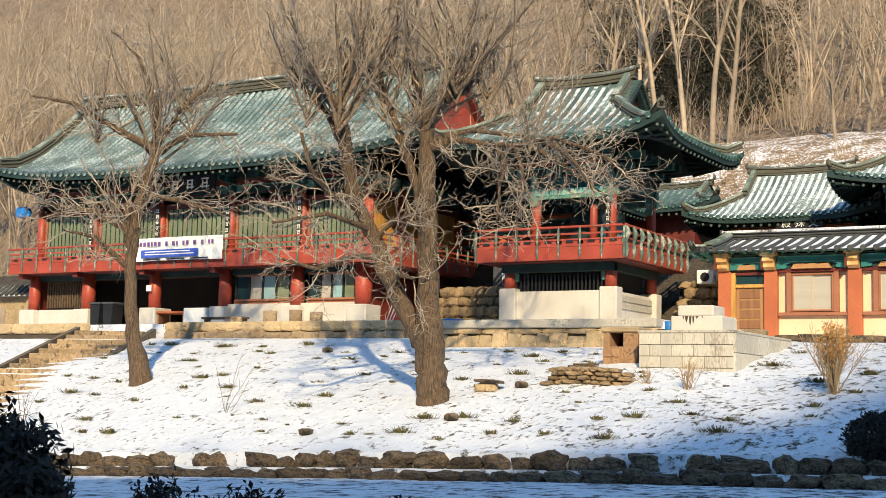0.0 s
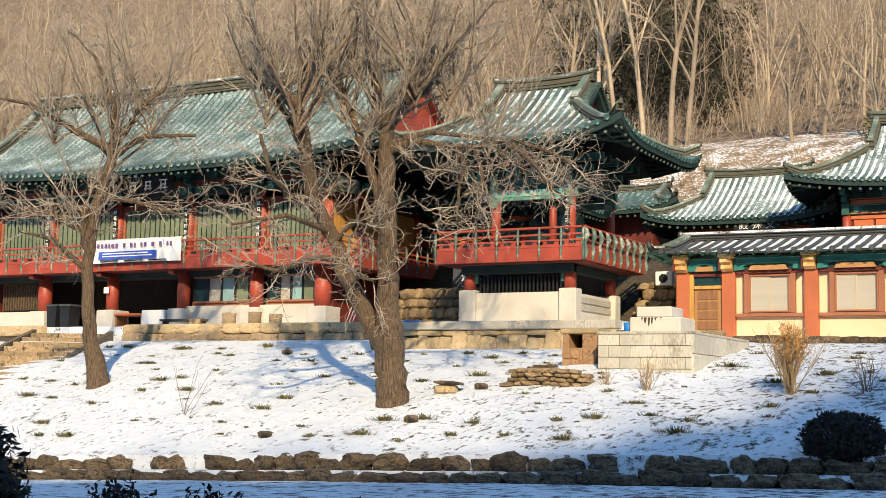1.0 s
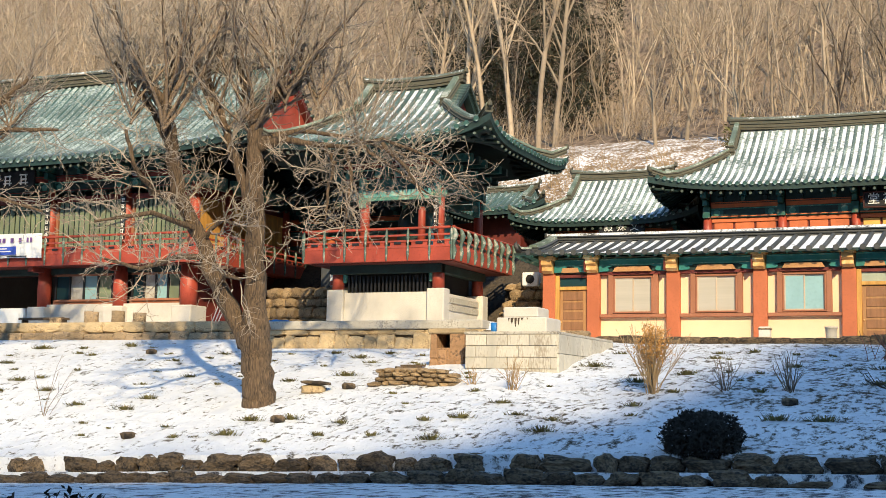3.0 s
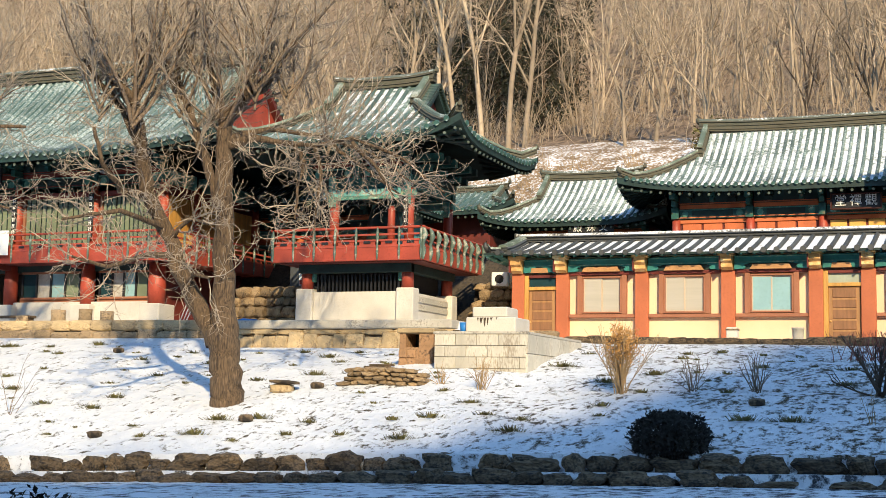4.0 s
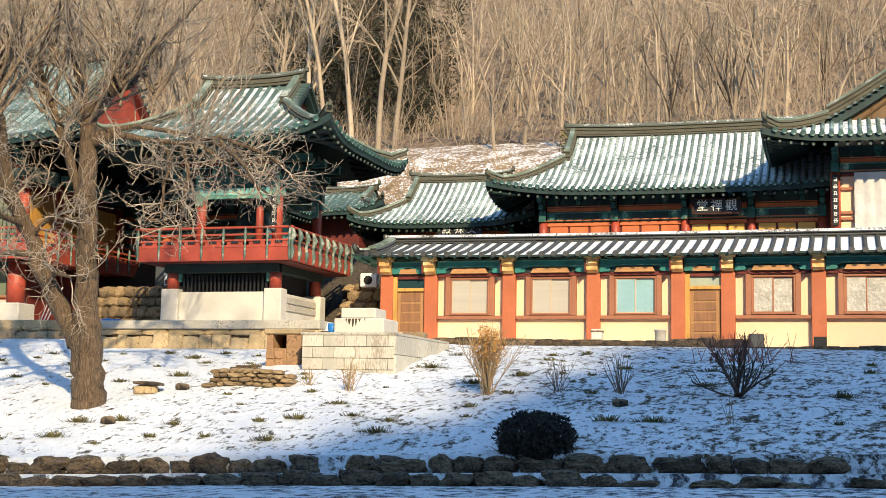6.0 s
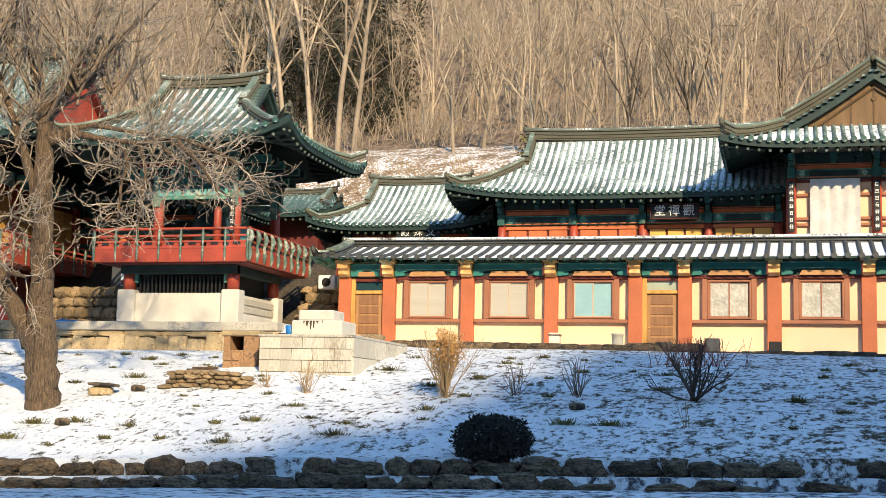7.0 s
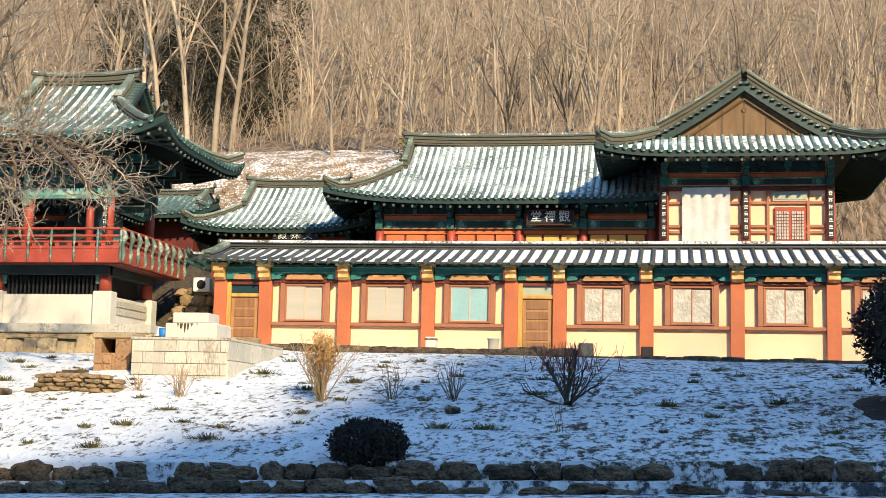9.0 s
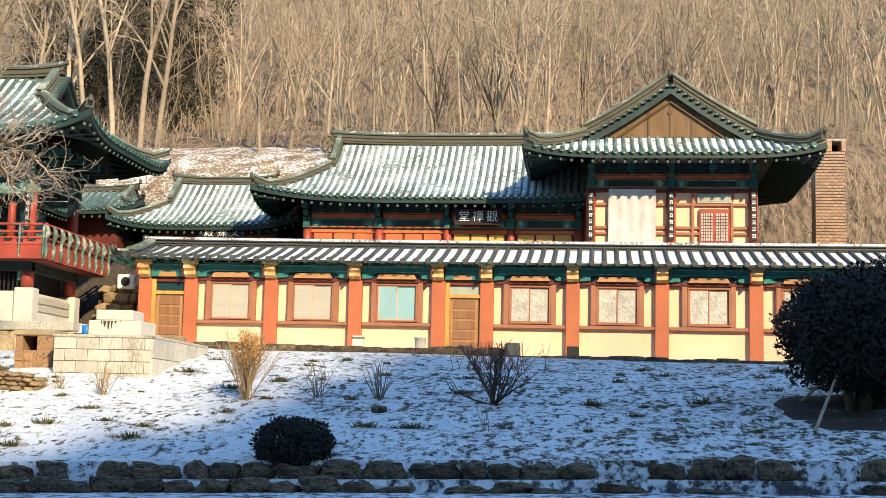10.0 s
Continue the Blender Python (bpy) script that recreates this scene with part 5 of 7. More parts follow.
def blockwork(t, x0, x1, y, z0, z1, bw, bh, material, flip=False):
    """Courses of blocks on a face; along x at that y, or along y at that x where flip is set."""
    rows = max(1, round((z1 - z0) / bh))
    hh = (z1 - z0) / rows
    for r in range(rows):
        a = x0 - (bw / 2 if r % 2 else 0)
        while a < x1:
            p, q = max(a, x0), min(a + bw, x1)
            if q - p > 0.05:
                if flip:
                    box("block", y, y + 0.06, p + 0.006, q - 0.006, z0 + r * hh + 0.006, z0 + (r + 1) * hh - 0.006, material, t, bevel=0.008)
                else:
                    box("block", p + 0.006, q - 0.006, y - 0.06, y, z0 + r * hh + 0.006, z0 + (r + 1) * hh - 0.006, material, t, bevel=0.008)
            a += bw


def yard_things():
    c = thing("water_tank", (-12.1, 34, 2.4), "pale concrete block water tank set into the bank", "tank")
    box("core", -13.35, -10.9, 32.1, 36.8, 1.9, 3.38, concrete, c, bevel=0)
    blockwork(c, -13.37, -10.88, 32.1, 1.9, 3.36, 0.58, 0.3, block_mat)
    blockwork(c, 32.05, 36.8, -10.9, 1.9, 3.36, 0.9, 0.5, block_mat, True)
    box("lid_slab", -13.4, -10.85, 32.02, 36.8, 3.36, 3.43, concrete, c)
    b = thing("stone_box", (-12.4, 33.6, 3.43), "white granite basin block on the tank", "stone block")
    box("lower_block", -13.05, -11.65, 33.4, 34.6, 3.43, 3.88, pale_stone, b, bevel=0.03)
    box("upper_block", -12.9, -11.92, 33.5, 34.4, 3.88, 4.16, pale_stone, b, bevel=0.03)
    for xa, w, z in ((-12.72, 0.05, 3.76), (-12.65, 0.09, 3.7), (-12.54, 0.07, 3.62), (-12.45, 0.06, 3.66), (-12.37, 0.1, 3.78), (-12.2, 0.05, 3.8)):
        verts = [(xa, 33.396, 3.87), (xa + w, 33.396, 3.87), (xa + w * 0.7, 33.396, z + 0.06), (xa + w * 0.45, 33.396, z), (xa + w * 0.1, 33.396, z + 0.08)]
        mesh_part("stain", verts + [(x, 33.41, zz) for x, y, zz in verts], [(4, 3, 2, 1, 0)] + [(i, (i + 1) % 5, 5 + (i + 1) % 5, 5 + i) for i in range(5)], joint_shade_stain, b)
    u = thing("blue_bucket", (-13.15, 33.7, 3.43), "blue plastic bucket beside the basin", "bucket")
    lathe("bucket_body", -13.15, 33.6, [(3.43, 0.11), (3.75, 0.14)], blue_plastic, u)
    o = thing("outdoor_oven", (-14.2, 33, 2.5), "small brick outdoor fire oven with a dark mouth", "oven")
    for x0, x1, z0, z1 in ((-14.7, -14.52, 2.2, 3.5), (-14.14, -13.72, 2.2, 3.5), (-14.52, -14.14, 2.2, 3.05)):
        box("side", x0, x1, 32.8, 33.7, z0, z1, oven_brick, o, bevel=0.02)
    box("back", -14.52, -14.14, 33.5, 33.7, 3.05, 3.45, interior, o)
    box("cap", -14.76, -13.68, 32.75, 33.75, 3.42, 3.56, wall_stone, o, bevel=0.03)
    rng = random.Random(8)
    for k in range(10):
        x = -14.7 + (k % 4) * 0.25
        z = 2.3 + (k // 4) * 0.24
        if z + 0.2 < 3.02 or x < -14.6 or x > -14.1:
            box("brick", x, x + 0.22, 32.77, 32.8, z, z + 0.2, oven_brick, o, bevel=0.01)
    q = thing("stone_planter", (-7.13, 39.7, 3.5), "small square stone planter at the foot of the wall", "planter")
    box("planter_body", -7.29, -6.97, 39.6, 39.9, 3.4, 3.97, pale_stone, q, bevel=0.02)
    for zz in (3.62, 3.88):
        box("planter_band", -7.31, -6.95, 39.58, 39.92, zz, zz + 0.05, tan_stone, q, bevel=0.01)
    q = thing("clay_pot", (-5.25, 39.7, 3.5), "grey-brown clay pot at the foot of the wall", "pot")
    lathe("pot_body", -5.25, 39.7, [(3.36, 0.13), (3.7, 0.16), (3.9, 0.17), (3.91, 0.185), (3.96, 0.185), (3.96, 0.14), (3.8, 0.12)], concrete, q)
    k = thing("board_pile", (-15, 32.9, 2.6), "grey planks lying in the snow", "planks")
    for i in range(3):
        box("plank", -15.6 + 0.1 * i, -14.8 + 0.05 * i, 32.2 + 0.12 * i, 32.32 + 0.12 * i, gz(-15, 32.3) + 0.05 * i, gz(-15, 32.3) + 0.05 + 0.05 * i, bark, k)
    s = thing("slab_stack", (-14, 30.4, 2.0), "stack of flat brown field slabs in the snow", "stone stack")
    shapes = [stone_mesh(60 + q, 1, 1, 1, rubble_mat, 0.22, 2, 0.85) for q in range(6)]
    for lay in range(4):
        x = -15.2 + rng.uniform(0, 0.15) + 0.08 * lay
        while x < -12.95 - 0.06 * lay:
            w = rng.uniform(0.14, 0.36)
            m = Matrix.LocRotScale((x + w / 2, 30.35 + rng.uniform(-0.07, 0.07), gz(x + w / 2, 30.35) - 0.06 + 0.105 * lay), Euler((rng.uniform(-0.06, 0.06), rng.uniform(-0.08, 0.08), rng.uniform(-0.3, 0.3))), (w * 1.02, 0.5, 0.125))
            under(new("slab", shapes[rng.randrange(6)]), s, m)
            x += w
    n = thing("capped_stone", (-16.4, 29.6, 1.9), "small stone block with a dark slab on top", "stone")
    under(new("block", stone_mesh(71, 0.62, 0.4, 0.26, wall_stone, 0.06)), n, pose(-16.42, 29.6, gz(-16.4, 29.6) - 0.05, 0, 0, 5))
    under(new("slab", stone_mesh(72, 0.8, 0.5, 0.1, rock, 0.12)), n, pose(-16.35, 29.6, gz(-16.4, 29.6) + 0.19, 0, 3, 5))
    for k, (x, y) in enumerate(((-15.6, 29.9), (-15.9, 27.0), (-24.5, 34.0), (-13.6, 30.9), (-4.6, 28.4), (-19.3, 26.0))):
        ob = new("field_stone", stone_mesh(80 + k, 0.34, 0.28, 0.18, rock, 0.2))
        ob.location = (x, y, gz(x, y) - 0.03)
        tagged(ob, "dark field stone half sunk in snow", "stone", "field stones")
    # things in front of the great hall
    for k, (x, w, h) in enumerate(((-30.35, 0.55, 0.5), (-29.2, 0.5, 0.52), (-28.3, 0.5, 0.44), (-31.9, 0.5, 0.3))):
        st = thing("stone_stump", (x, 38.6, 4.06), "upright cut stump of brown wood on the terrace edge", "stump", "stumps")
        lathe("stump_body", x, 38.5, [(4.05, w * 0.5), (4.06 + h * 0.5, w * 0.46), (4.06 + h, w * 0.48)], tan_stone, st, sides=9)
    bn = thing("low_bench", (-32.6, 38.7, 4.06), "low dark wooden bench on the terrace", "bench")
    box("seat", -33.6, -31.6, 38.5, 38.9, 4.3, 4.38, bark, bn)
    for x in (-33.5, -31.75):
        box("leg", x, x + 0.08, 38.55, 38.85, 4.05, 4.3, bark, bn)
    for k, x in enumerate((-39.6, -38.9)):
        tb = thing("refuse_bin", (x, 39.2, 4.1), "dark grey plastic bin with lid", "bin", "bins")
        bm = bmesh.new()
        v = add_box(bm, x - 0.26, x + 0.26, 39.0, 39.6, 4.08, 4.98)
        for q in v[:4]:
            q.co.x = x + (q.co.x - x) * 0.8
        part("bin_body", bm, black_paint, tb)
        box("bin_lid", x - 0.29, x + 0.29, 38.96, 39.64, 4.98, 5.06, dark_grey, tb)
    tb = thing("low_table", (-36.2, 39.9, 4.1), "low orange wooden table in the open ground floor", "table")
    box("tabletop", -37.0, -35.4, 39.6, 40.4, 4.62, 4.7, orange_paint, tb)
    for x in (-36.9, -35.6):
        box("leg", x, x + 0.08, 39.7, 40.3, 4.05, 4.62, door_wood, tb)
    fz = thing("white_cabinet", (-34.9, 39.7, 4.1), "white chest cabinet beside the column", "cabinet")
    box("cabinet_body", -35.3, -34.2, 39.4, 39.9, 4.06, 4.8, white_paint, fz, bevel=0.03)
    nt = box("paper_notice", -37.42, -37.16, 39.56, 39.575, 5.5, 5.74, white_paint)
    tagged(nt, "white paper notice stuck on a red column", "notice")
    # rubble between the halls and beside the pavilion
    for nm, x0, x1, y, zt, seed in (("rubble_wall", -25.4, -21.5, 41.2, 5.4, 5), ("rubble_wall", -17.0, -14.6, 43.6, 5.6, 9)):
        rw = thing(nm, ((x0 + x1) / 2, y, 4), "rough ochre rubble retaining wall", "stone wall", "rubble walls")
        shapes = [stone_mesh(seed * 9 + q, 1, 1, 1, rubble_mat, 0.16, 2, 0.85) for q in range(6)]
        rr = random.Random(seed)
        z = 3.7
        while z < zt:
            h = rr.uniform(0.25, 0.42)
            x = x0 + rr.uniform(-0.2, 0.1)
            lim = x1 if seed == 5 else x1
            while x < lim:
                w = rr.uniform(0.25, 0.55)
                cut = (z - 3.7) * 0.3 if seed == 5 else 0
                if x > x0 + cut:
                    m = Matrix.LocRotScale((x + w / 2, y + (z - 3.7) * 0.25 + rr.uniform(-0.06, 0.06), z), Euler((rr.uniform(-0.1, 0.1), rr.uniform(-0.12, 0.12), rr.choice((0, math.pi)) + rr.uniform(-0.25, 0.25))), (w * 1.08, w * 1.1, h * 1.08))
                    under(new("stone", shapes[rr.randrange(6)]), rw, m)
                x += w
            z += h
        if seed == 5:
            mesh_part("joint_fill", [(x0 + 0.2, y + 0.25, 3.6), (x1, y + 0.25, 3.6), (x1, y + 0.8, zt), (x0 + 0.8, y + 0.8, zt), (x0 + 0.2, y + 2, 3.6), (x1, y + 2, 3.6), (x1, y + 2, zt), (x0 + 0.8, y + 2, zt)], BOX, joint_shade_stain, rw)
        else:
            mesh_part("joint_fill", [(x0, y + 0.25, 3.6), (x1, y + 0.25, 3.6), (x1, y + 0.8, zt), (x0, y + 0.8, zt), (x0, y + 2, 3.6), (x1, y + 2, 3.6), (x1, y + 2, zt), (x0, y + 2, zt)], BOX, joint_shade_stain, rw)
    ac = thing("outdoor_unit", (-15.8, 44.4, 5.9), "white outdoor air conditioning unit with a dark fan grille", "machine")
    box("case", -16.15, -15.55, 43.7, 44.0, 5.66, 6.14, white_paint, ac, bevel=0.03)
    verts, faces = disc_shape(0.2)
    mesh_part("fan_grille", [(-15.85 + v[0] * 0.8, 43.69 + v[1] * 0.5, 5.9 + v[2] * 0.8) for v in verts], faces, black_paint, ac)
    # brick chimney behind the wing
    ch = thing("brick_chimney", (8.4, 50.5, 7.3), "tall square chimney of tan brick with a smoke hole", "chimney")
    X0, X1, Yc = 7.85, 8.95, 50.0
    box("core", X0 + 0.03, X1 - 0.03, Yc + 0.03, Yc + 1.07, 6.5, 11.66, mortar_light, ch, bevel=0)
    box("cap", X0 - 0.02, X0 + 0.62, Yc, Yc + 1.1, 11.66, 12.05, brick_mat, ch)
    box("cap", X1 - 0.14, X1 + 0.02, Yc, Yc + 1.1, 11.66, 12.05, brick_mat, ch)
    box("cap_top", X0 - 0.04, X1 + 0.04, Yc - 0.02, Yc + 1.12, 12.05, 12.13, concrete, ch)
    box("hole_back", X0 + 0.62, X1 - 0.14, Yc + 0.9, Yc + 1.1, 11.66, 12.05, interior, ch)
    shape = None
    z = 8.0
    r = 0
    while z < 11.62:
        a = X0 - (0.105 if r % 2 else 0)
        while a < X1 - 0.02:
            p, q = max(a, X0), min(a + 0.2, X1)
            if q - p > 0.15 and shape is None:
                shape = box("brick", -0.095, 0.095, -0.025, 0.025, 0, 0.06, brick_mat, ch, bevel=0.004)
                under(shape, ch, pose((p + q) / 2, Yc + 0.02, z))
            elif q - p > 0.04:
                under(new("brick", shape.data), ch, Matrix.LocRotScale(((p + q) / 2, Yc + 0.02, z), None, ((q - p - 0.01) / 0.19, 1, 1)))
            a += 0.21
        z += 0.115
        r += 1
    # small things at the foot of the residence
    for k, (x, w, h, m) in enumerate(((-2.55, 0.42, 0.5, dark_grey), (-0.75, 0.36, 0.42, black_paint))):
        cb = thing("crate", (x, 40.3, 3.5), "small box standing against the residence wall", "box", "boxes")
        box("crate_body", x - w / 2, x + w / 2, 40.3, 40.6, 3.2, 3.38 + h, m, cb, bevel=0.02)
        box("crate_face", x - w / 2 + 0.04, x + w / 2 - 0.04, 40.29, 40.3, 3.45, 3.33 + h, m, cb, bevel=0)


def yard_wall():
    t = thing("yard_wall", (-49, 40.6, 4.05), "tan plastered yard wall capped with snowy grey tiles", "wall", kind="structure")
    box("wall_body", -54, -44.9, 40.4, 40.9, 3.9, 5.5, wall_stone, t, bevel=0.03)
    verts = [(x, y, z) for x in (-54, -44.9) for y, z in ((40.0, 5.5), (40.65, 6.0), (41.3, 5.5))]
    mesh_part("wall_cap", verts, [(0, 1, 4, 3), (1, 2, 5, 4), (2, 0, 3, 5), (0, 2, 1), (3, 4, 5)], channel_snow, t)
    for k in range(29):
        x = -53.9 + k * 0.32
        mesh_part("roll_tile", *tubes([[(x, 39.95, 5.52, 0.07), (x, 40.62, 6.02, 0.07)]], 7), tile_gray, t, smooth=True)
    w = thing("wooden_hoarding", (-46, 39.4, 4.05), "plain wooden board screen beside the hall", "screen")
    for k in range(7):
        box("board", -47.0 + 0.25 * k, -46.77 + 0.25 * k, 39.4, 39.44, 4.05, 4.95, pale_wood, w)
    u = thing("blue_tarp", (-44.7, 39.6, 8.8), "bunched blue tarpaulin tied under the eave", "tarp")
    under(new("cloth", stone_mesh(95, 0.6, 0.4, 0.45, blue_plastic, 0.4, 3)), u, pose(-44.8, 39.7, 8.8))


def terrace_clutter():
    t = thing("blue_tarp", (-22.9, 38.6, 4.06), "crumpled blue tarpaulin on the terrace", "tarp")
    bm = bmesh.new()
    bmesh.ops.create_grid(bm, x_segments=14, y_segments=8, size=0.5)
    for v in bm.verts:
        x, y = v.co.x * 1.5, v.co.y * 0.7
        h = 0.16 * max(0, 1 - (v.co.x ** 2 + v.co.y ** 2) * 3.2) + 0.05 * noise.noise((x * 5, y * 5, 2))
        v.co = Vector((-22.9 + x, 38.7 + y, 4.07 + max(0.0, h)))
    part("cloth", bm, blue_plastic, t, smooth=True)
    s = thing("notice_board", (-22.5, 41, 4.1), "dark cabinet with a red and white notice", "notice")
    box("cabinet_body", -23.0, -22.0, 41.75, 42.15, 5.36, 6.3, dark_grey, s, bevel=0.02)
    box("notice_sheet", -22.62, -22.3, 41.735, 41.75, 5.6, 6.1, white_paint, s, bevel=0)
    box("notice_band", -22.6, -22.32, 41.725, 41.735, 5.63, 5.8, red_paint, s, bevel=0)
    g = thing("tool_bundle", (-25.0, 38.6, 4.1), "long tools leaning beside the hall", "tools")
    for k in range(3):
        mesh_part("handle", *tubes([[(-25.3 + 0.12 * k, 38.4, 4.06, 0.02), (-25.2 + 0.16 * k, 39.0, 5.3, 0.02)]], 6), pale_stone, g)


oven_brick = mat("sooty_oven_brick", (0.36, 0.215, 0.115), 0.9, 0.25, 2.5, 16, 0.5, (0.14, 0.09, 0.055), 0.32, piece=0.2)
rubble_mat = mat("rubble_stone", (0.33, 0.235, 0.13), 0.9, 0.3, 2.0, 12, 0.8, (0.12, 0.085, 0.05), 0.38, piece=0.3)
mossy_stone = mat("dark_edge_stone", (0.17, 0.135, 0.09), 0.9, 0.3, 2, 14, 0.6, (0.07, 0.06, 0.045), 0.4)
pale_wood = mat("pale_stake_wood", (0.32, 0.25, 0.18), 0.85, 0.2, 2, 20, 0.2)
dark_grey = mat("dark_grey_plastic", (0.06, 0.065, 0.07), 0.55, 0.25, 3, 20, 0.1)
block_mat = mat("concrete_block", (0.52, 0.49, 0.42), 0.9, 0.16, 1.5, 20, 0.35, (0.34, 0.3, 0.24), 0.3, stretch=(1.5, 1.5, 0.4), piece=0.12)
terrace_walls()
stairs()
yard_things()
yard_wall()
terrace_clutter()
rock_edging()


# ---- trees and shrubs ----
def bend_path(rng, p, d, length, r0, r1, n, wander, lift):
    p, d = np.array(p, float), np.array(d, float)
    d /= np.linalg.norm(d)
    out = [(*p, r0)]
    for i in range(n):
        d = d + np.array([rng.gauss(0, wander), rng.gauss(0, wander), rng.gauss(0, wander) + lift])
        d /= np.linalg.norm(d)
        p = p + d * length / n
        out.append((*p, r0 + (r1 - r0) * (i + 1) / n))
    return np.array(out)


def side_way(rng, d, spread):
    d = d / (np.linalg.norm(d) + 1e-9)
    q = np.array([rng.gauss(0, 1), rng.gauss(0, 1), rng.gauss(0, 1)])
    q -= d * q.dot(d)
    q /= np.linalg.norm(q) + 1e-9
    return d * math.cos(spread) + q * math.sin(spread)


def ramify(rng, path, levels, out, lift=0.05):
    """Side shoots on a limb. levels: (count per metre, length, spread, wander, end radius) from thick to thin."""
    if not levels:
        return
    (per, length, spread, wander, r_end), rest = levels[0], levels[1:]
    seg = np.linalg.norm(np.diff(path[:, :3], axis=0), axis=1)
    total = seg.sum()
    n = max(1, int(per * total + rng.random()))
    for k in range(n):
        f = 0.18 + 0.82 * (k + rng.random()) / n
        i = min(int(f * len(seg)), len(seg) - 1)
        g = f * len(seg) - i
        p = path[i] * (1 - g) + path[i + 1] * g
        d = side_way(rng, path[i + 1, :3] - path[i, :3], spread * rng.uniform(0.6, 1.3))
        L = length * rng.uniform(0.55, 1.25) * (1.15 - 0.5 * f)
        b = bend_path(rng, p[:3], d + np.array([0, 0, lift]), L, min(p[3] * 0.7, r_end * 1.9), r_end * 0.8, 6 if L > 1.4 and wander > 0.3 else 4 if L > 0.6 else 3, wander, lift)
        out.append(b)
        ramify(rng, b, rest, out, lift)


def front_tree(name, label, base, limb_lines, levels, seed, right, lift, fans):
    """A yard tree. limb_lines: rows of (offset to the right, offset away, height, radius) from the base; fans: (same place, count, length, radius) of upright shoots."""
    rng = random.Random(seed)
    t = thing(name, base, label, "tree")
    rv, fv = Vector(right), Vector((-right[1], right[0], 0))
    limbs, twigs = [], []
    for line in limb_lines:
        pts = [Vector(base) + rv * a + fv * b + Vector((0, 0, h)) for a, b, h, r in line]
        dense = []
        for i in range(len(pts) - 1):
            for k in range(4):
                f = k / 4
                q = pts[i].lerp(pts[i + 1], f) + Vector((rng.gauss(0, 0.03), rng.gauss(0, 0.03), 0)) * (k > 0)
                r = line[i][3] * (1 - f) + line[i + 1][3] * f
                dense.append((*q, r * (rng.uniform(0.95, 1.06) if r < 0.3 else rng.uniform(0.985, 1.015))))
        dense.append((*pts[-1], line[-1][3]))
        path = np.array(dense)
        limbs.append(path)
        if line[0][3] < 0.3:
            ramify(rng, path, levels, twigs, lift)
    for a, b, h, n, length, r in fans:
        foot = Vector(base) + rv * a + fv * b + Vector((0, 0, h))
        for k in range(n):
            turn, out = 6.283 * (k + rng.random()) / n, rng.uniform(0.35, 0.95)
            way = rv * (math.cos(turn) * out) + fv * (math.sin(turn) * out) + Vector((0, 0, 1))
            path = bend_path(rng, foot - Vector((0, 0, rng.uniform(0, 0.8))), way, length * rng.uniform(0.7, 1.2), r * rng.uniform(0.7, 1.1), 0.014, 7, 0.13, 0.04)
            twigs.append(path)
            ramify(rng, path, [(3.2, 1.2, 0.5, 0.2, 0.009), (3.0, 0.55, 0.6, 0.3, 0.007)], twigs, 0.1)
    big = [p for p in twigs if p[0, 3] > 0.03]
    rest = [p for p in twigs if p[0, 3] <= 0.03]
    under(new("trunk", data_of("trunk", *tubes(limbs, 14), bark, True)), t)
    under(new("branchwork", data_of("branchwork", *tubes(big, 5), twig_wood, True)), t)
    tagged(under(new("crown", data_of("crown", *tubes(rest, 3), twig_mat)), t), kind="stuff")
    return t


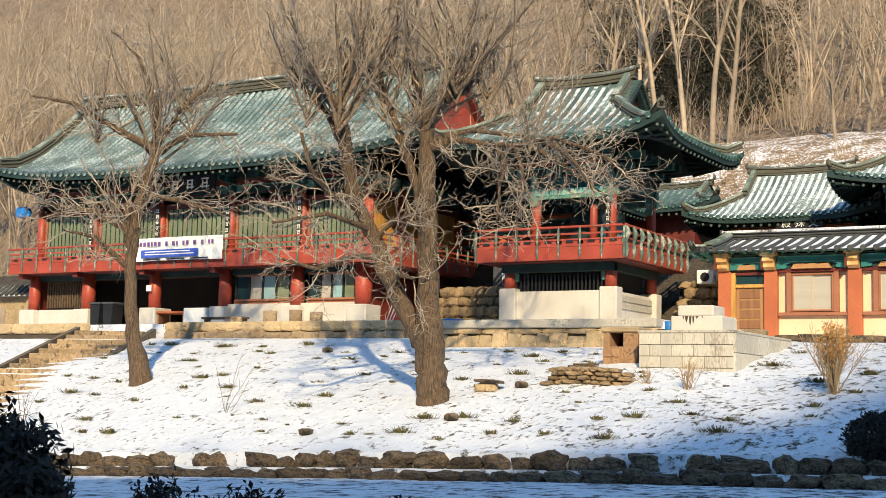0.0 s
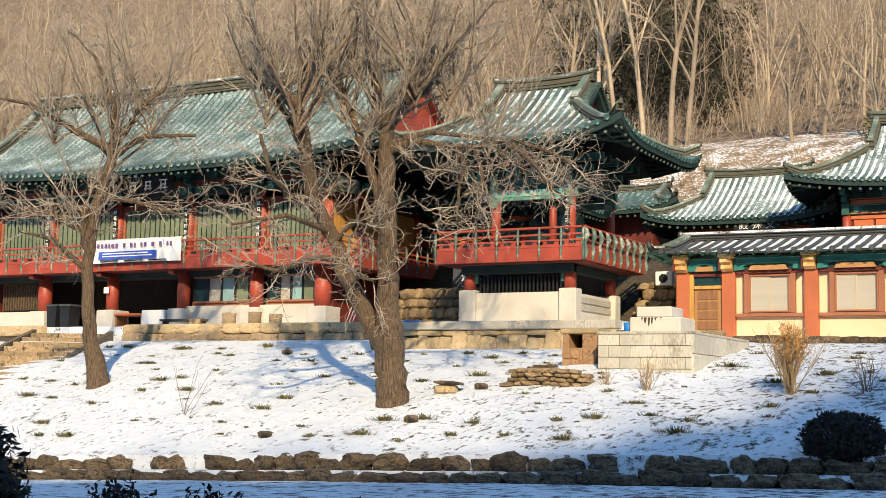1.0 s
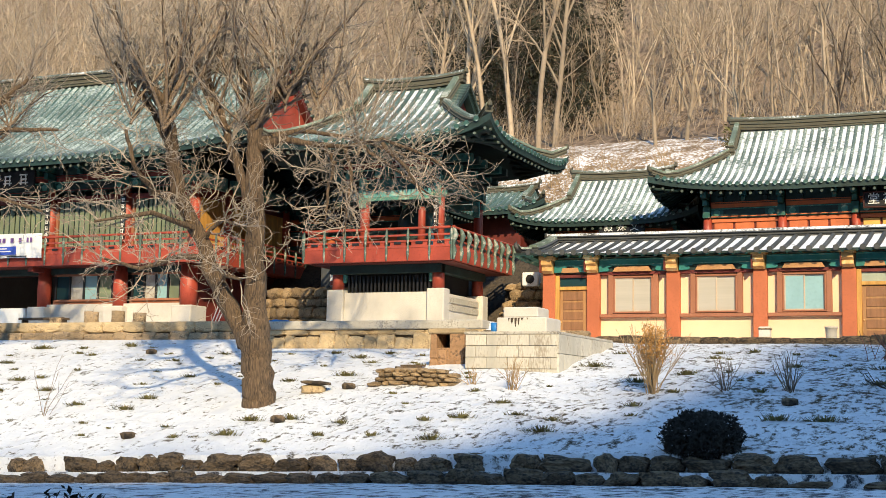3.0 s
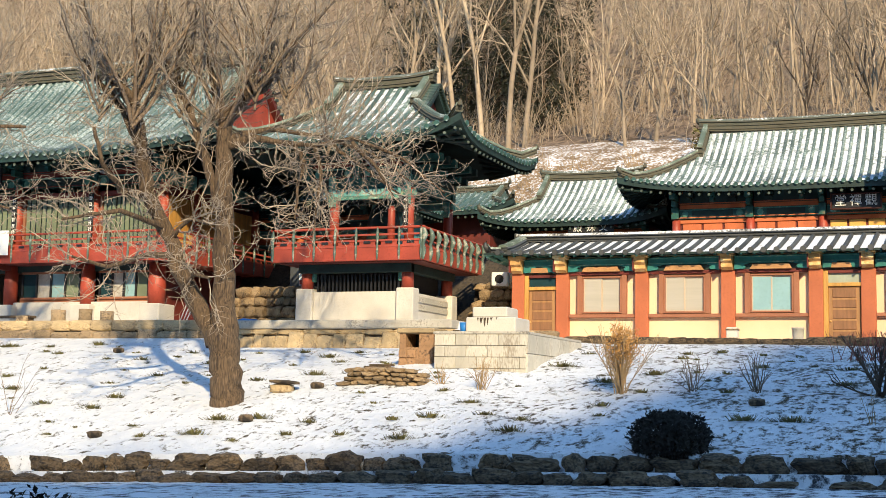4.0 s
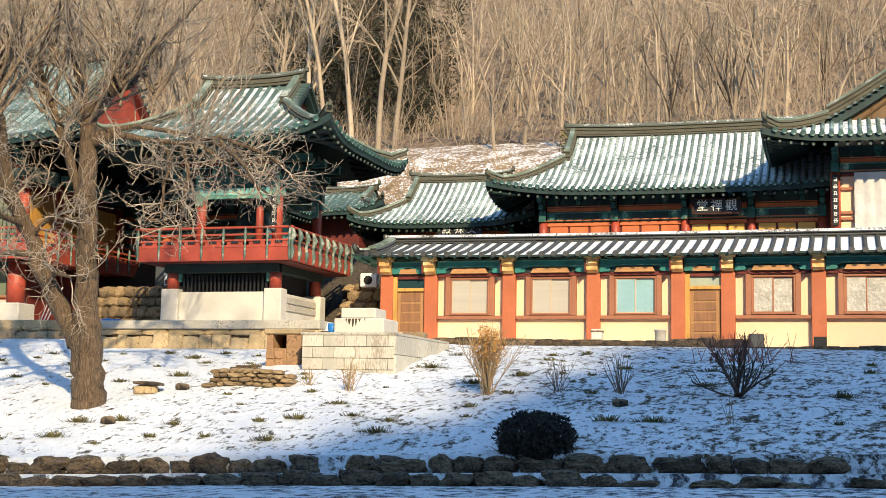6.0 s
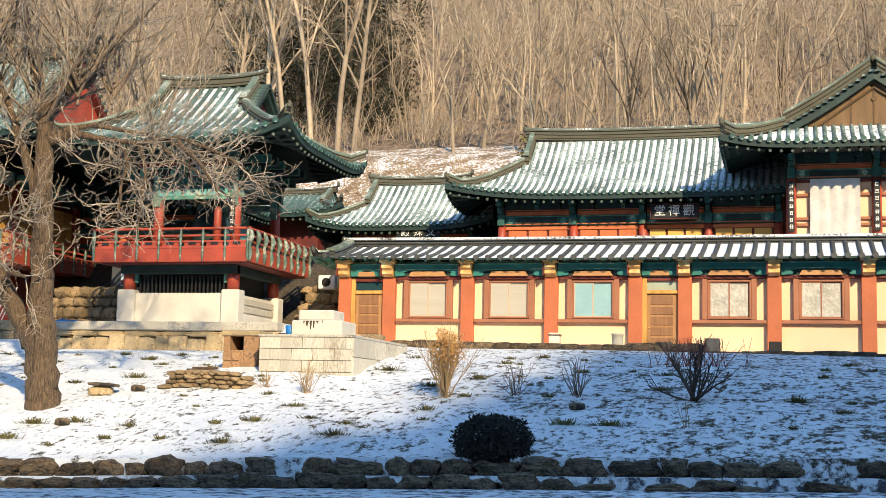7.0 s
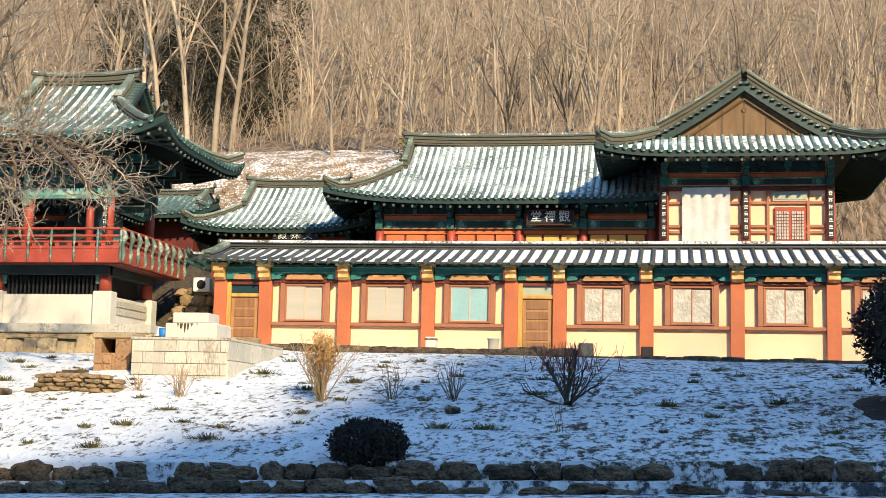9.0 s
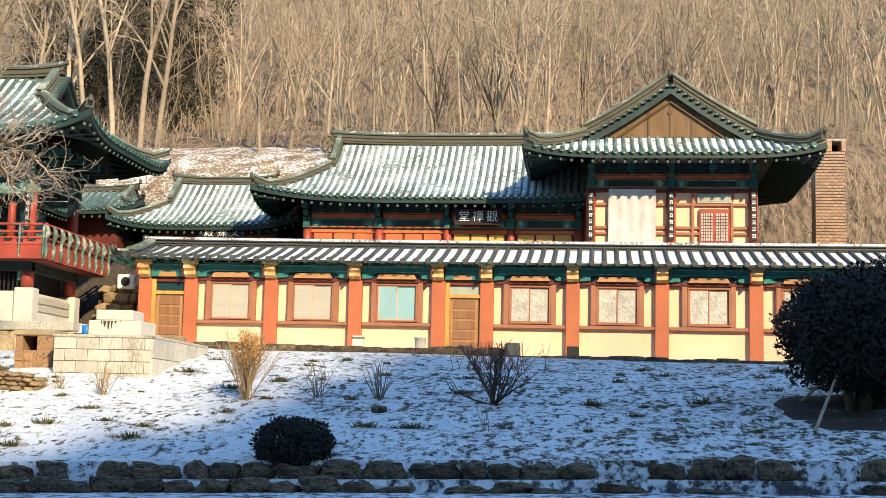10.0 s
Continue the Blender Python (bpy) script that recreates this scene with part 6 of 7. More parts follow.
twig_wood = mat("branch_bark", (0.24, 0.175, 0.12), 0.95, 0.35, 3, 20, 0.4, (0.1, 0.075, 0.055), 0.35)
RIGHT = (0.857, 0.515, 0)
big_lines = [
    [(0.12, 0, -0.7, 0.47), (0.1, 0, -0.1, 0.42), (0.06, 0, 0.25, 0.385), (0.0, 0, 0.9, 0.37), (-0.1, 0, 1.6, 0.4)],
    [(-0.02, 0, 1.4, 0.33), (-0.08, 0.05, 2.6, 0.27), (-0.12, 0.1, 4.1, 0.24), (-0.2, 0.1, 5.4, 0.22), (-0.22, 0.1, 6.3, 0.19), (-0.2, 0.1, 7.0, 0.18)],
    [(-0.2, 0.1, 1.3, 0.27), (-0.7, 0.4, 2.25, 0.23), (-1.1, 0.6, 2.95, 0.21), (-1.5, 0.8, 4.0, 0.19), (-1.95, 0.8, 4.8, 0.19), (-2.15, 0.6, 5.5, 0.18), (-2.3, 0.2, 6.4, 0.17), (-2.5, -0.1, 7.4, 0.13)],
    [(-0.25, 0.1, 4.7, 0.14), (-0.6, 0.2, 5.7, 0.12), (-0.9, 0.3, 6.6, 0.1), (-1.35, 0.4, 7.7, 0.07), (-1.5, 0.5, 9.0, 0.04)],
    [(-0.2, 0.1, 6.8, 0.14), (-0.45, 0.2, 7.5, 0.1), (-0.8, 0.4, 9.4, 0.05)],
    [(-0.2, 0.1, 6.9, 0.15), (0.25, -0.1, 7.5, 0.11), (0.5, -0.3, 8.3, 0.08), (0.9, -0.4, 9.7, 0.04)],
    [(0.2, -0.1, 7.4, 0.1), (0.75, 0.1, 7.7, 0.07), (1.3, 0.2, 8.7, 0.04)],
    [(-0.15, 0.1, 6.2, 0.13), (0.5, -0.2, 6.4, 0.1), (1.2, -0.5, 6.25, 0.07), (2.0, -0.6, 6.2, 0.055), (2.9, -0.8, 6.4, 0.045), (4.1, -0.9, 5.95, 0.035), (5.2, -1.0, 5.1, 0.02)],
    [(-0.15, 0.1, 6.4, 0.1), (0.9, 0.6, 6.8, 0.06), (2.3, 1.0, 6.75, 0.045), (3.6, 1.2, 6.4, 0.035), (4.7, 1.3, 5.7, 0.025)],
    [(1.5, -0.5, 6.2, 0.06), (1.75, -0.8, 5.75, 0.05), (1.6, -0.9, 5.2, 0.04), (1.55, -1.0, 4.3, 0.02)],
    [(2.0, -0.6, 6.15, 0.06), (2.15, -0.8, 5.6, 0.045), (2.1, -0.9, 4.9, 0.035), (2.0, -1.0, 3.9, 0.02)],
    [(2.9, -0.8, 6.3, 0.055), (3.5, -1.2, 5.6, 0.04), (3.9, -1.3, 4.9, 0.025)],
    [(2.3, 1.0, 6.7, 0.05), (3.2, 0.6, 6.0, 0.04), (4.3, 0.4, 5.2, 0.025)],
    [(-2.2, 0.4, 6.0, 0.12), (-2.7, 0.0, 7.0, 0.09), (-3.6, -0.8, 8.0, 0.05)],
    [(-2.4, -0.2, 7.0, 0.12), (-2.3, 0.2, 8.0, 0.09), (-2.2, 0.4, 9.6, 0.04)],
    [(-2.4, -0.3, 7.1, 0.11), (-3.0, -0.6, 7.9, 0.08), (-3.7, -0.8, 9.4, 0.04)],
    [(-1.3, 0.7, 3.5, 0.09), (-1.9, -0.2, 3.4, 0.07), (-2.8, -1.0, 3.0, 0.05), (-3.6, -1.2, 3.2, 0.03)],
    [(-1.6, 0.8, 4.2, 0.08), (-2.6, -0.6, 4.4, 0.06), (-3.9, -0.9, 4.1, 0.03)],
    [(-2.0, 0.75, 5.0, 0.1), (-2.7, 0.2, 5.0, 0.08), (-3.1, -0.6, 5.6, 0.06), (-3.3, -0.6, 6.4, 0.04)],
    [(-1.0, 0.5, 2.8, 0.06), (-0.85, 0.0, 3.0, 0.05), (-0.4, -0.9, 2.8, 0.03)],
    [(-1.5, 0.75, 3.9, 0.06), (-0.9, 0.1, 4.4, 0.05), (-0.5, -0.9, 4.1, 0.03)],
]
levels_big = [(3.2, 1.7, 0.8, 0.34, 0.0105), (4.6, 0.9, 0.85, 0.45, 0.0075), (4.2, 0.42, 0.8, 0.5, 0.006)]
front_tree("bare_tree", "large bare forked tree with dense twigs on the snowy bank", (-17.4, 28.45, 1.62), big_lines, levels_big, 21, RIGHT, 0.04, [(-0.3, 0.1, 7.2, 15, 3.8, 0.055), (-2.45, -0.2, 7.2, 18, 3.8, 0.055), (-1.35, 0.4, 7.7, 9, 3.2, 0.04), (0.5, -0.2, 7.8, 13, 3.5, 0.045), (1.3, 0.1, 7.9, 9, 3.0, 0.035), (-3.2, -0.6, 7.3, 11, 3.2, 0.035), (-0.9, 0.2, 6.7, 6, 2.6, 0.03), (2.4, 0.8, 6.7, 7, 2.4, 0.03)])
small_lines = [
    [(0.12, 0, -0.6, 0.42), (0.1, 0, -0.1, 0.36), (0.0, 0, 0.4, 0.29), (-0.2, 0, 1.1, 0.23), (-0.35, 0, 2.2, 0.19)],
    [(-0.35, 0, 2.1, 0.19), (-0.42, 0, 3.6, 0.17), (-0.3, 0, 5.2, 0.16), (0.1, 0.1, 6.6, 0.15), (0.2, 0.1, 7.4, 0.13)],
    [(-0.35, 0, 3.9, 0.14), (-0.6, -0.1, 4.6, 0.12), (-0.55, -0.1, 5.3, 0.1)],
    [(0.15, 0.1, 7.0, 0.15), (-0.9, 0.0, 7.5, 0.1), (-2.3, -0.2, 8.3, 0.06), (-3.6, -0.3, 8.5, 0.03)],
    [(0.15, 0.1, 7.2, 0.14), (0.1, 0.2, 8.4, 0.1), (-0.6, 0.4, 10.0, 0.05), (-1.5, 0.5, 10.8, 0.03)],
    [(0.2, 0.1, 7.2, 0.14), (0.8, 0.1, 8.2, 0.1), (1.8, 0.2, 9.2, 0.05)],
    [(0.1, 0.1, 6.8, 0.12), (1.1, 0.2, 7.5, 0.08), (2.6, 0.4, 7.6, 0.04)],
    [(-0.4, 0, 4.4, 0.1), (-1.6, -0.2, 5.0, 0.07), (-3.2, -0.4, 5.2, 0.04)],
    [(-0.35, 0, 3.2, 0.1), (-1.4, -0.2, 4.2, 0.07), (-2.4, -0.4, 4.4, 0.03)],
    [(-0.2, 0, 5.6, 0.1), (1.0, -0.2, 5.4, 0.07), (2.4, -0.4, 5.0, 0.03)],
]
levels_small = [(3.2, 1.8, 0.85, 0.32, 0.012), (3.6, 0.95, 0.85, 0.42, 0.0085), (3.2, 0.45, 0.75, 0.45, 0.007)]
front_tree("bare_tree", "slim bare tree with pruned limbs beside the stone stairs", (-28.7, 30.2, 1.95), small_lines, levels_small, 33, RIGHT, 0.02, [(0.15, 0.1, 7.2, 11, 3.6, 0.05), (-1.6, -0.1, 7.9, 8, 3.0, 0.04), (1.2, 0.1, 8.2, 8, 2.8, 0.04), (-0.5, 0, 5.2, 5, 2.2, 0.03)])


# ---- woods on the hill ----
def spray(rng, path, levels, out, lift):
    """Side shoots made cheaply, for woods. levels: (count per metre, length, spread, wander, end radius, segments)."""
    if not levels:
        return
    (per, length, spread, wander, r_end, segs), rest = levels[0], levels[1:]
    steps = len(path) - 1
    total = np.linalg.norm(np.diff(path[:, :3], axis=0), axis=1).sum()
    n = max(1, int(per * total + rng.random()))
    for k in range(n):
        f = 0.12 + 0.88 * (k + rng.random()) / n
        i = min(int(f * steps), steps - 1)
        g = min(1.0, f * steps - i)
        p = path[i] * (1 - g) + path[i + 1] * g
        d = side_way(rng, path[i + 1, :3] - path[i, :3], spread * rng.uniform(0.5, 1.4))
        q = bend_path(rng, p[:3], d + np.array([0, 0, lift]), length * rng.uniform(0.5, 1.3), min(p[3] * 0.7, r_end * 1.8), r_end * 0.7, segs, wander, lift * 0.5)
        out.append(q)
        spray(rng, q, rest, out, lift)


def wood_tree(seed, tall, style, wood, fine):
    """Trunk and twig meshes of a bare woodland tree with its foot at the origin. style: vase, straight or thin."""
    rng = random.Random(seed)
    limbs, twigs = [], []
    lean = (rng.uniform(-0.1, 0.1), rng.uniform(-0.08, 0.08), 1)
    if style == "vase":
        r = rng.uniform(0.13, 0.17)
        trunk = bend_path(rng, (0, 0, -0.4), lean, tall * 0.3, r, r * 0.8, 4, 0.09, 0.02)
        limbs.append(trunk)
        for k in range(5):
            a = 6.283 * (k + rng.random()) / 5
            w = rng.uniform(0.25, 0.6)
            limbs.append(bend_path(rng, trunk[2 + k % 3, :3], (w * math.cos(a), w * math.sin(a), 1), tall * rng.uniform(0.45, 0.65), r * rng.uniform(0.4, 0.6), 0.02, 6, 0.1, 0.03))
        per = 1.7
    elif style == "straight":
        r = rng.uniform(0.14, 0.18)
        limbs.append(bend_path(rng, (0, 0, -0.4), lean, tall, r, 0.04, 10, 0.05, 0.02))
        for k in range(3):
            i = rng.randrange(2, 6)
            limbs.append(bend_path(rng, limbs[0][i, :3], (rng.uniform(-0.6, 0.6), rng.uniform(-0.5, 0.5), 1), tall * 0.45, limbs[0][i, 3] * 0.55, 0.02, 6, 0.09, 0.03))
        per = 1.5
    else:
        r = rng.uniform(0.05, 0.085)
        for k in range(rng.choice((1, 2, 3))):
            limbs.append(bend_path(rng, (rng.gauss(0, 0.15), rng.gauss(0, 0.15), -0.4), (rng.uniform(-0.22, 0.22), rng.uniform(-0.2, 0.2), 1), tall * rng.uniform(0.6, 0.9), r, 0.018, 7, 0.1, 0.03))
        per = 2.0
    for k, b in enumerate(limbs):
        if style == "vase" and k == 0:
            continue
        spray(rng, b[1:], [(per, tall * 0.14, 0.75, 0.16, 0.017, 3), (2.0, tall * 0.055, 0.8, 0.2, 0.0125, 2)], twigs, 0.1)
    return data_of("trunk", *tubes(limbs, 6), wood, True), data_of("twigs", *tubes(twigs, 3), fine)


def woods():
    rng = random.Random(77)
    looks = {"vase": "spreading bare woodland tree with many upright limbs", "straight": "tall bare woodland tree with a pale straight trunk", "thin": "slender bare sapling clump among dead leaves", "dark": "bare woodland tree with dark bark"}
    styles = ("vase", "straight", "thin", "thin", "vase", "straight", "thin", "vase", "dark")
    kinds = []
    for k, style in enumerate(styles):
        dark = style == "dark"
        a, b = wood_tree(300 + k, 18.0 if style == "straight" else 13.0, "vase" if dark else style, dark_bark if dark else forest_bark, forest_twig)
        t = thing("woodland_tree", (0, 0, 0), looks[style], "tree", "woodland trees")
        under(new("trunk", a), t)
        tagged(under(new("crown", b), t), kind="stuff")
        kinds.append([t, False])

    def plant(k, x, y, s, turn, tall=1.0, sunk=0.0):
        m = Matrix.LocRotScale((x, y, gz(x, y) - sunk), Euler((0, 0, turn)), None)
        t = kinds[k]
        if not t[1]:
            t[0].matrix_basis = m
            t[0].scale = (s, s, s * tall)
            t[1] = True
        else:
            keep = t[0].scale.copy()
            t[0].scale = (s, s, s * tall)
            copy_thing(t[0], m)
            t[0].scale = keep

    # tall pale trunks at the edge of the snowy clearing
    for k, (x, y, s) in enumerate(((-28.4, 68.3, 1.0), (-27.5, 68.6, 0.95), (-25.6, 67.6, 1.0), (-24.0, 67.2, 1.05), (-23.2, 67.5, 1.0), (-31.0, 69, 0.9), (-34.5, 70, 1.0))):
        plant((1, 5)[k % 2], x, y, s, 0.9 * k)
    plant(0, -17.2, 66.0, 0.85, 0.4)
    plant(4, -15.9, 67.0, 0.8, 2.4)
    plant(7, -12.8, 64.5, 0.75, 1.0)
    for k, (x, y) in enumerate(((-8.6, 69), (-5.2, 68), (-1.2, 84), (3.4, 74), (9.8, 76), (-9.5, 84))):
        plant(8, x, y, 0.7 + 0.1 * (k % 2), 1.7 * k)
    spots = []
    tries = 0
    while len(spots) < 205 and tries < 9000:
        tries += 1
        y = 63 + 52 * rng.random() ** 1.3
        az = rng.uniform(-60, 22)
        x = y * math.tan(radians(az)) if az > -58 else -95
        if y < 70 and -36 < x < -10:
            continue
        near = 1.7 if y < 80 else 2.2
        if all((x - p) ** 2 + (y - q) ** 2 > near * near for p, q in spots):
            spots.append((x, y))
    for i in range(85):
        y = rng.uniform(56, 92)
        spots.append((y * math.tan(radians(rng.uniform(-52, -33))), y))
    for i, (x, y) in enumerate(spots):
        plant(rng.choice((0, 1, 2, 3, 4, 5, 6, 7, 2, 3, 6, 0)), x, y, rng.uniform(0.6, 1.0), rng.uniform(0, 6.28), rng.uniform(0.9, 1.15))
    # unseen trees added on the crest across the road to fray its shade
    for i in range(64):
        x = -14 + 84 * (i + rng.random()) / 64
        y = -44.5 - 4 * rng.random()
        plant((0, 4, 7, 2)[i % 4], x, y, rng.uniform(0.28, 0.5), rng.uniform(0, 6.28), 0.8, 0.6)
    # far woods and brush, past counting
    paths_t, paths_w = [], []
    for i in range(1540):
        y = 74 + 130 * rng.random()
        x = y * math.tan(radians(rng.uniform(-60, 24)))
        if i > 1180:
            y = 57 + 60 * rng.random()
            x = y * math.tan(radians(rng.uniform(-52, -34)))
        if y < 100 and -0.46 * y < x < -0.27 * y:
            continue
        tall = rng.uniform(6, 13)
        tr = bend_path(rng, (x, y, gz(x, y) - 0.5), (rng.uniform(-0.2, 0.2), rng.uniform(-0.1, 0.1), 1), tall, rng.uniform(0.05, 0.15), 0.03, 4, 0.1, 0.03)
        paths_t.append(tr)
        spray(rng, tr[1:], [(1.7, tall * 0.22, 0.75, 0.14, 0.022, 2), (1.6, tall * 0.1, 0.85, 0.18, 0.017, 1)], paths_w, 0.14)
    tagged(new("far_woods", data_of("far_woods", *tubes(paths_w, 3), forest_twig)), "hazy brown twigs of distant bare woods", "woods", kind="stuff")
    tagged(new("far_trunks", data_of("far_trunks", *tubes(paths_t, 4), forest_bark)), "pale trunks of distant bare woods", "woods", kind="stuff")
    brush = []
    for i in range(1720):
        y = 58.5 + 64 * rng.random() ** 1.25
        x = y * math.tan(radians(rng.uniform(-56, 22)))
        if i > 1650:
            x, y = rng.uniform(-64, -46), rng.uniform(46, 60)
        elif i > 1570:
            x, y = rng.uniform(4, 17), rng.uniform(51.5, 63)
        elif i > 1500:
            x, y = rng.uniform(-42, -17), rng.uniform(68, 80)
        elif y < 68 and -27 < x < -10 and rng.random() < 0.85:
            continue
        for k in range(rng.randrange(3, 8)):
            tall = rng.uniform(0.9, 3.2)
            p = bend_path(rng, (x + rng.gauss(0, 0.5), y + rng.gauss(0, 0.4), gz(x, y) - 0.25), (rng.gauss(0, 0.45), rng.gauss(0, 0.35), 1), tall, 0.011 + 0.004 * tall, 0.009, 3, 0.16, 0.02)
            brush.append(p)
            spray(rng, p, [(1.5, 0.3 + tall * 0.2, 0.85, 0.16, 0.0105, 1)], brush, 0.08)
    weeds = []
    for i in range(150):
        x, y = rng.uniform(-24, -15), rng.uniform(56, 63)
        for k in range(5):
            weeds.append(bend_path(rng, (x + rng.gauss(0, 0.15), y, gz(x, y) - 0.1), (rng.gauss(0, 0.35), rng.gauss(0, 0.3), 1), rng.uniform(0.4, 1.0), 0.012, 0.007, 3, 0.15, 0.0))
    tagged(new("dry_weeds", data_of("dry_weeds", *tubes(weeds, 3), dry_wood)), "dry ochre weeds on the snowy slope behind the shrine", "weeds", kind="stuff")
    tagged(new("undergrowth", data_of("undergrowth", *tubes(brush, 3), forest_twig)), "brown leafless undergrowth below the woods", "brush", kind="stuff")


def leaf_cloud(rng, centre, radii, n, size, squash=1.0, hollow=0.55, lump=0.18):
    """Small folded leaves through an uneven rounded volume."""
    verts, faces = [], []
    c = np.array(centre, float)
    for i in range(n):
        d = np.array([rng.gauss(0, 1), rng.gauss(0, 1), rng.gauss(0, 1)])
        d /= np.linalg.norm(d)
        r = (hollow + (1 - hollow) * rng.random() ** 0.5) * (1 + lump * noise.noise(Vector(d * 2.6) + Vector((c[0], 5, c[1]))) + 0.5 * lump * noise.noise(Vector(d * 7) + Vector((c[0], 5, c[1]))))
        p = c + d * r * np.array(radii)
        a = np.array([rng.gauss(0, 1), rng.gauss(0, 1), rng.gauss(0, 1)])
        a /= np.linalg.norm(a)
        b = np.cross(a, d)
        b /= np.linalg.norm(b) + 1e-9
        s = size * rng.uniform(0.6, 1.3)
        o = len(verts)
        verts += [p - a * s, p + b * s * 0.4, p + a * s, p - b * s * 0.4 + d * s * 0.2]
        faces += [(o, o + 1, o + 2), (o, o + 2, o + 3)]
    return verts, faces


def evergreens():
    rng = random.Random(9)
    t = thing("clipped_bush", (-5.6, 24.7, 0.8), "round clipped dark evergreen bush on the rock edging", "bush")
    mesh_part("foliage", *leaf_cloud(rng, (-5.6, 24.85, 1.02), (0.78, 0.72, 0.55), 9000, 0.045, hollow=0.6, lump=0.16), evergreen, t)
    twigs = [bend_path(rng, (-5.6 + rng.gauss(0, 0.12), 24.8, 0.45), (rng.gauss(0, 0.8), rng.gauss(0, 0.5), 0.8), 0.75, 0.014, 0.006, 4, 0.15, 0.05) for k in range(60)]
    mesh_part("bush_wood", *tubes(twigs, 3), bark, t)
    t = thing("evergreen_tree", (5.3, 28.9, 2.0), "broad dark evergreen tree propped with wooden stakes", "tree")
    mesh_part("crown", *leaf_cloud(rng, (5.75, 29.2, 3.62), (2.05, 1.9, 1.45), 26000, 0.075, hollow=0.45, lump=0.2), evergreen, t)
    stems = [bend_path(rng, (5.2 + 0.25 * k, 29 + rng.gauss(0, 0.1), 1.7), (rng.gauss(0, 0.25), rng.gauss(0, 0.2), 1), 2.0, 0.11, 0.05, 5, 0.1, 0.05) for k in range(4)]
    mesh_part("trunk", *tubes(stems, 8), bark, t, smooth=True)
    for k, (a, b) in enumerate((((4.15, 26.75, 1.5), (5.0, 28.6, 2.95)), ((6.6, 26.9, 1.6), (5.9, 28.6, 2.9)), ((4.3, 29.6, 2.1), (5.0, 29.1, 2.9)))):
        st = thing("support_stake", a, "weathered wooden stake propping the tree", "stake", "stakes")
        mesh_part("pole", *tubes([[(*a, 0.035), (*((Vector(a) + Vector(b)) / 2), 0.033), (*b, 0.03)]], 8), pale_wood, st, smooth=True)
    # dark disc spreads past the bare soil to paint the tree's shade
    pit = thing("bare_soil", (5.6, 28.4, 1.9), "bare dark soil and painted shade under the evergreen tree", "soil", kind="structure")
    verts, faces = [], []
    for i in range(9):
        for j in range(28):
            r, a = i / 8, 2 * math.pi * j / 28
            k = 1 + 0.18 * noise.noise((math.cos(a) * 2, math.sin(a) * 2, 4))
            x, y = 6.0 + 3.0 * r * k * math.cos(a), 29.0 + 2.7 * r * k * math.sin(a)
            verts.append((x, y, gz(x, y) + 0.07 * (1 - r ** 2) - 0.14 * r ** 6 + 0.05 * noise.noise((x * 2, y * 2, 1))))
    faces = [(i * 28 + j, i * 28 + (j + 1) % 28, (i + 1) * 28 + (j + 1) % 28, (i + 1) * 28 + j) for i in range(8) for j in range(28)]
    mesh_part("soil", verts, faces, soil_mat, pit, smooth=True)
    t = thing("evergreen_shrub", (-10.3, 9.0, 0), "dark spiky evergreen shrub beside the road", "bush")
    for c, r in (((-10.25, 9.1, 0.75), (0.5, 0.5, 0.62)), ((-9.9, 9.0, 0.45), (0.4, 0.4, 0.5)), ((-10.6, 9.1, 0.6), (0.5, 0.5, 0.75))):
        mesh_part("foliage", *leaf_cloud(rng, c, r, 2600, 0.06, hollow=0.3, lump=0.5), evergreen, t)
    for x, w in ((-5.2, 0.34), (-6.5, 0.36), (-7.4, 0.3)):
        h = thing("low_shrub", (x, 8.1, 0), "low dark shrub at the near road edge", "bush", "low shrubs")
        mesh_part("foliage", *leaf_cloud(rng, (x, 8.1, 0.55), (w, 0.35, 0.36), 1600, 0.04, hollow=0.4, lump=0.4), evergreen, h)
    # conifers among the bare woods
    spots = [(-0.45 * y + 0.17 * y * f, y, tall) for y, f, tall in ((80, 0.2, 10), (82, 0.42, 12), (81, 0.6, 11), (84, 0.78, 10), (88, 0.1, 14), (87, 0.32, 13), (89, 0.52, 15), (86, 0.7, 12), (90, 0.88, 12), (95, 0.22, 16), (96, 0.45, 16), (97, 0.66, 14), (78, 0.5, 8), (79, 0.72, 7), (77, 0.34, 7), (94, 0.0, 14))]
    for x, y, tall in spots:
        g = thing("conifer", (x, y, gz(x, y)), "dark conifer with thin needles and dead lower boughs", "tree", "conifers")
        z0 = gz(x, y)
        trunk = np.array([(x, y, z0 - 0.4, 0.16), (x, y, z0 + tall * 0.3, 0.13), (x, y, z0 + tall * 0.65, 0.08), (x, y, z0 + tall, 0.03)])
        mesh_part("trunk", *tubes([trunk], 7), bark, g)
        boughs = []
        spray(rng, trunk, [(3.2, 2.2, 1.5, 0.12, 0.018, 2), (1.6, 0.8, 0.9, 0.15, 0.013, 1)], boughs, -0.05)
        tagged(mesh_part("dead_wood", *tubes(boughs, 3), dark_bark, g), kind="stuff")
        v, f = [], []
        for k in range(10):
            q = k / 9
            w = 2.0 * (1.12 - q)
            a, b = leaf_cloud(rng, (x + rng.gauss(0, 0.5), y + rng.gauss(0, 0.4), z0 + tall * (0.12 + 0.84 * q)), (w, w, 0.75), 260, 0.15, hollow=0.15, lump=0.7)
            f += [tuple(i + len(v) for i in face) for face in b]
            v += a
        mesh_part("crown", v, f, conifer_mat, g)
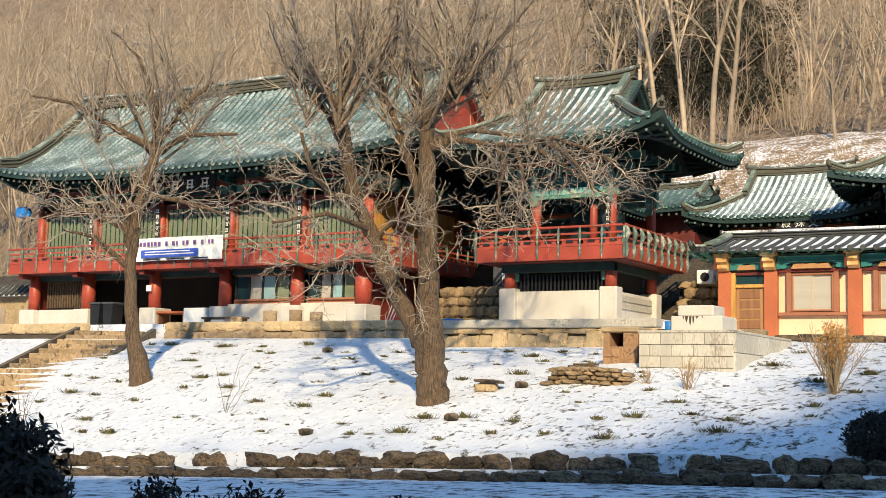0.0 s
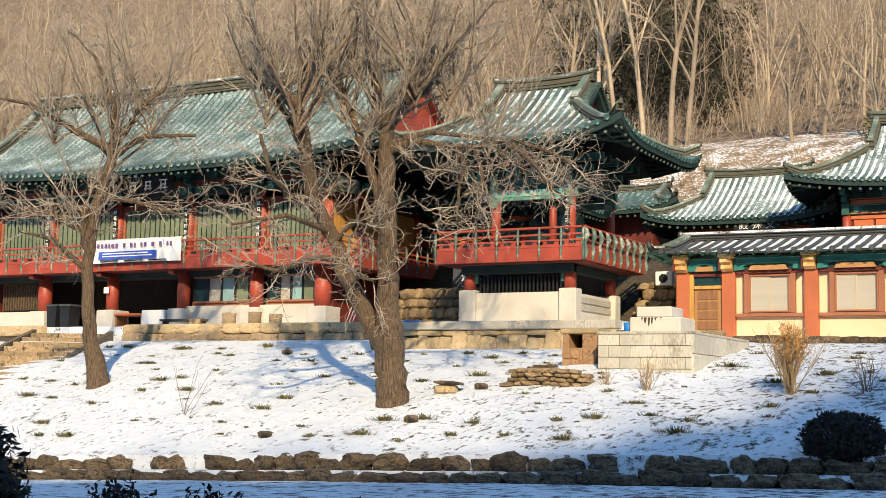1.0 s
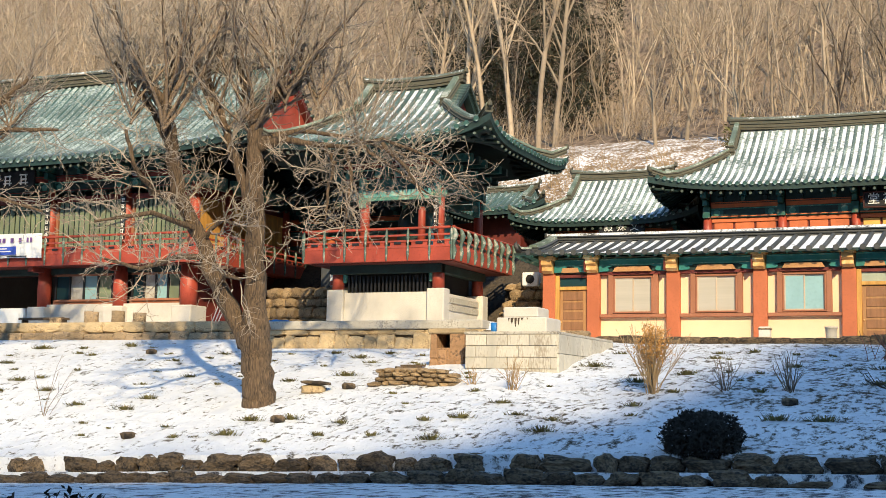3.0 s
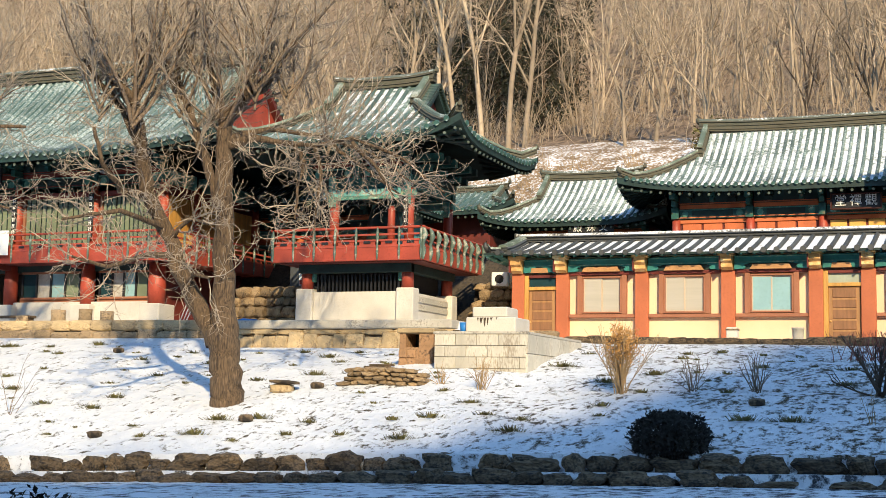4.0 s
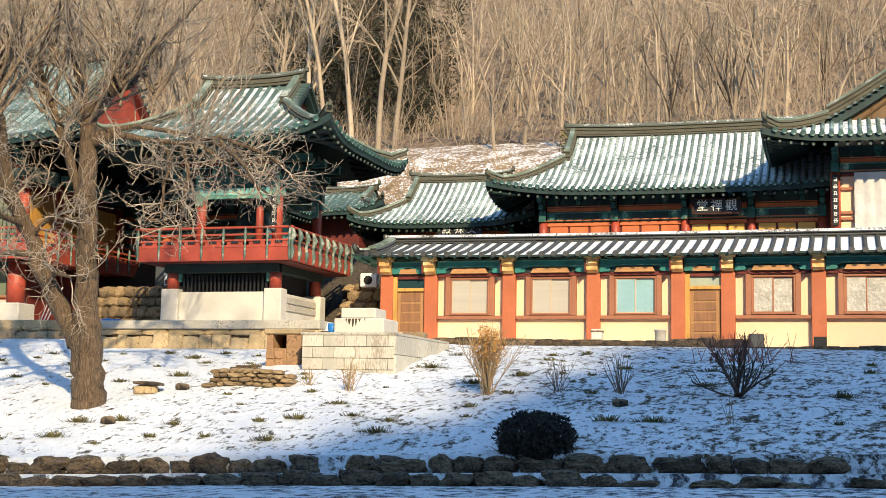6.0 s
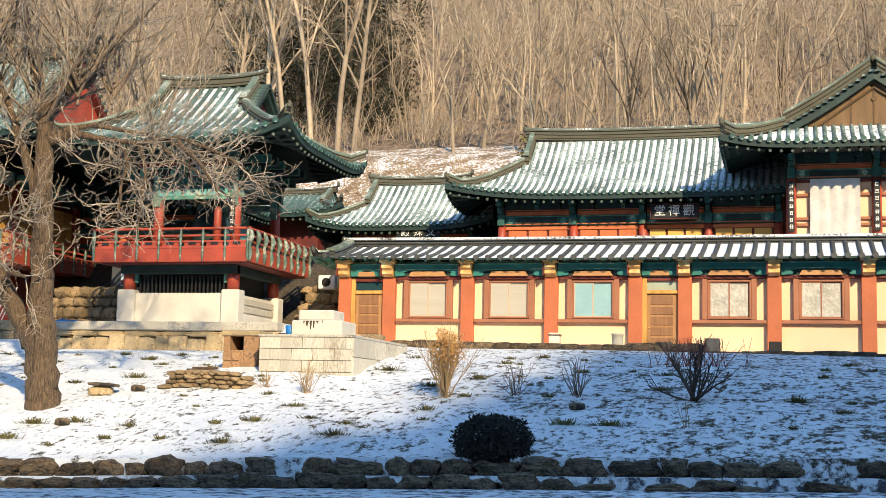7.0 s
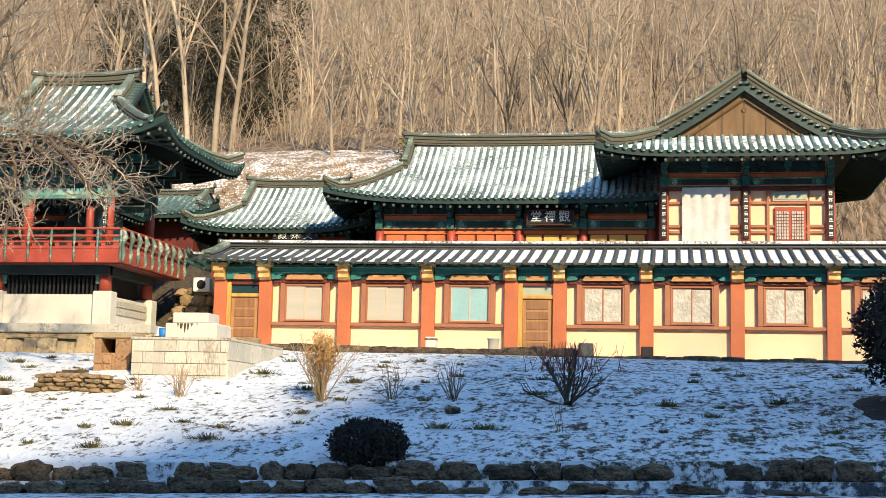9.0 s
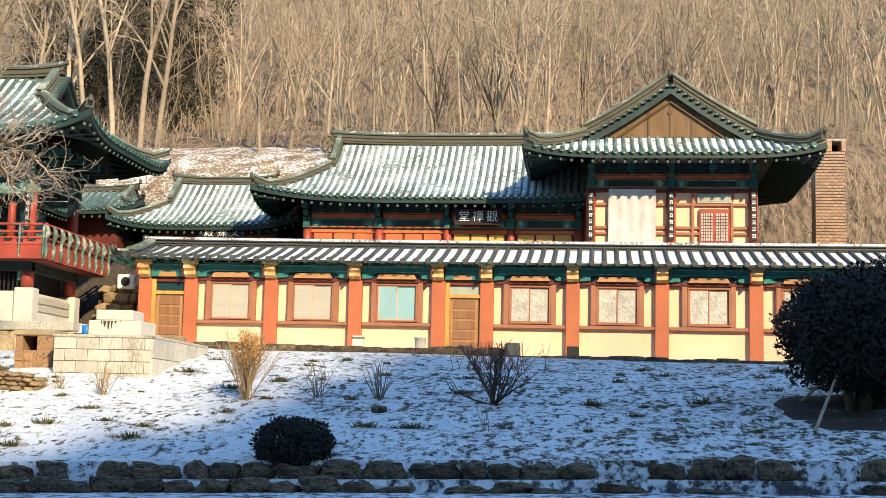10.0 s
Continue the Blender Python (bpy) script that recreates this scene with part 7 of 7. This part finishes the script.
    for x, y in ((-10.6, 61.0), (-9.4, 61.6), (-11.8, 62.0)):
        g = thing("green_bush", (x, y, gz(x, y)), "olive green evergreen bush at the edge of the woods", "bush", "olive bushes")
        mesh_part("foliage", *leaf_cloud(rng, (x, y, gz(x, y) + 1.0), (1.2, 1.0, 1.1), 2200, 0.1, hollow=0.3, lump=0.5), olive_mat, g)


def twig_shrub(name, label, x, y, tall, wide, n, material, seed, forks=4, r=0.011):
    rng = random.Random(seed)
    t = thing(name, (x, y, gz(x, y)), label, "shrub", "shrubs")
    z = gz(x, y) - 0.05
    out = []
    for k in range(n):
        d = (rng.gauss(0, wide / tall * 0.45), rng.gauss(0, wide / tall * 0.45), 1)
        p = bend_path(rng, (x + rng.gauss(0, 0.05), y + rng.gauss(0, 0.05), z), d, tall * rng.uniform(0.65, 1.05), r, r * 0.4, 5, 0.09, 0.02)
        out.append(p)
        ramify(rng, p[1:], [(forks / tall, tall * 0.26, 0.55, 0.15, r * 0.35)], out, 0.05)
    tagged(mesh_part("bush_wood", *tubes(out, 3), material, t), kind="stuff")
    return t


def shrubs():
    t = twig_shrub("dry_shrub", "upright shrub with dry orange leaves standing in snow", -7.72, 29.3, 1.55, 0.75, 46, dry_wood, 1, 8, 0.014)
    rng = random.Random(4)
    mesh_part("foliage", *leaf_cloud(rng, (-7.7, 29.3, 2.95), (0.42, 0.4, 0.5), 1700, 0.035, hollow=0.2, lump=0.5), dry_twig, t, "curled orange leaves")
    twig_shrub("bare_shrub", "small bare tan shrub in the snow", -11.25, 29.85, 0.85, 0.5, 22, dry_wood, 2, 5)
    twig_shrub("bare_shrub", "small bare tan shrub in the snow", -12.4, 30.25, 0.5, 0.4, 14, dry_wood, 3, 5)
    twig_shrub("bare_shrub", "small bare grey shrub in the snow", -6.25, 29.8, 0.85, 0.8, 16, twig_wood, 4, 5)
    twig_shrub("bare_shrub", "small bare dark shrub in the snow", -4.8, 29.65, 0.9, 0.85, 18, twig_wood, 5, 6, 0.014)
    t = twig_shrub("bare_shrub", "wide bare shrub with reddish shoots in the snow", -2.27, 29.4, 1.4, 1.9, 15, dark_bark, 6, 12, 0.03)
    out = [bend_path(rng, (-2.2 + rng.gauss(0, 0.38), 29.4 + rng.gauss(0, 0.25), 2.65), (rng.gauss(0, 0.45), rng.gauss(0, 0.4), 1), 0.65, 0.009, 0.005, 4, 0.14, 0.03) for k in range(80)]
    mesh_part("shoot_tip", *tubes(out, 3), red_twig, t, "thin red shoots")
    twig_shrub("bare_shrub", "thin dry stalks in the snow", -2.2, 26.9, 0.7, 0.2, 6, dry_wood, 7, 4, 0.008)
    twig_shrub("bare_shrub", "thin bare sapling in the snow", -22.9, 27.4, 1.6, 0.7, 5, twig_wood, 8, 4, 0.01)
    twig_shrub("bare_shrub", "thin bare shrub beside the stairs", -29.5, 26.6, 1.4, 0.9, 9, twig_wood, 9, 4, 0.012)
    # tufts of winter grass over the bank
    v, f = [], []
    spots = []
    for row in range(9):
        y = 26.0 + row * 1.15
        x = -33.0 + (row % 2) * 0.6
        while x < 6:
            if rng.random() < (0.62 if x < -4 else 0.3):
                spots.append((x + rng.gauss(0, 0.22), y + rng.gauss(0, 0.22), rng.choice((0.45, 0.6, 0.8, 0.9, 1.2))))
            x += rng.uniform(0.8, 1.5)
    for x, y, s in spots:
        if -13.6 < x < -10.6 and y > 31.5:
            continue
        z = gz(x, y)
        for k in range(int(150 * s)):
            a = rng.uniform(0, 6.28)
            r = 0.17 * s * rng.random() * (1 + 0.6 * math.sin(3 * a + x))
            p = Vector((x + 1.5 * r * math.cos(a), y + r * math.sin(a), z - 0.01))
            L = rng.uniform(0.06, 0.14) * s
            q = p + Vector((math.cos(a) * L * 0.7, math.sin(a) * L * 0.7, L * rng.uniform(0.25, 1.0)))
            w = Vector((-math.sin(a), math.cos(a), 0.3)) * 0.013
            o = len(v)
            v += [p - w, p + w, q + w * 0.4, q - w * 0.4]
            f.append((o, o + 1, o + 2, o + 3))
    tagged(new("grass_tufts", data_of("grass_tufts", v, f, grass_mat)), "clumps of olive winter grass poking through snow", "grass", kind="stuff")


soil_mat = mat("dark_soil_and_shade", (0.035, 0.026, 0.02), 0.95, 0.3, 2, 14, 0.8, (0.3, 0.32, 0.35), 0.08)
conifer_mat = mat("conifer_needles", (0.034, 0.034, 0.018), 0.85, 0.4, 1, 6, 0.0)
olive_mat = mat("olive_leaves", (0.11, 0.1, 0.03), 0.8, 0.4, 1, 6, 0.0)
dry_wood = mat("dry_stem", (0.34, 0.24, 0.13), 0.9, 0.25, 4, 12, 0.0)
evergreens()
shrubs()
woods()
